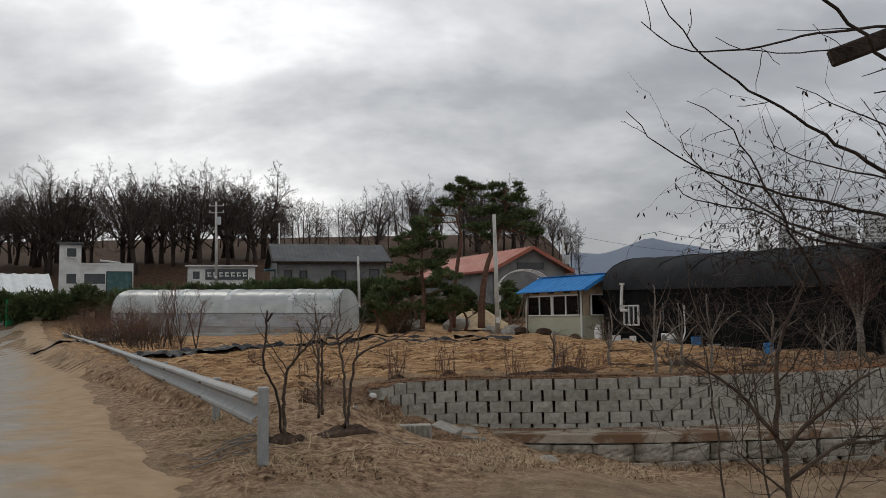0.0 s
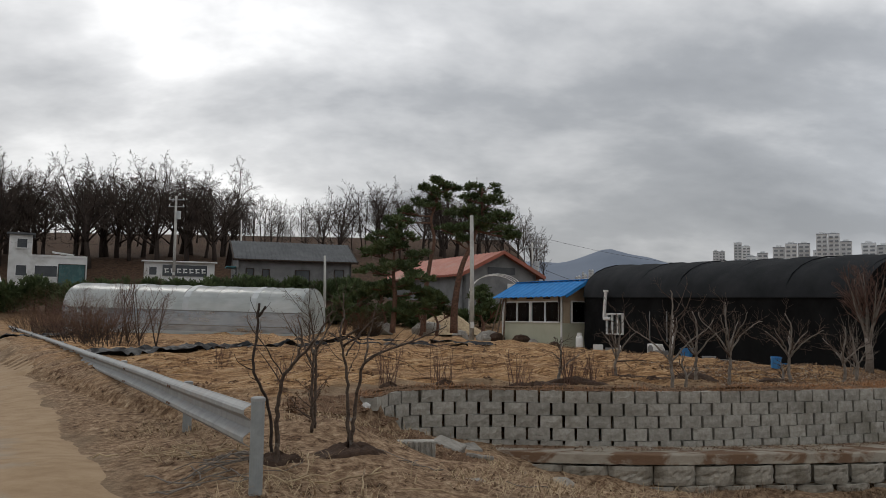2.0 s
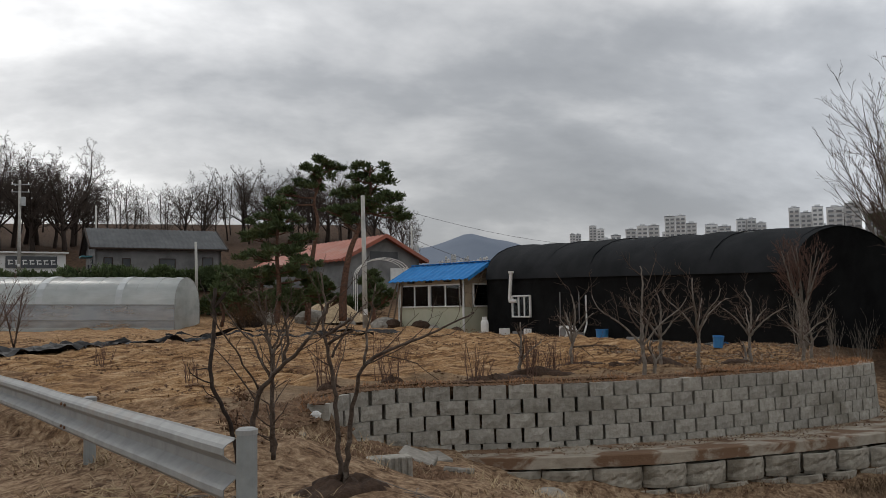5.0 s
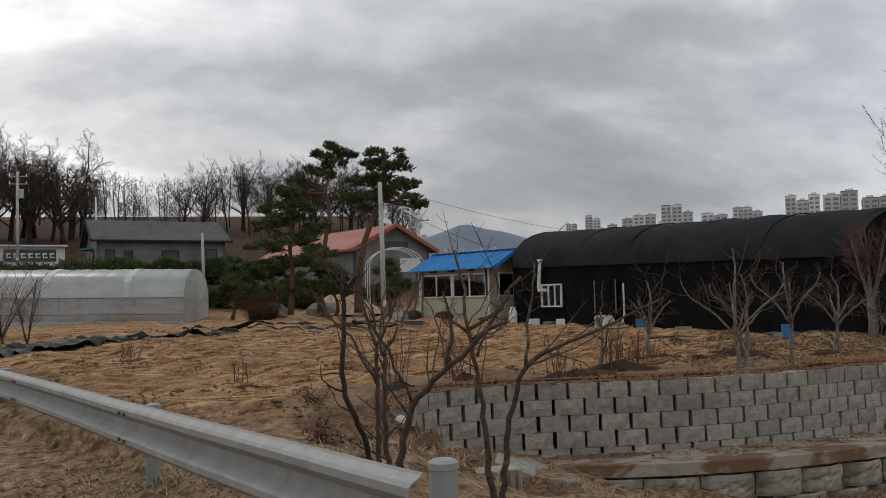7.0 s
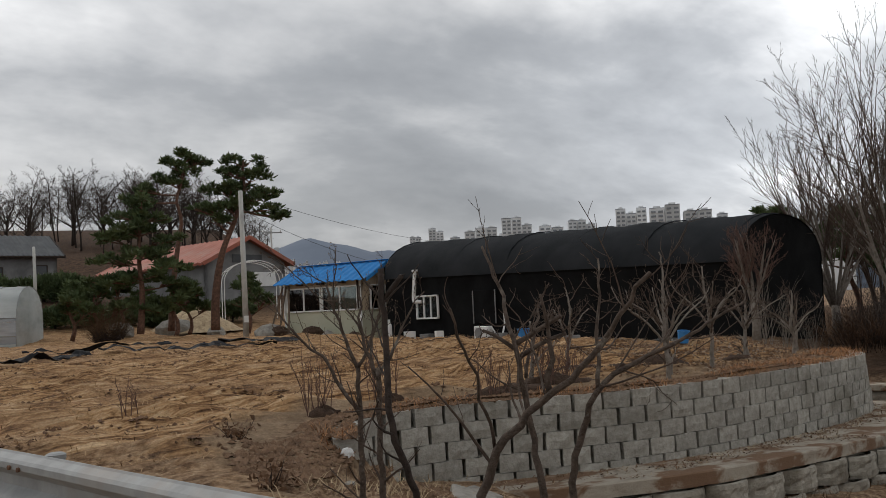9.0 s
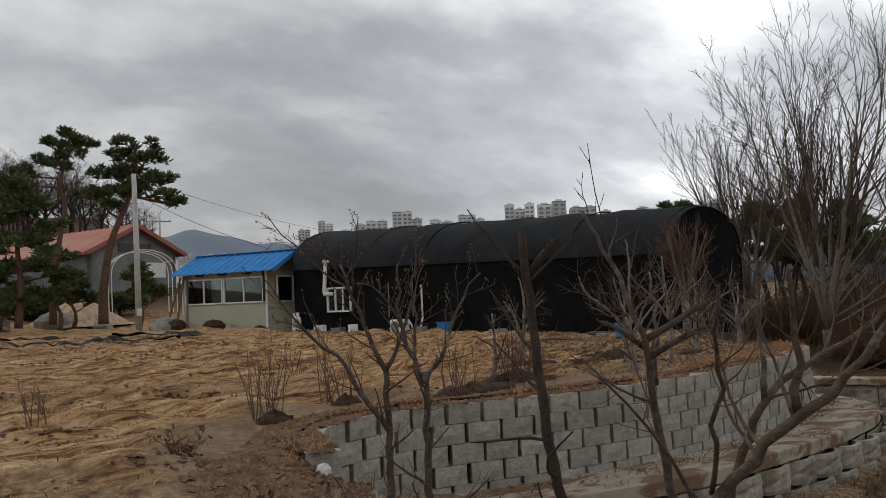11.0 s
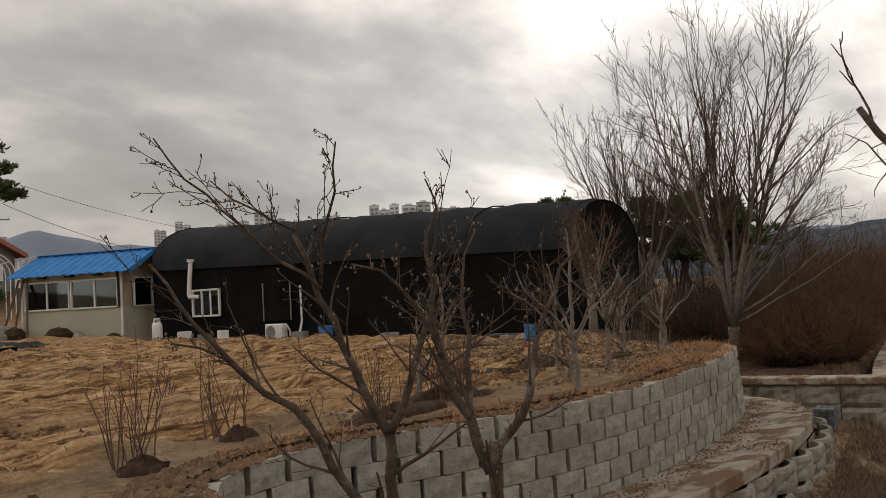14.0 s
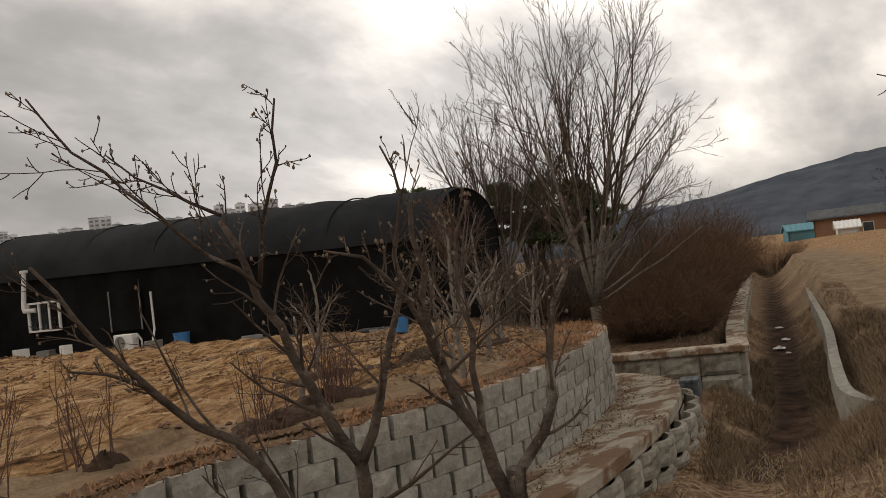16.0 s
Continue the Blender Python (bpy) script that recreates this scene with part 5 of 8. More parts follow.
for x, y, r in ((1.55, 15.75, 0.3), (4.7, 17.05, 0.4), (4.0, 16.8, 0.32), (3.4, 17.2, 0.3), (2.3, 15.9, 0.3), (-0.82, 15.22, 0.13), (0.1, 15.72, 0.11), (6.3, 17.0, 0.3)):
    soil_mound(x, y, r, 0.07)


def twig_shrub(x, y, h, n, seed, mat, label, spread=0.3, group="twig shrubs"):
    z = ground_z(x, y) - 0.03
    t = planted("shrub", label, "shrub", x, y, z, group)
    rng = random.Random(seed)
    thick, thin = Shape(), Shape()
    for _ in range(n):
        a = rng.uniform(0, 2 * math.pi)
        d = Vector((math.cos(a) * spread * rng.random(), math.sin(a) * spread * rng.random(), 1))
        p = Vector((rng.gauss(0, 0.07), rng.gauss(0, 0.07), 0))
        grow(thick, thin, bent(p, d, h * rng.uniform(0.55, 1.1), 4, rng, 0.07, 0.02), 0.006, 0.002, rng, 1, CLUMP)
    tagged(part("stem_clump", thick, mat, t), kind="stuff")
    tagged(part("twig_spray", thin, mat, t), kind="stuff")
    return t


for i, (x, y, h, n) in enumerate(((-0.86, 15.3, 0.74, 15), (0.06, 15.78, 0.7, 14), (1.3, 15.5, 0.6, 14), (2.2, 15.8, 0.62, 22), (2.55, 16.0, 0.6, 16), (3.1, 16.4, 0.4, 12), (-2.7, 16.2, 0.4, 8), (-4.6, 20.5, 0.5, 10), (0.8, 19.0, 0.4, 8))):
    twig_shrub(x, y, h, n, 300 + i, M["twig_red"], "clump of thin reddish bare shoots in the straw", 0.42)


def dry_plant(x, y, h, n, seed, label):
    """A dead plant with curled brown leaves."""
    z = ground_z(x, y) - 0.03
    t = planted("dead_plant", label, "plant", x, y, z)
    rng = random.Random(seed)
    thick, leaves = Shape(), Shape()
    for _ in range(n):
        a = rng.uniform(0, 2 * math.pi)
        pts = bent((0, 0, 0), (math.cos(a) * 0.8, math.sin(a) * 0.8, 1), h * rng.uniform(0.6, 1.1), 4, rng, 0.2, 0.05)
        thick.tube(pts, [0.006, 0.005, 0.004, 0.003, 0.002], 4)
        for _ in range(22):
            p = pts[rng.randint(1, 4)] + Vector((rng.gauss(0, 0.04), rng.gauss(0, 0.04), rng.gauss(0, 0.04)))
            u, v = Vector((rng.gauss(0, 1), rng.gauss(0, 1), rng.gauss(0, 1))).normalized() * 0.03, Vector((rng.gauss(0, 1), rng.gauss(0, 1), rng.gauss(0, 1))).normalized() * 0.014
            leaves.add([p - u, p + v, p + u, p - v], [(0, 1, 2, 3)])
    part("stem_clump", thick, M["bark_dark"], t)
    part("leaves", leaves, M["litter"], t, "curled brown leaves")


dry_plant(-1.92, 14.0, 0.32, 9, 1, "dead brown leafy plant on the bare path")
dry_plant(-2.0, 12.1, 0.25, 6, 2, "dead brown leafy weed on the verge")


# larger trees at the wall's far end
def vase_tree(name, label, x, y, h, stems, r, spread, seed, spec, levels, bark, twig, fork=0.15, group=""):
    z = ground_z(x, y) - 0.1
    t = planted(name, label, "tree", x, y, z, group)
    rng = random.Random(seed)
    thin = Shape()
    base = Shape()
    base.tube([(0, 0, 0), (0.02, 0, fork * h * 0.5), (0, 0.02, fork * h)], [r * 1.25, r, r * 0.9], 12)
    part("trunk", base, bark, t, smooth=True)
    for i in range(stems):
        a = 2 * math.pi * i / stems + rng.uniform(-0.35, 0.35)
        sp = spread * rng.uniform(0.35, 1.0)
        d = Vector((math.cos(a) * sp, math.sin(a) * sp, 1))
        solo = Shape()
        grow(solo, thin, bent((0, 0, fork * h * rng.uniform(0.75, 1.0)), d, h * rng.uniform(0.72, 0.92) * (1 - fork) * 1.06, 7, rng, 0.05, 0.035), r * rng.uniform(0.36, 0.56), 0.006, rng, levels, spec)
        part("limb", solo, bark, t, smooth=True)
    tagged(part("twig_spray", thin, twig, t), kind="stuff")
    return t


BROAD = dict(VASE, angle=(16, 42), rise=0.045, kids=(11, 6, 4), ratio=(0.30, 0.52), wiggle=0.05, min_r=0.0042, taper=0.55)
BROAD["from"] = (0.22, 0.15, 0.12)
BUSHY = dict(BROAD, angle=(12, 34), kids=(9, 6, 5), rise=0.06)
big_tree = vase_tree("bare_tree", "tall leafless tree with many upright branches beside the ditch wall", 12.75, 19.2, 7.0, 10, 0.13, 0.40, 7, BROAD, 3, M["bark_grey"], M["bark"], 0.10)
rng = random.Random(71)
for k in range(7):
    # long limbs sweeping low over the ditch
    a = radians(-58 + rng.uniform(-45, 45))
    steep = 0.2 + 0.16 * k
    solo, fine = Shape(), Shape()
    grow(solo, fine, bent((0, 0, 0.75 + 0.16 * k), (math.cos(a), math.sin(a), steep), 2.7 + 0.14 * k, 9, rng, 0.11, 0.05), 0.030, 0.005, rng, 3, dict(BROAD, kids=(9, 5, 3), angle=(22, 52)))
    part("limb", solo, M["bark_grey"], big_tree, smooth=True)
    tagged(part("twig_spray", fine, M["bark"], big_tree), kind="stuff")
vase_tree("bare_tree", "dense leafless bushy tree behind the black shelter", 15.6, 23.5, 6.1, 11, 0.12, 0.42, 8, BUSHY, 3, M["bark_grey"], M["bark"], 0.16)
vase_tree("bare_tree", "leafless bushy tree behind the black shelter", 18.6, 24.6, 5.2, 8, 0.11, 0.5, 18, BUSHY, 3, M["bark"], M["bark"], 0.12)
SMALL = dict(VASE, kids=(7, 6, 4), min_r=0.003, angle=(20, 55), ratio=(0.3, 0.5))
vase_tree("small_tree", "small bushy leafless tree with a pale trunk against the black netting", 10.2, 20.75, 2.7, 9, 0.085, 0.34, 9, dict(SMALL, kids=(8, 6, 4)), 3, M["bark_grey"], M["twig_red"], 0.34)
for i, (x, y, h) in enumerate(((9.0, 19.2, 1.3), (10.6, 20.3, 1.1), (10.9, 19.7, 0.9), (9.9, 19.0, 0.8), (11.6, 20.6, 1.2))):
    twig_shrub(x, y, h, 12, 400 + i, M["bark_grey"], "clump of pale bare stems by the black shelter", 0.35, "pale stems")


# thickets
def thicket(x, y, rx, ry, h, n, seed, mat, label, name="bush", lean=0.9):
    z = ground_z(x, y) - 0.05
    t = planted(name, label, "bush", x, y, z, "brown bushes")
    rng = random.Random(seed)
    g, stems = Shape(), Shape()
    for _ in range(n):
        a, q = rng.uniform(0, 2 * math.pi), math.sqrt(rng.random())
        p = Vector((math.cos(a) * q * rx * 0.75, math.sin(a) * q * ry * 0.75, 0))
        p.z = ground_z(x + p.x, y + p.y) - z - 0.05
        d = Vector((math.cos(a) * q * lean, math.sin(a) * q * lean, 1.0))
        ln = h * (1.05 - 0.45 * q * q) * rng.uniform(0.6, 1.1)
        pts = bent(p, d, ln, 4, rng, 0.14, -0.02)
        stems.tube(pts[:3], [0.008, 0.007, 0.0055], 3, False)
        g.tube(pts[2:], [0.0045, 0.003, 0.002], 3, False)
        for _ in range(5):
            k = rng.randint(1, 4)
            g.tube(bent(pts[k], sprout(rng, (pts[k] - pts[k - 1]).normalized(), radians(rng.uniform(25, 60))), ln * rng.uniform(0.2, 0.42), 2, rng, 0.15, 0.0), [0.0035, 0.0025, 0.0015], 3, False)
    tagged(part("twig_spray", g, mat, t), kind="stuff")
    tagged(part("stem_clump", stems, M["bark_dark"], t), kind="stuff")


thicket(13.7, 18.2, 1.8, 1.0, 1.15, 1700, 1, M["bush"], "dense rounded brown leafless bush above the stone wall")
thicket(16.0, 19.2, 1.9, 1.2, 1.4, 1600, 2, M["bush"], "dense rounded brown leafless bush above the stone wall")
thicket(18.8, 20.3, 2.0, 1.3, 1.7, 1300, 3, M["bush"], "tall russet leafless bush along the ditch bank")
thicket(22.8, 21.7, 2.4, 1.5, 2.1, 1000, 4, M["bush"], "tall russet leafless bush along the ditch bank")
thicket(28.5, 23.9, 3.0, 1.7, 2.6, 900, 5, M["bush"], "tall russet leafless bush along the ditch bank")
thicket(36.5, 26.9, 3.6, 1.9, 3.4, 800, 6, M["bush"], "tall russet leafless bush along the ditch bank")
thicket(46.0, 30.3, 4.0, 2.0, 3.4, 700, 9, M["bush"], "tall russet leafless bush along the ditch bank")
thicket(58.0, 31.0, 2.4, 2.0, 2.2, 500, 7, M["bush"], "round brown bush in the far ditch")
for i, (x, y, r, h) in enumerate(((15.6, 22.0, 1.8, 1.3), (19.5, 24.0, 2.2, 1.9), (24.5, 26.2, 2.6, 2.4), (31.0, 28.6, 3.2, 2.9), (39.0, 31.6, 3.6, 3.2), (50.0, 35.0, 4.0, 3.4))):
    thicket(x, y, r, r * 0.7, h, 420, 70 + i, M["twig_far"], "wispy dark leafless scrub behind the bank", lean=0.5)
thicket(14.6, 21.4, 2.2, 1.2, 0.8, 400, 8, M["bush"], "low brown undergrowth behind the stone wall")
for i, (x, y, h) in enumerate(((-9.6, 28.2, 1.6), (-11.2, 31.0, 1.8), (-12.6, 33.6, 1.9), (-14.2, 36.2, 1.8), (-16.0, 40.0, 1.9), (-13.2, 37.8, 1.6), (-18.0, 43.0, 1.8))):
    thicket(x, y, 1.3, 1.2, h, 110, 20 + i, M["twig_red"] if i % 2 else M["bush"], "tangled bare brown brush beside the guardrail", lean=0.6)
for i, (x, y, h) in enumerate(((-8.3, 26.8, 2.3), (-9.2, 28.6, 2.4), (-7.4, 25.4, 1.8))):
    vase_tree("young_tree", "young leafless tree beside the guardrail", x, y, h, 5, 0.035, 0.45, 40 + i, SMALL, 2, M["bark"], M["twig_red"], 0.12, "rail-side trees")


# forest behind the village
def forest_kind(h, seed, spec, r=0.3):
    z = 0
    rng = random.Random(seed)
    thick, thin = Shape(), Shape()
    grow(thick, thin, bent((0, 0, 0), (rng.uniform(-0.08, 0.08), 0, 1), h, 8, rng, 0.05, 0.03), r, 0.05, rng, 3, spec)
    return thick.mesh("trunk", M["bark_dark"], True), thin.mesh("crown", M["twig_far"])


SLIM = dict(OAK, thick=1, kids=(15, 7, 5), angle=(28, 60), ratio=(0.28, 0.48), min_r=0.017)


def oak_kind(h, seed):
    """An old oak: a short trunk that breaks into spreading limbs."""
    rng = random.Random(seed)
    thick, thin = Shape(), Shape()
    trunk = bent((0, 0, 0), (rng.uniform(-0.06, 0.06), rng.uniform(-0.06, 0.06), 1), h * 0.45, 6, rng, 0.05, 0.03)
    thick.tube(trunk, [0.42 - 0.03 * i for i in range(7)], 7)
    n = rng.randint(8, 10)
    for k in range(n):
        a = 2 * math.pi * k * 0.382 * 2 + rng.uniform(-0.4, 0.4)
        u = 0.45 + 0.55 * k / (n - 1)
        p = trunk[int(u * 6)]
        lean = rng.uniform(0.7, 2.2) * (1.3 - 0.85 * u)
        grow(thick, thin, bent(p, (math.cos(a) * lean, math.sin(a) * lean, 1), h * rng.uniform(0.44, 0.56), 7, rng, 0.11, 0.05), 0.16, 0.03, rng, 3, OAK)
    return thick.mesh("trunk", M["bark_dark"], True), thin.mesh("crown", M["twig_far"])


OAKS = [oak_kind(16, 60 + i) for i in range(5)]
SLIMS = [forest_kind(13, 80 + i, SLIM, 0.17) for i in range(4)]
rng = random.Random(77)


def forest_tree(kind, x, y, scale, label):
    z = float(height(np.array([x]), np.array([y]), False)[0]) - 0.3
    m = Matrix.Translation((x, y, z)) @ Matrix.Rotation(rng.uniform(0, 6.28), 4, "Z")
    t = thing("forest_tree", label, "tree", m, "forest edge")
    t.scale = (scale * rng.uniform(0.85, 1.1),) * 2 + (scale,)
    part("trunk", kind[0], None, t)
    part("crown", kind[1], None, t, "fine bare twigs")


for i in range(37):
    u = i / 36
    x, y = -62 + 38 * u + rng.uniform(-1.5, 1.5), 104 + rng.uniform(-3, 12) + 6 * u
    forest_tree(rng.choice(OAKS), x, y, rng.uniform(0.66, 0.84), "large leafless oak at the forest edge")
forest_tree(OAKS[0], -37.5, 103, 0.92, "large leafless oak at the forest edge")
forest_tree(OAKS[1], -30.5, 106, 0.84, "large spreading leafless oak at the forest edge")
for i in range(60):
    u = i / 59
    x, y = -26 + 46 * u + rng.uniform(-1, 1), 122 + rng.uniform(-8, 14)
    tall = 0.62 + 0.18 * smooth(0.25, 0.5, u) - 0.2 * smooth(0.72, 0.95, u)
    forest_tree(rng.choice(SLIMS if rng.random() < 0.7 else OAKS), x, y, float(tall) * rng.uniform(0.72, 0.95), "slim leafless tree in the forest behind")
for i in range(16):
    x, y = -75 + i * 3.2 + rng.uniform(-1, 1), 128 + rng.uniform(0, 14)
    forest_tree(rng.choice(SLIMS), x, y, rng.uniform(0.65, 0.8), "slim leafless tree in the forest behind")
for i in range(12):
    x, y = 34 + i * 5.5 + rng.uniform(-1, 1), 44 + i * 1.2 + rng.uniform(-4, 4)
    forest_tree(rng.choice(SLIMS), x, y, rng.uniform(0.35, 0.5), "slim leafless tree along the far bank")
for i in range(7):
    x, y = 78 + i * 3.0, 24.5 + rng.uniform(-2, 2) - i
    forest_tree(rng.choice(OAKS), x, y, rng.uniform(0.3, 0.42), "leafless tree beside the far farm buildings")


# ---- pines and evergreens ----
def needles(g, c, rx, ry, rz, n, rng, size=0.2):
    """A pad of needle tufts."""
    for _ in range(n):
        v = Vector((rng.gauss(0, 1), rng.gauss(0, 1), rng.gauss(0, 1))).normalized() * rng.random() ** 0.33
        p = c + Vector((v.x * rx, v.y * ry, v.z * rz))
        d = Vector((v.x, v.y, v.z * 0.6 + 0.55)).normalized()
        for _ in range(3):
            e = (d + Vector((rng.gauss(0, 0.5), rng.gauss(0, 0.5), rng.gauss(0, 0.35)))).normalized()
            w = e.orthogonal().normalized()
            w.rotate(Matrix.Rotation(rng.uniform(0, 6.28), 3, e))
            s = size * rng.uniform(0.6, 1.2)
            w *= s * 0.16
            g.add([p - w, p + w, p + e * s + w * 0.4, p + e * s - w * 0.4], [(0, 1, 2, 3)])


def pine(name, label, x, y, z, trunk, pads, r, seed, tuft=0.3, dens=150):
    t = planted(name, label, "tree", x, y, z, "pines")
    rng = random.Random(seed)
    path = [Vector(p) for p in spline(trunk, 0.35)]
    n = len(path)
    g = Shape().tube(path, [r * (1 - 0.75 * i / (n - 1)) for i in range(n)], 9)
    tr = part("trunk", g, M["pine_bark"], t, smooth=True)
    b, nd = Shape(), []
    for cx, cy, cz, rx, rz in pads:
        c = Vector((cx, cy, cz))
        k = min(range(n), key=lambda i: (path[i] - (c - Vector((0, 0, 0.35)))).length)
        k = max(1, min(k, n - 1))
        mid = path[k].lerp(c, 0.55) + Vector((0, 0, -0.12))
        b.tube([path[k], mid, c], [r * 0.32, r * 0.2, 0.02], 5)
        for _ in range(5):
            a = rng.uniform(0, 6.28)
            b.tube([mid, c + Vector((math.cos(a) * rx * 0.7, math.sin(a) * rx * 0.7, -rz * 0.3))], [0.03, 0.012], 4)
        pad = Shape()
        subs = max(5, int(rx * 10))
        for _ in range(subs):
            a, q = rng.uniform(0, 6.28), math.sqrt(rng.random())
            cc = c + Vector((math.cos(a) * q * rx * 1.05, math.sin(a) * q * rx * 1.05, rng.uniform(-0.6, 0.6) * rz - 0.12 * q * rx))
            needles(pad, cc, rx * rng.uniform(0.2, 0.34), rx * rng.uniform(0.2, 0.34), rz * 0.34, int(dens * rx / subs * 2.1), rng, tuft * 0.72)
        part("foliage", pad, M["needle"], t)
    tagged(part("branch_spray", b, M["pine_bark"], t), kind="stuff")
    return t


pine("pine_tree", "tall leaning red pine with layered dark green crown", 1.95, 43.0, 1.0, [(0, 0, 0), (0.05, 0, 1.5), (0.35, 0, 3.2), (0.95, 0, 4.7), (1.35, 0, 6.0), (1.3, 0, 7.0)],
     [(1.35, 0, 7.25, 0.75, 0.3), (0.7, 0.2, 6.75, 0.7, 0.3), (1.75, -0.2, 6.6, 0.8, 0.3), (0.3, 0, 6.0, 0.85, 0.32), (1.4, 0.2, 6.05, 0.9, 0.3), (2.3, 0, 5.85, 0.7, 0.25), (-0.2, 0.1, 5.2, 0.75, 0.28), (0.75, 0, 5.3, 0.9, 0.3), (2.0, 0.2, 5.1, 0.9, 0.28), (2.75, 0, 4.85, 0.65, 0.22), (0.1, 0, 4.7, 0.5, 0.2), (1.6, -0.3, 5.5, 0.7, 0.25)], 0.2, 1)
pine("pine_tree", "tall thin red pine with a crooked stem and tufted top", 0.55, 47.0, 1.0, [(0, 0, 0), (0.1, 0, 2), (0.35, 0, 3.8), (0.55, 0, 5.0), (0.35, 0, 6.0), (0.55, 0, 6.7), (0.9, 0, 7.7)],
     [(0.75, 0, 8.2, 0.75, 0.33), (1.4, 0.1, 7.95, 0.6, 0.28), (0.2, 0, 7.75, 0.6, 0.3), (0.6, 0, 7.4, 0.6, 0.3), (0.0, 0, 7.0, 0.65, 0.3), (-0.9, 0, 6.5, 0.7, 0.3), (-1.3, 0.2, 6.1, 0.6, 0.25), (0.4, 0, 6.9, 0.5, 0.25)], 0.17, 2)
pine("pine_tree", "dense mid-height pine with drooping green layers", -1.05, 42.5, 1.0, [(0, 0, 0), (0.1, 0, 1.6), (0.0, 0, 3.2), (0.15, 0, 5.0)],
     [(0.15, 0, 5.4, 0.6, 0.35), (-0.4, 0, 4.8, 0.8, 0.35), (0.6, 0, 4.7, 0.8, 0.35), (0, 0, 4.2, 1.0, 0.35), (-0.9, 0.2, 3.9, 0.8, 0.3), (0.9, 0, 3.8, 0.8, 0.3), (0.1, -0.3, 3.3, 1.1, 0.35), (-0.9, 0, 3.0, 0.9, 0.3), (1.0, 0, 2.8, 0.9, 0.3), (0.0, 0, 2.4, 1.1, 0.3), (-1.2, 0, 2.2, 0.8, 0.25), (1.3, 0, 2.1, 0.7, 0.25)], 0.15, 3)
for i, (x, y, sc) in enumerate(((-2.7, 43.0, 0.5), (-3.6, 45.5, 0.5), (0.3, 42.5, 0.45), (1.2, 45.8, 0.46), (3.3, 43.0, 0.5), (-1.6, 47.5, 0.55))):
    rg = random.Random(500 + i)
    lay = [(rg.uniform(-0.5, 0.5) * 1.6 * sc * k, rg.uniform(-0.3, 0.3), (4.6 - 0.62 * k) * sc, (0.5 + 0.17 * k) * sc * 1.05, 0.24) for k in range(4) for _ in range(2)]
    pine("small_pine", "low garden pine with propped trunk", x, y, 0.8 + 1.2 * float(smooth(45, 55, y)), [(0, 0, 0), (0.12, 0, 1.2 * sc), (-0.1, 0, 2.6 * sc), (0.05, 0, 4.3 * sc)], lay, 0.1, 510 + i)
for i, (x, y, sc) in enumerate(((18.8, 25.7, 0.78), (20.6, 25.6, 0.84), (20.9, 24.0, 0.76), (22.8, 25.4, 0.88), (22.7, 32.9, 0.98))):
    rg = random.Random(540 + i)
    lay = [(rg.uniform(-0.6, 0.6) * 1.6 * sc * k, rg.uniform(-0.3, 0.3) * k, (4.7 - 0.5 * k) * sc, (0.55 + 0.2 * k) * sc, 0.26) for k in range(4) for _ in range(2)]
    pine("small_pine", "dark pine with a bent trunk behind the black shelter", x, y, ground_z(x, y) - 0.1, [(0, 0, 0), (0.25, 0, 1.2 * sc), (-0.15, 0, 2.6 * sc), (0.05, 0, 4.5 * sc)], lay, 0.11, 550 + i)
thicket(-2.2, 42.6, 0.7, 0.7, 1.5, 320, 61, M["needle_dry"], "browned evergreen shrub among the pines", "dead_shrub", 0.5)


def hedge(x0, y0, x1, y1, n, h, seed, label):
    rng = random.Random(seed)
    for i in range(n):
        u = (i + rng.uniform(-0.3, 0.3)) / max(1, n - 1)
        x, y = x0 + (x1 - x0) * u, y0 + (y1 - y0) * u
        z = ground_z(x, y) - 0.05
        t = planted("evergreen_shrub", label, "shrub", x, y, z, "hedge")
        g = Shape()
        hh = h * rng.uniform(0.75, 1.15)
        for _ in range(5):
            needles(g, Vector((rng.uniform(-0.6, 0.6), rng.uniform(-0.4, 0.4), hh * rng.uniform(0.3, 0.75))), 0.75, 0.6, hh * 0.32, 150, rng, 0.28)
        part("foliage", g, M["needle"], t)
        part("stem", Shape().tube([(0, 0, 0), (0.05, 0, hh * 0.6)], [0.07, 0.03], 6), M["bark_dark"], t)


hedge(-17.0, 58.5, -3.0, 60.0, 19, 1.6, 1, "dark green clipped evergreen shrub in a hedge")
hedge(-28.0, 53.5, -18.0, 55.0, 11, 2.0, 2, "tall dark green conifer shrub behind the greenhouse")
hedge(-4.2, 51.5, 4.5, 52.5, 7, 1.1, 3, "dark green evergreen shrub among the pines")

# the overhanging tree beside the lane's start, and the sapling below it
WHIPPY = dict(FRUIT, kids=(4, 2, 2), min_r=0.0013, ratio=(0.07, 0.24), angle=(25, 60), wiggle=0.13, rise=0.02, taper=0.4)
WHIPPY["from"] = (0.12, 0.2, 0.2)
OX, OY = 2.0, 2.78
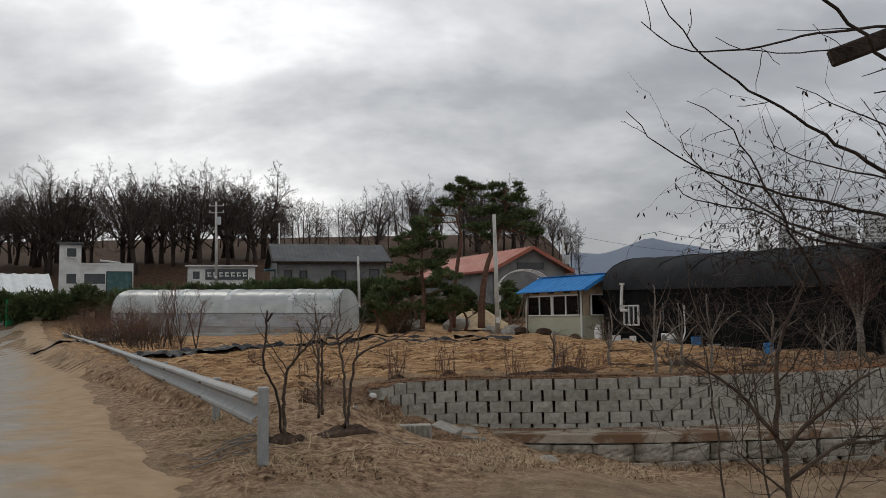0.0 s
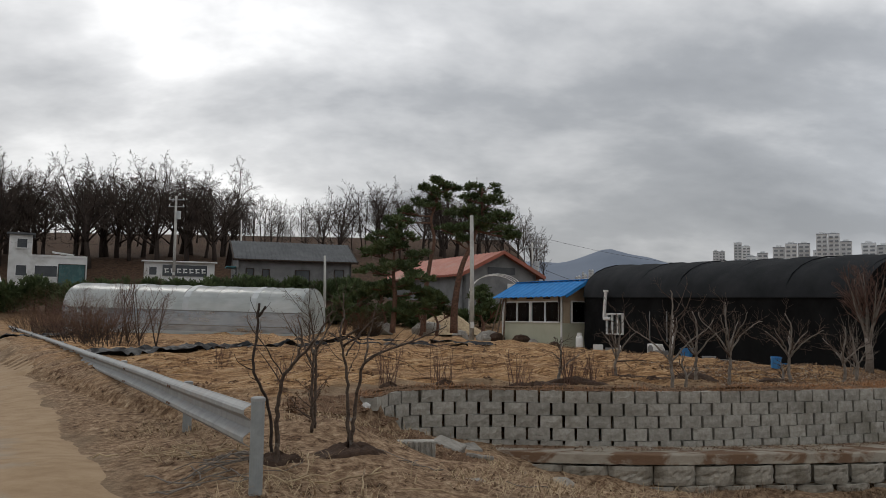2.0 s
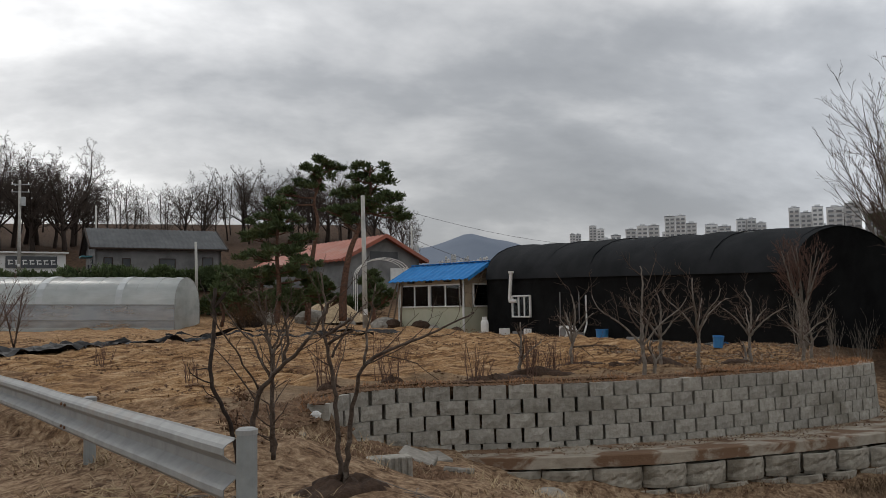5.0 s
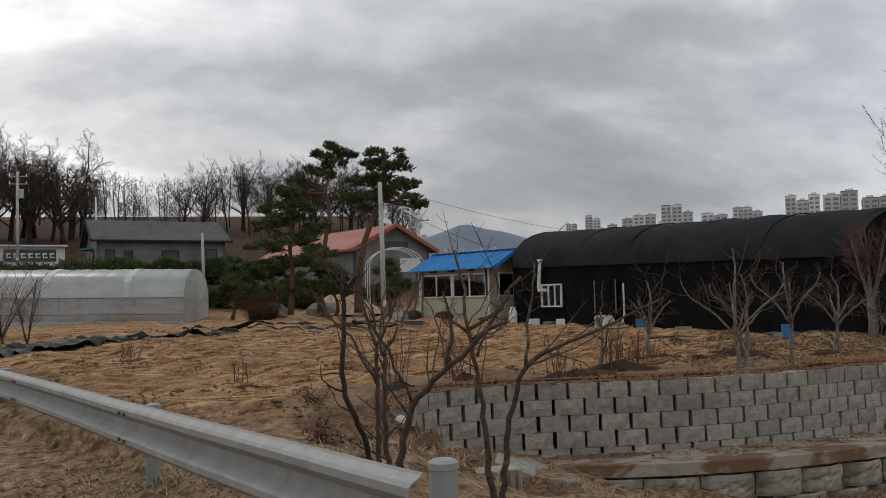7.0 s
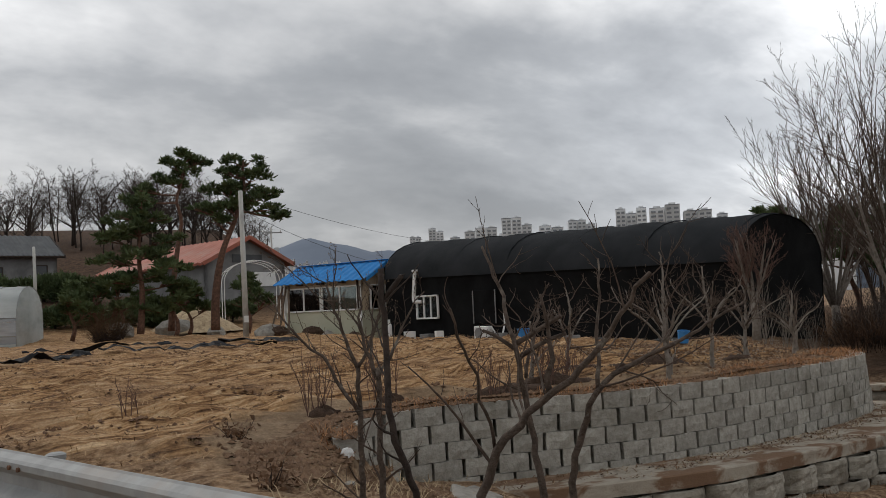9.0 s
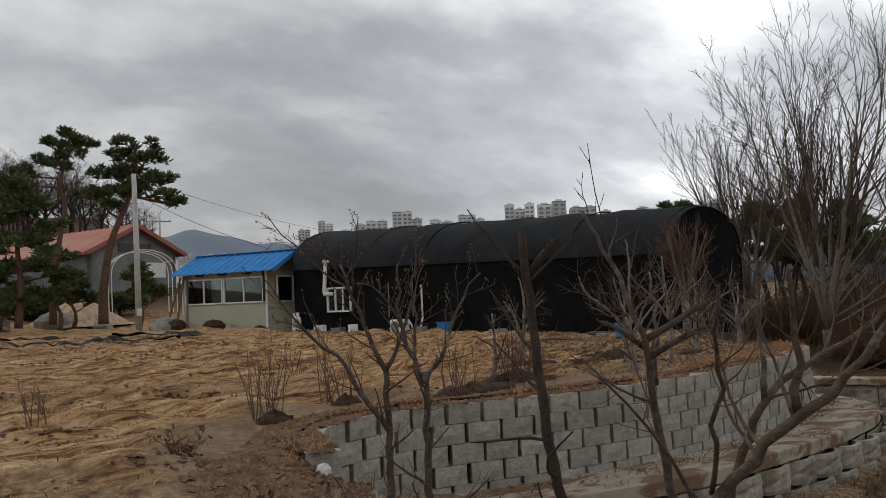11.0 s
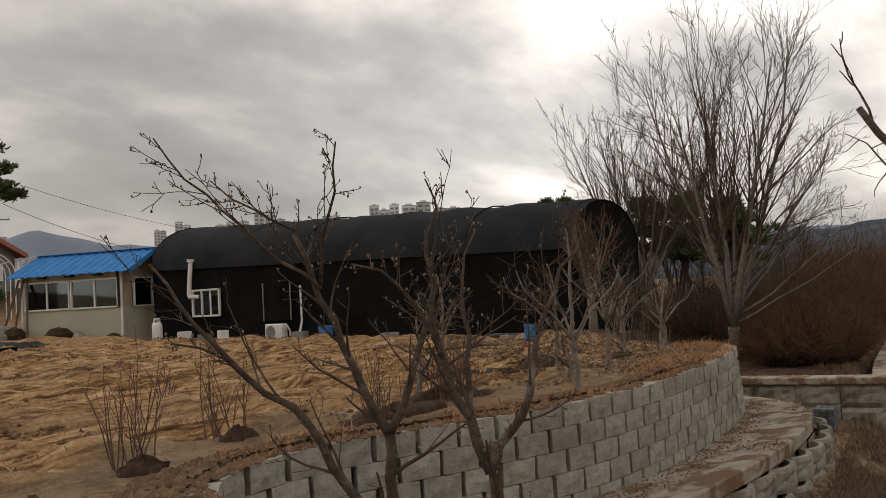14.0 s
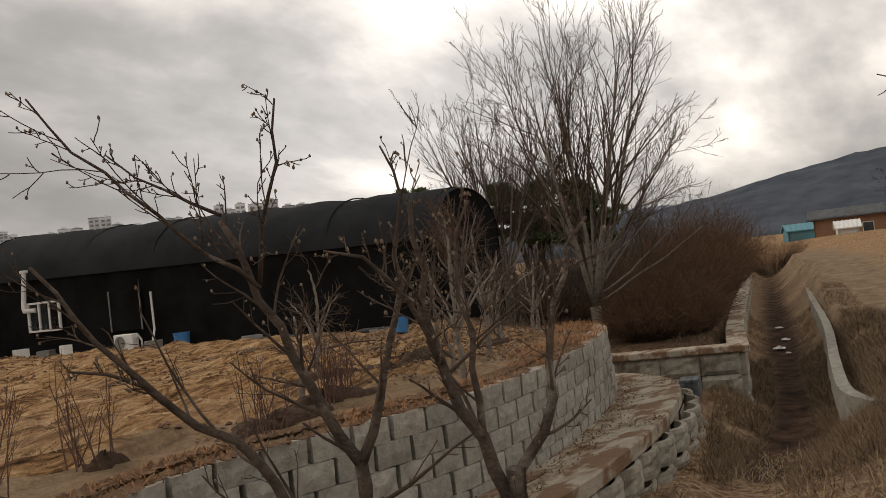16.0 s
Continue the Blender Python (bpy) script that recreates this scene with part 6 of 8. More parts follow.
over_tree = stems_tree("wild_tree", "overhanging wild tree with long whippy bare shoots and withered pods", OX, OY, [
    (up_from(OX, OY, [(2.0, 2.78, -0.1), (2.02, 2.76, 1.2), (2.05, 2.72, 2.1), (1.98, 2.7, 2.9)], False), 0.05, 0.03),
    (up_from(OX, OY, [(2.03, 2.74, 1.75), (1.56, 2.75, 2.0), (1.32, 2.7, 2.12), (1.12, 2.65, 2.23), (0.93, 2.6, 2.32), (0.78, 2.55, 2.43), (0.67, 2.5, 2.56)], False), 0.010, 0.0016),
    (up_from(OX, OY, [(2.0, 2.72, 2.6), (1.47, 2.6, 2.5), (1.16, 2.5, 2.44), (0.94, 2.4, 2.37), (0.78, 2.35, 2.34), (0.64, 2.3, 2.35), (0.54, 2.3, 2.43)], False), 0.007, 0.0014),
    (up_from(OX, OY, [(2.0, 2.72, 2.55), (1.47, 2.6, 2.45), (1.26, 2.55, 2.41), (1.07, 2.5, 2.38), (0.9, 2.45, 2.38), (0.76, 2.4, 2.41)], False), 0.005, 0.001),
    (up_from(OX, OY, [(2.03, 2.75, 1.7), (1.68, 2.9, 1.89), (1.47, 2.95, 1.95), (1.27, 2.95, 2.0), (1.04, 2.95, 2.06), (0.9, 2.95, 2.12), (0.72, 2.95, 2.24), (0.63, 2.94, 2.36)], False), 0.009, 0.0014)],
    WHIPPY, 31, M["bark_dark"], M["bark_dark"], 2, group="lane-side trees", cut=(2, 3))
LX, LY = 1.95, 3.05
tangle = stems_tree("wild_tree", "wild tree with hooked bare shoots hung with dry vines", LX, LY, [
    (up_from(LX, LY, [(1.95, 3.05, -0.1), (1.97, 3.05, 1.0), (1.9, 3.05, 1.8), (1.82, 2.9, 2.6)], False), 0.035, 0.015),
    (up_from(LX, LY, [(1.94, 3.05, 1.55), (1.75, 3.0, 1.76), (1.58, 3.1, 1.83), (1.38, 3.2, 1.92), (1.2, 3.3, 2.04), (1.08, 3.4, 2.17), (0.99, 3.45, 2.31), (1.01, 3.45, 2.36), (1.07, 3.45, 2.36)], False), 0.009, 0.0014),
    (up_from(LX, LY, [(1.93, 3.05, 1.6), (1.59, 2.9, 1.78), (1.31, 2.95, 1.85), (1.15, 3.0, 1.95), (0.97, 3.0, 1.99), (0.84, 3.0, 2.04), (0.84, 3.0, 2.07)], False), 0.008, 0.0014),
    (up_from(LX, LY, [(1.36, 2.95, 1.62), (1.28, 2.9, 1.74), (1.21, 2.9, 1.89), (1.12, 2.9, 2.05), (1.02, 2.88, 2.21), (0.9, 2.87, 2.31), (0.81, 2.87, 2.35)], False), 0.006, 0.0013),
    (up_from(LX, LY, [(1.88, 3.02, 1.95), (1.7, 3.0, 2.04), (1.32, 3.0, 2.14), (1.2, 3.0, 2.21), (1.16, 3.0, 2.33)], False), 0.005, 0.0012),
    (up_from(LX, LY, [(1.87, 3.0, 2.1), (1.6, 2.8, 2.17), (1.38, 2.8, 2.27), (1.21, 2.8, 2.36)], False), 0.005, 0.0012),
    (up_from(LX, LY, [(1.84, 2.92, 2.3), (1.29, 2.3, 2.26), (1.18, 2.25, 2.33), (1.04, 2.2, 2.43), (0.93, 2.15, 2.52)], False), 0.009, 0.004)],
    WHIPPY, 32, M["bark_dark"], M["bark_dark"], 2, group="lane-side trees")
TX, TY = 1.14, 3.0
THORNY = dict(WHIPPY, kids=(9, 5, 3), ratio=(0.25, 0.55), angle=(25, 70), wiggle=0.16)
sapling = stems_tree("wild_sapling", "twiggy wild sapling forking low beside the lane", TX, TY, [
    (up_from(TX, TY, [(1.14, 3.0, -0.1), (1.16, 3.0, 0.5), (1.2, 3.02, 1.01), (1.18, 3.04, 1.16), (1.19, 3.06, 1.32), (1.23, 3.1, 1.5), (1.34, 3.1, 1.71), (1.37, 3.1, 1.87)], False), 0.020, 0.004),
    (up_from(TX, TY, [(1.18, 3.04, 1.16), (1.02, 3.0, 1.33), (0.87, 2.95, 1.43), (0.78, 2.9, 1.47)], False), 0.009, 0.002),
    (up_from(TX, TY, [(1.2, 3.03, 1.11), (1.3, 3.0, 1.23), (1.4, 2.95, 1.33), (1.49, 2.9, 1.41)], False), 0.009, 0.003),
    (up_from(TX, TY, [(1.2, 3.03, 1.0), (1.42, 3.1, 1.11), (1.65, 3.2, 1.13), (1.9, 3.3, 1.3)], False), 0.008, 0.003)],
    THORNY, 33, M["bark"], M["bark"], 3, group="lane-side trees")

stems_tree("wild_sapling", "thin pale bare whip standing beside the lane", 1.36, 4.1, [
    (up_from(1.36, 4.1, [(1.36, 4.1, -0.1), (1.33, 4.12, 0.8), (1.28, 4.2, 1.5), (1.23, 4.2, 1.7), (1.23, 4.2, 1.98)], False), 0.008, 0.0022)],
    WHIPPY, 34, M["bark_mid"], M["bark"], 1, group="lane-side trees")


def vines(tree, box, n, pods, seed, down, r):
    """Dry vines hanging in a tree within a box of the place, with withered pods along them."""
    rg = random.Random(seed)
    o = tree.matrix_basis.translation
    g, lv = Shape(), Shape()
    for _ in range(n):
        p = Vector([rg.uniform(a, b) for a, b in box]) - o
        pts = bent(p, (rg.gauss(0, 1), rg.gauss(0, 0.6), rg.gauss(0.2, 0.6)), rg.uniform(0.2, 0.6), 8, rg, 0.33, down)
        g.tube(pts, [r * (1 - 0.07 * i) for i in range(9)], 3, False)
        for _ in range(pods):
            c = pts[rg.randint(2, 8)] + Vector((rg.gauss(0, 0.012), rg.gauss(0, 0.012), -0.01))
            u = Vector((rg.gauss(0, 0.5), rg.gauss(0, 0.5), -1)).normalized()
            w = u.orthogonal().normalized()
            q = u.cross(w)
            s = rg.uniform(0.007, 0.014)
            lv.add([c - u * s, c + w * s * 0.45, c + q * s * 0.3, c - w * s * 0.45, c - q * s * 0.3, c + u * s], [(0, 1, 2), (0, 2, 3), (0, 3, 4), (0, 4, 1), (5, 2, 1), (5, 3, 2), (5, 4, 3), (5, 1, 4)])
    tagged(part("vine_spray", g, M["bark_dark"], tree, "tangled thin dry vines"), kind="stuff")
    if pods:
        tagged(part("withered_leaves", lv, M["bark_dark"], tree, "small withered dark leaves"), kind="stuff")


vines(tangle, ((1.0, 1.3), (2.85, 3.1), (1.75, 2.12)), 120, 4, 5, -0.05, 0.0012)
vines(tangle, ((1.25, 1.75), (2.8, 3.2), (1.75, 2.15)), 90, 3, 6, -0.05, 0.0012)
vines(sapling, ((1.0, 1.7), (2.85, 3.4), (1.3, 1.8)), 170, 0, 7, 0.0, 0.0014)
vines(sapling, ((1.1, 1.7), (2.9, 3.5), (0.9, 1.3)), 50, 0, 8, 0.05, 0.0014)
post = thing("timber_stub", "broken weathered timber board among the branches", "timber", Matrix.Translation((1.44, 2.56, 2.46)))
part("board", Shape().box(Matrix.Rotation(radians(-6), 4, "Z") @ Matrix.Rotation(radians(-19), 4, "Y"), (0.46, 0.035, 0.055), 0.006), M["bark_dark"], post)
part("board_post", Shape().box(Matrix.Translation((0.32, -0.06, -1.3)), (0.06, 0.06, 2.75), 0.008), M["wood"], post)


# ---- things round the hut and the shelter ----
def lathe(g, prof, n=16):
    rows = [[(r * math.cos(2 * math.pi * j / n), r * math.sin(2 * math.pi * j / n), z) for j in range(n)] for r, z in prof]
    return g.sheet(rows, True)


def bucket(x, y, r, h, tilt, label):
    z = ground_z(x, y)
    t = thing("bucket", label, "bucket", Matrix.Translation((x, y, z)) @ Matrix.Rotation(tilt, 4, "X"), "blue plastic containers")
    part("body", lathe(Shape(), [(0, 0), (r * 0.85, 0), (r * 0.9, h * 0.3), (r, h), (r * 1.05, h), (r * 1.05, h - 0.02), (r * 1.0, h - 0.02)]).add([], []), M["blue"], t, smooth=False)
    part("inside", lathe(Shape(), [(r * 0.96, h), (r * 0.82, 0.02), (0, 0.02)]), M["blue"], t)
    part("handle", Shape().tube([(math.cos(a) * r, 0.02, h - 0.03 - math.sin(a) * h * 0.3) for a in np.linspace(0, math.pi, 9)], 0.006, 5), M["galv"], t, "thin wire handle")


bucket(7.65, 20.0, 0.115, 0.24, 0.12, "blue plastic bucket on the bare soil")
bucket(8.0, 20.35, 0.13, 0.16, 0.9, "tipped blue plastic tub beside the bucket")
bucket(8.25, 27.6, 0.19, 0.42, 0.0, "blue plastic drum beside the black netting")


def place_on(x, y):
    return Matrix.Translation((x, y, ground_z(x, y)))


def ac_unit(x, y, yaw):
    t = thing("air_conditioner", "white outdoor air-conditioner unit on the ground", "air conditioner", place_on(x, y) @ Matrix.Rotation(yaw, 4, "Z"))
    I = Matrix.Translation
    part("casing", Shape().box(I((0, 0, 0.23)), (0.58, 0.24, 0.40), 0.02), M["white"], t)
    part("fan_grille", lathe(Shape(), [(0.19, 0), (0.2, 0.012), (0.16, 0.016), (0.15, 0.006), (0.1, 0.012), (0.09, 0.004), (0.0, 0.008)], 20), M["grey_block"], t, "round dark fan grille", m=I((-0.08, -0.122, 0.23)) @ Matrix.Scale(0.8, 4) @ Matrix.Rotation(math.pi / 2, 4, "X"))
    for dx in (-0.2, 0.2):
        part("foot", Shape().box(I((dx, 0, 0.02)), (0.06, 0.25, 0.05), 0.008), M["grey_block"], t)
    part("hose", Shape().tube([(0.28, 0, 0.32), (0.38, 0, 0.38), (0.42, 0.05, 0.26), (0.38, 0.1, 0.1)], 0.025, 7), M["white"], t, "white insulated pipe")


ac_unit(7.75, 29.2, SHADE_YAW)


def gas_bottle(x, y):
    t = thing("gas_bottle", "white gas bottle standing by the hut", "gas cylinder", place_on(x, y))
    part("body", lathe(Shape(), [(0, 0), (0.13, 0), (0.14, 0.05), (0.14, 0.5), (0.12, 0.58), (0.05, 0.62), (0.03, 0.62)]), M["white"], t, smooth=True)
    part("collar", lathe(Shape(), [(0.09, 0.57), (0.09, 0.72), (0.08, 0.72), (0.08, 0.58)]), M["white"], t)
    part("valve", Shape().tube([(0, 0, 0.6), (0, 0, 0.68)], 0.025, 8), M["galv"], t)


gas_bottle(5.95, 32.6)


def crate(x, y, yaw, size, mat, label, name="crate"):
    t = thing(name, label, "box", place_on(x, y) @ Matrix.Rotation(yaw, 4, "Z"), "yard clutter")
    a, b, h = size
    part("base", Shape().box(Matrix.Translation((0, 0, 0.02)), (a, b, 0.03), 0.005), mat, t)
    for sx, sy, dx, dy in ((a, 0.02, 0, b / 2), (a, 0.02, 0, -b / 2), (0.02, b, a / 2, 0), (0.02, b, -a / 2, 0)):
        part("side", Shape().box(Matrix.Translation((dx, dy, h / 2)), (sx, sy, h), 0.004), mat, t)


for i, (x, y, sz, mt, lb) in enumerate(((6.55, 32.2, (0.3, 0.25, 0.25), "white", "white plastic tub by the hut wall"), (6.9, 31.6, (0.35, 0.3, 0.18), "grey_block", "grey plastic crate on the ground"), (6.75, 30.2, (0.3, 0.2, 0.3), "white", "white plastic box by the netting"),
                                        (7.4, 27.4, (0.3, 0.25, 0.28), "grey_block", "grey box by the netting"), (7.7, 24.2, (0.35, 0.25, 0.22), "grey_block", "grey container by the netting"), (8.6, 21.4, (0.5, 0.3, 0.1), "rock", "pale flat tray on the soil"))):
    crate(x, y, i * 0.7, sz, M[mt], lb)


def boulder(x, y, r, flat, seed, mat, label, name="rock", group="rocks"):
    rng = random.Random(seed)
    rows = []
    for i in range(6):
        th = math.pi * i / 5
        rows.append([((r * math.sin(th) * math.cos(a) * rng.uniform(0.8, 1.15)), r * math.sin(th) * math.sin(a) * rng.uniform(0.75, 1.1) * 0.75, r * flat * math.cos(th)) for a in np.linspace(0, 2 * math.pi, 9, endpoint=False)])
    ob = part(name, Shape().sheet(rows, True), mat, m=Matrix.Translation((x, y, ground_z(x, y) + r * flat * 0.35)) @ Matrix.Rotation(seed, 4, "Z"))
    return tagged(ob, label, "rock", group)


for i, (x, y, r) in enumerate(((4.2, 35.6, 0.42), (4.6, 35.0, 0.3), (5.3, 34.2, 0.35), (3.1, 37.4, 0.55), (3.4, 37.2, 0.5), (2.9, 37.0, 0.35))):
    boulder(x, y, r, 0.7, i, M["rock"] if i % 2 else M["soil"], "rough garden boulder near the hut")
boulder(1.6, 13.35, 0.28, 0.35, 11, M["rock"], "pale lump of broken concrete by the ditch")
boulder(1.0, 13.2, 0.13, 0.5, 12, M["rock"], "small pale piece of broken concrete")
boulder(-1.12, 13.35, 0.07, 0.8, 13, M["white_wall"], "white stone at the wall's end")
boulder(-1.32, 12.6, 0.10, 0.7, 14, M["rock"], "pale stone at the wall's end")


def slab(x, y, z, size, rot, label, mat="rock", name="concrete_slab"):
    ob = part(name, Shape().box(Matrix.Identity(4), size, 0.015), M[mat], m=Matrix.Translation((x, y, z)) @ Euler([radians(a) for a in rot]).to_matrix().to_4x4())
    return tagged(ob, label, "rubble", "rubble")


slab(0.32, 14.1, -0.34, (0.4, 0.5, 0.16), (3, -2, 8), "broken concrete slab at the ledge's end")
slab(0.02, 13.4, ground_z(0.02, 13.4) + 0.04, (0.42, 0.4, 0.12), (5, 18, -20), "tilted piece of concrete slab")
slab(0.36, 13.05, ground_z(0.36, 13.05) + 0.03, (0.28, 0.11, 0.06), (0, 12, 50), "pale broken tile in the litter")
slab(0.5, 13.1, ground_z(0.5, 13.1) + 0.03, (0.28, 0.11, 0.06), (0, 8, 40), "pale broken tile in the litter")
slab(0.1, 10.6, ground_z(0.1, 10.6) + 0.01, (0.3, 0.18, 0.03), (0, 0, 20), "flat pale stone in the dirt")


def ribbed_block(x, y):
    t = thing("ribbed_block", "ribbed concrete block sunk in the bank", "block", Matrix.Translation((x, y, ground_z(x, y) - 0.06)) @ Matrix.Rotation(0.1, 4, "Z"))
    part("body", Shape().box(Matrix.Translation((0, 0, 0.12)), (0.5, 0.2, 0.28), 0.01), M["block"], t)
    for i in range(7):
        part("rib", Shape().box(Matrix.Translation((-0.21 + 0.07 * i, -0.11, 0.12)), (0.035, 0.04, 0.27), 0.008), M["block"], t)


ribbed_block(-0.45, 12.55)


def block_stack(x, y, yaw):
    t = thing("block_stack", "stack of dark grey paving blocks on the ground", "blocks", place_on(x, y) @ Matrix.Rotation(yaw, 4, "Z"))
    me = Shape().box(Matrix.Identity(4), (0.19, 0.09, 0.055), 0.006).mesh("paver", M["tile"])
    rng = random.Random(2)
    for k in range(6):
        for i in range(3 if k < 5 else 2):
            for j in range(3):
                part("paver", me, None, t, m=Matrix.Translation((i * 0.2 + rng.uniform(-0.01, 0.01), j * 0.095, 0.03 + k * 0.058)) @ Matrix.Rotation(rng.uniform(-0.05, 0.05), 4, "Z"))


block_stack(9.75, 15.85, 0.35)

# black plastic on the field, hoses and pipes
def tarp(x0, y0, x1, y1, w, seed, label):
    rng = np.random.RandomState(seed)
    d = Vector((x1 - x0, y1 - y0)).normalized()
    L = math.hypot(x1 - x0, y1 - y0)
    rows = []
    for i in range(int(L / 0.12) + 1):
        s = i * 0.12
        row = []
        for j in range(9):
            off = (j / 8 - 0.5) * w * (0.55 + 0.9 * abs(wavy(s, seed, 1.4, seed)) * 1.4)
            x, y = x0 + d.x * s - d.y * off, y0 + d.y * s + d.x * off + 0.5 * float(wavy(s, 2.0, 2.2, seed + 3))
            row.append((x, y, ground_z(x, y) + 0.05 + 0.30 * abs(float(wavy(x, y, 0.35, seed + 5))) + rng.uniform(0, 0.03)))
        rows.append(row)
    tagged(part("plastic_sheet", Shape().sheet(rows), M["tarp"]), label, "plastic sheet", "mulch film")


tarp(-7.8, 22.4, -5.6, 27.0, 2.0, 1, "crumpled black mulch film lying on the field")
tarp(-6.3, 26.6, -3.0, 28.6, 0.35, 2, "strip of black mulch film along a furrow")
tarp(-2.8, 29.2, 1.6, 28.8, 0.3, 3, "strip of black mulch film along a furrow")
tarp(0.4, 31.2, 2.6, 30.6, 0.7, 4, "grey-black film strip half buried in straw")
tarp(-4.6, 30.8, -0.6, 31.4, 0.25, 5, "strip of black mulch film along a furrow")
tarp(-16.2, 33.4, -13.6, 36.2, 0.7, 6, "crumpled black plastic at the lane's edge")


def pipe(pts, r, mat, label, name="pipe"):
    tagged(part(name, Shape().tube(pts, r, 8), M[mat], smooth=True), label, "pipe")


line = [Vector((7.45 + 0.3 * u * 5, 25.0 - u * 4.2, 0)) for u in np.linspace(0, 1, 9)]
pipe([(p.x, p.y, ground_z(p.x, p.y) + 0.05) for p in line], 0.055, "cable", "black plastic pipe lying before the netting")


# ---- poles, wires, buildings beyond ----
def pole(x, y, z, h, r, label, arms=0):
    t = thing("utility_pole", label, "utility pole", Matrix.Translation((x, y, z)), "poles")
    part("shaft", Shape().tube([(0, 0, -0.2), (-0.02, 0, h * 0.5), (-0.06, 0, h)], [r, r * 0.85, r * 0.7], 12), M["concrete_pole"], t, smooth=True)
    part("tag", Shape().box(Matrix.Translation((0, -r, h * 0.12)), (r * 1.5, 0.02, 0.25), 0.004), M["white"], t, "small white number plate")
    for i in range(arms):
        part("crossarm", Shape().box(Matrix.Translation((0, 0, h - 0.4 - 0.7 * i)), (1.6, 0.09, 0.09), 0.01), M["galv"], t)
        for dx in (-0.7, 0, 0.7):
            part("insulator", Shape().tube([(dx, 0, h - 0.36 - 0.7 * i), (dx, 0, h - 0.16 - 0.7 * i)], [0.05, 0.03], 8), M["white"], t)
    if arms:
        part("transformer", Shape().tube([(0.3, -0.2, h - 2.4), (0.3, -0.2, h - 1.6)], 0.22, 12), M["grey_pale"], t)
    return t


pole(2.5, 38.9, 0.75, 5.55, 0.115, "pale concrete utility pole at the field's far side")
pole(-23.6, 88.0, 5.0, 9.0, 0.16, "concrete power pole with crossarms and transformer", 2)
pole(-5.4, 54.7, 2.0, 3.6, 0.1, "short pale concrete post in the hedge")
pole(-16.2, 84.0, 5.0, 6.2, 0.09, "thin pale pole behind the grey house")
pole(10.4, 72.0, 3.6, 4.7, 0.09, "street-lamp pole with crossarms behind the red roof", 1)


def wire(a, b, sag, label="thin black overhead wire"):
    a, b = Vector(a), Vector(b)
    pts = [a.lerp(b, u) - Vector((0, 0, sag * 4 * u * (1 - u))) for u in np.linspace(0, 1, 17)]
    tagged(part("overhead_wire", Shape().tube(pts, 0.008, 4), M["cable"]), label, "wire", "wires")


wire((2.44, 38.9, 6.2), (30, 62, 6.4), 1.2)
wire((2.44, 38.9, 6.0), (10.4, 72, 8.0), 0.5)
wire((2.44, 38.9, 5.6), (6.0, 34.8, 3.3), 0.15)
wire((-23.6, 88, 13.6), (10.4, 72, 8.1), 0.8)
wire((-23.6, 88, 13.0), (-75, 86, 14.0), 0.8)
wire((-23.6, 88, 9.0), (-60, 70, 9.5), 0.8)


def wall_frame(a, b, z):
    """Pose whose x runs along a wall from a to b, and its length; the outside lies at -y."""
    d = Vector(b) - Vector(a)
    return Matrix.Translation((a[0], a[1], z)) @ Matrix.Rotation(math.atan2(d.y, d.x), 4, "Z"), d.length


def far_window(parent, x, z, w, h, mat="dark_glass", frame="white", y=0.0):
    I = Matrix.Translation
    win = part("window", Shape().box(I((x, y - 0.02, z)), (w, 0.06, h)), M[mat], parent, "dark window pane")
    for dx, dz, sx, sz in ((-w / 2, 0, 0.07, h), (w / 2, 0, 0.07, h), (0, h / 2, w, 0.07), (0, -h / 2, w + 0.1, 0.09)):
        part("frame", Shape().box(I((x + dx, y - 0.05, z + dz)), (sx, 0.08, sz)), M[frame], win)
    return win


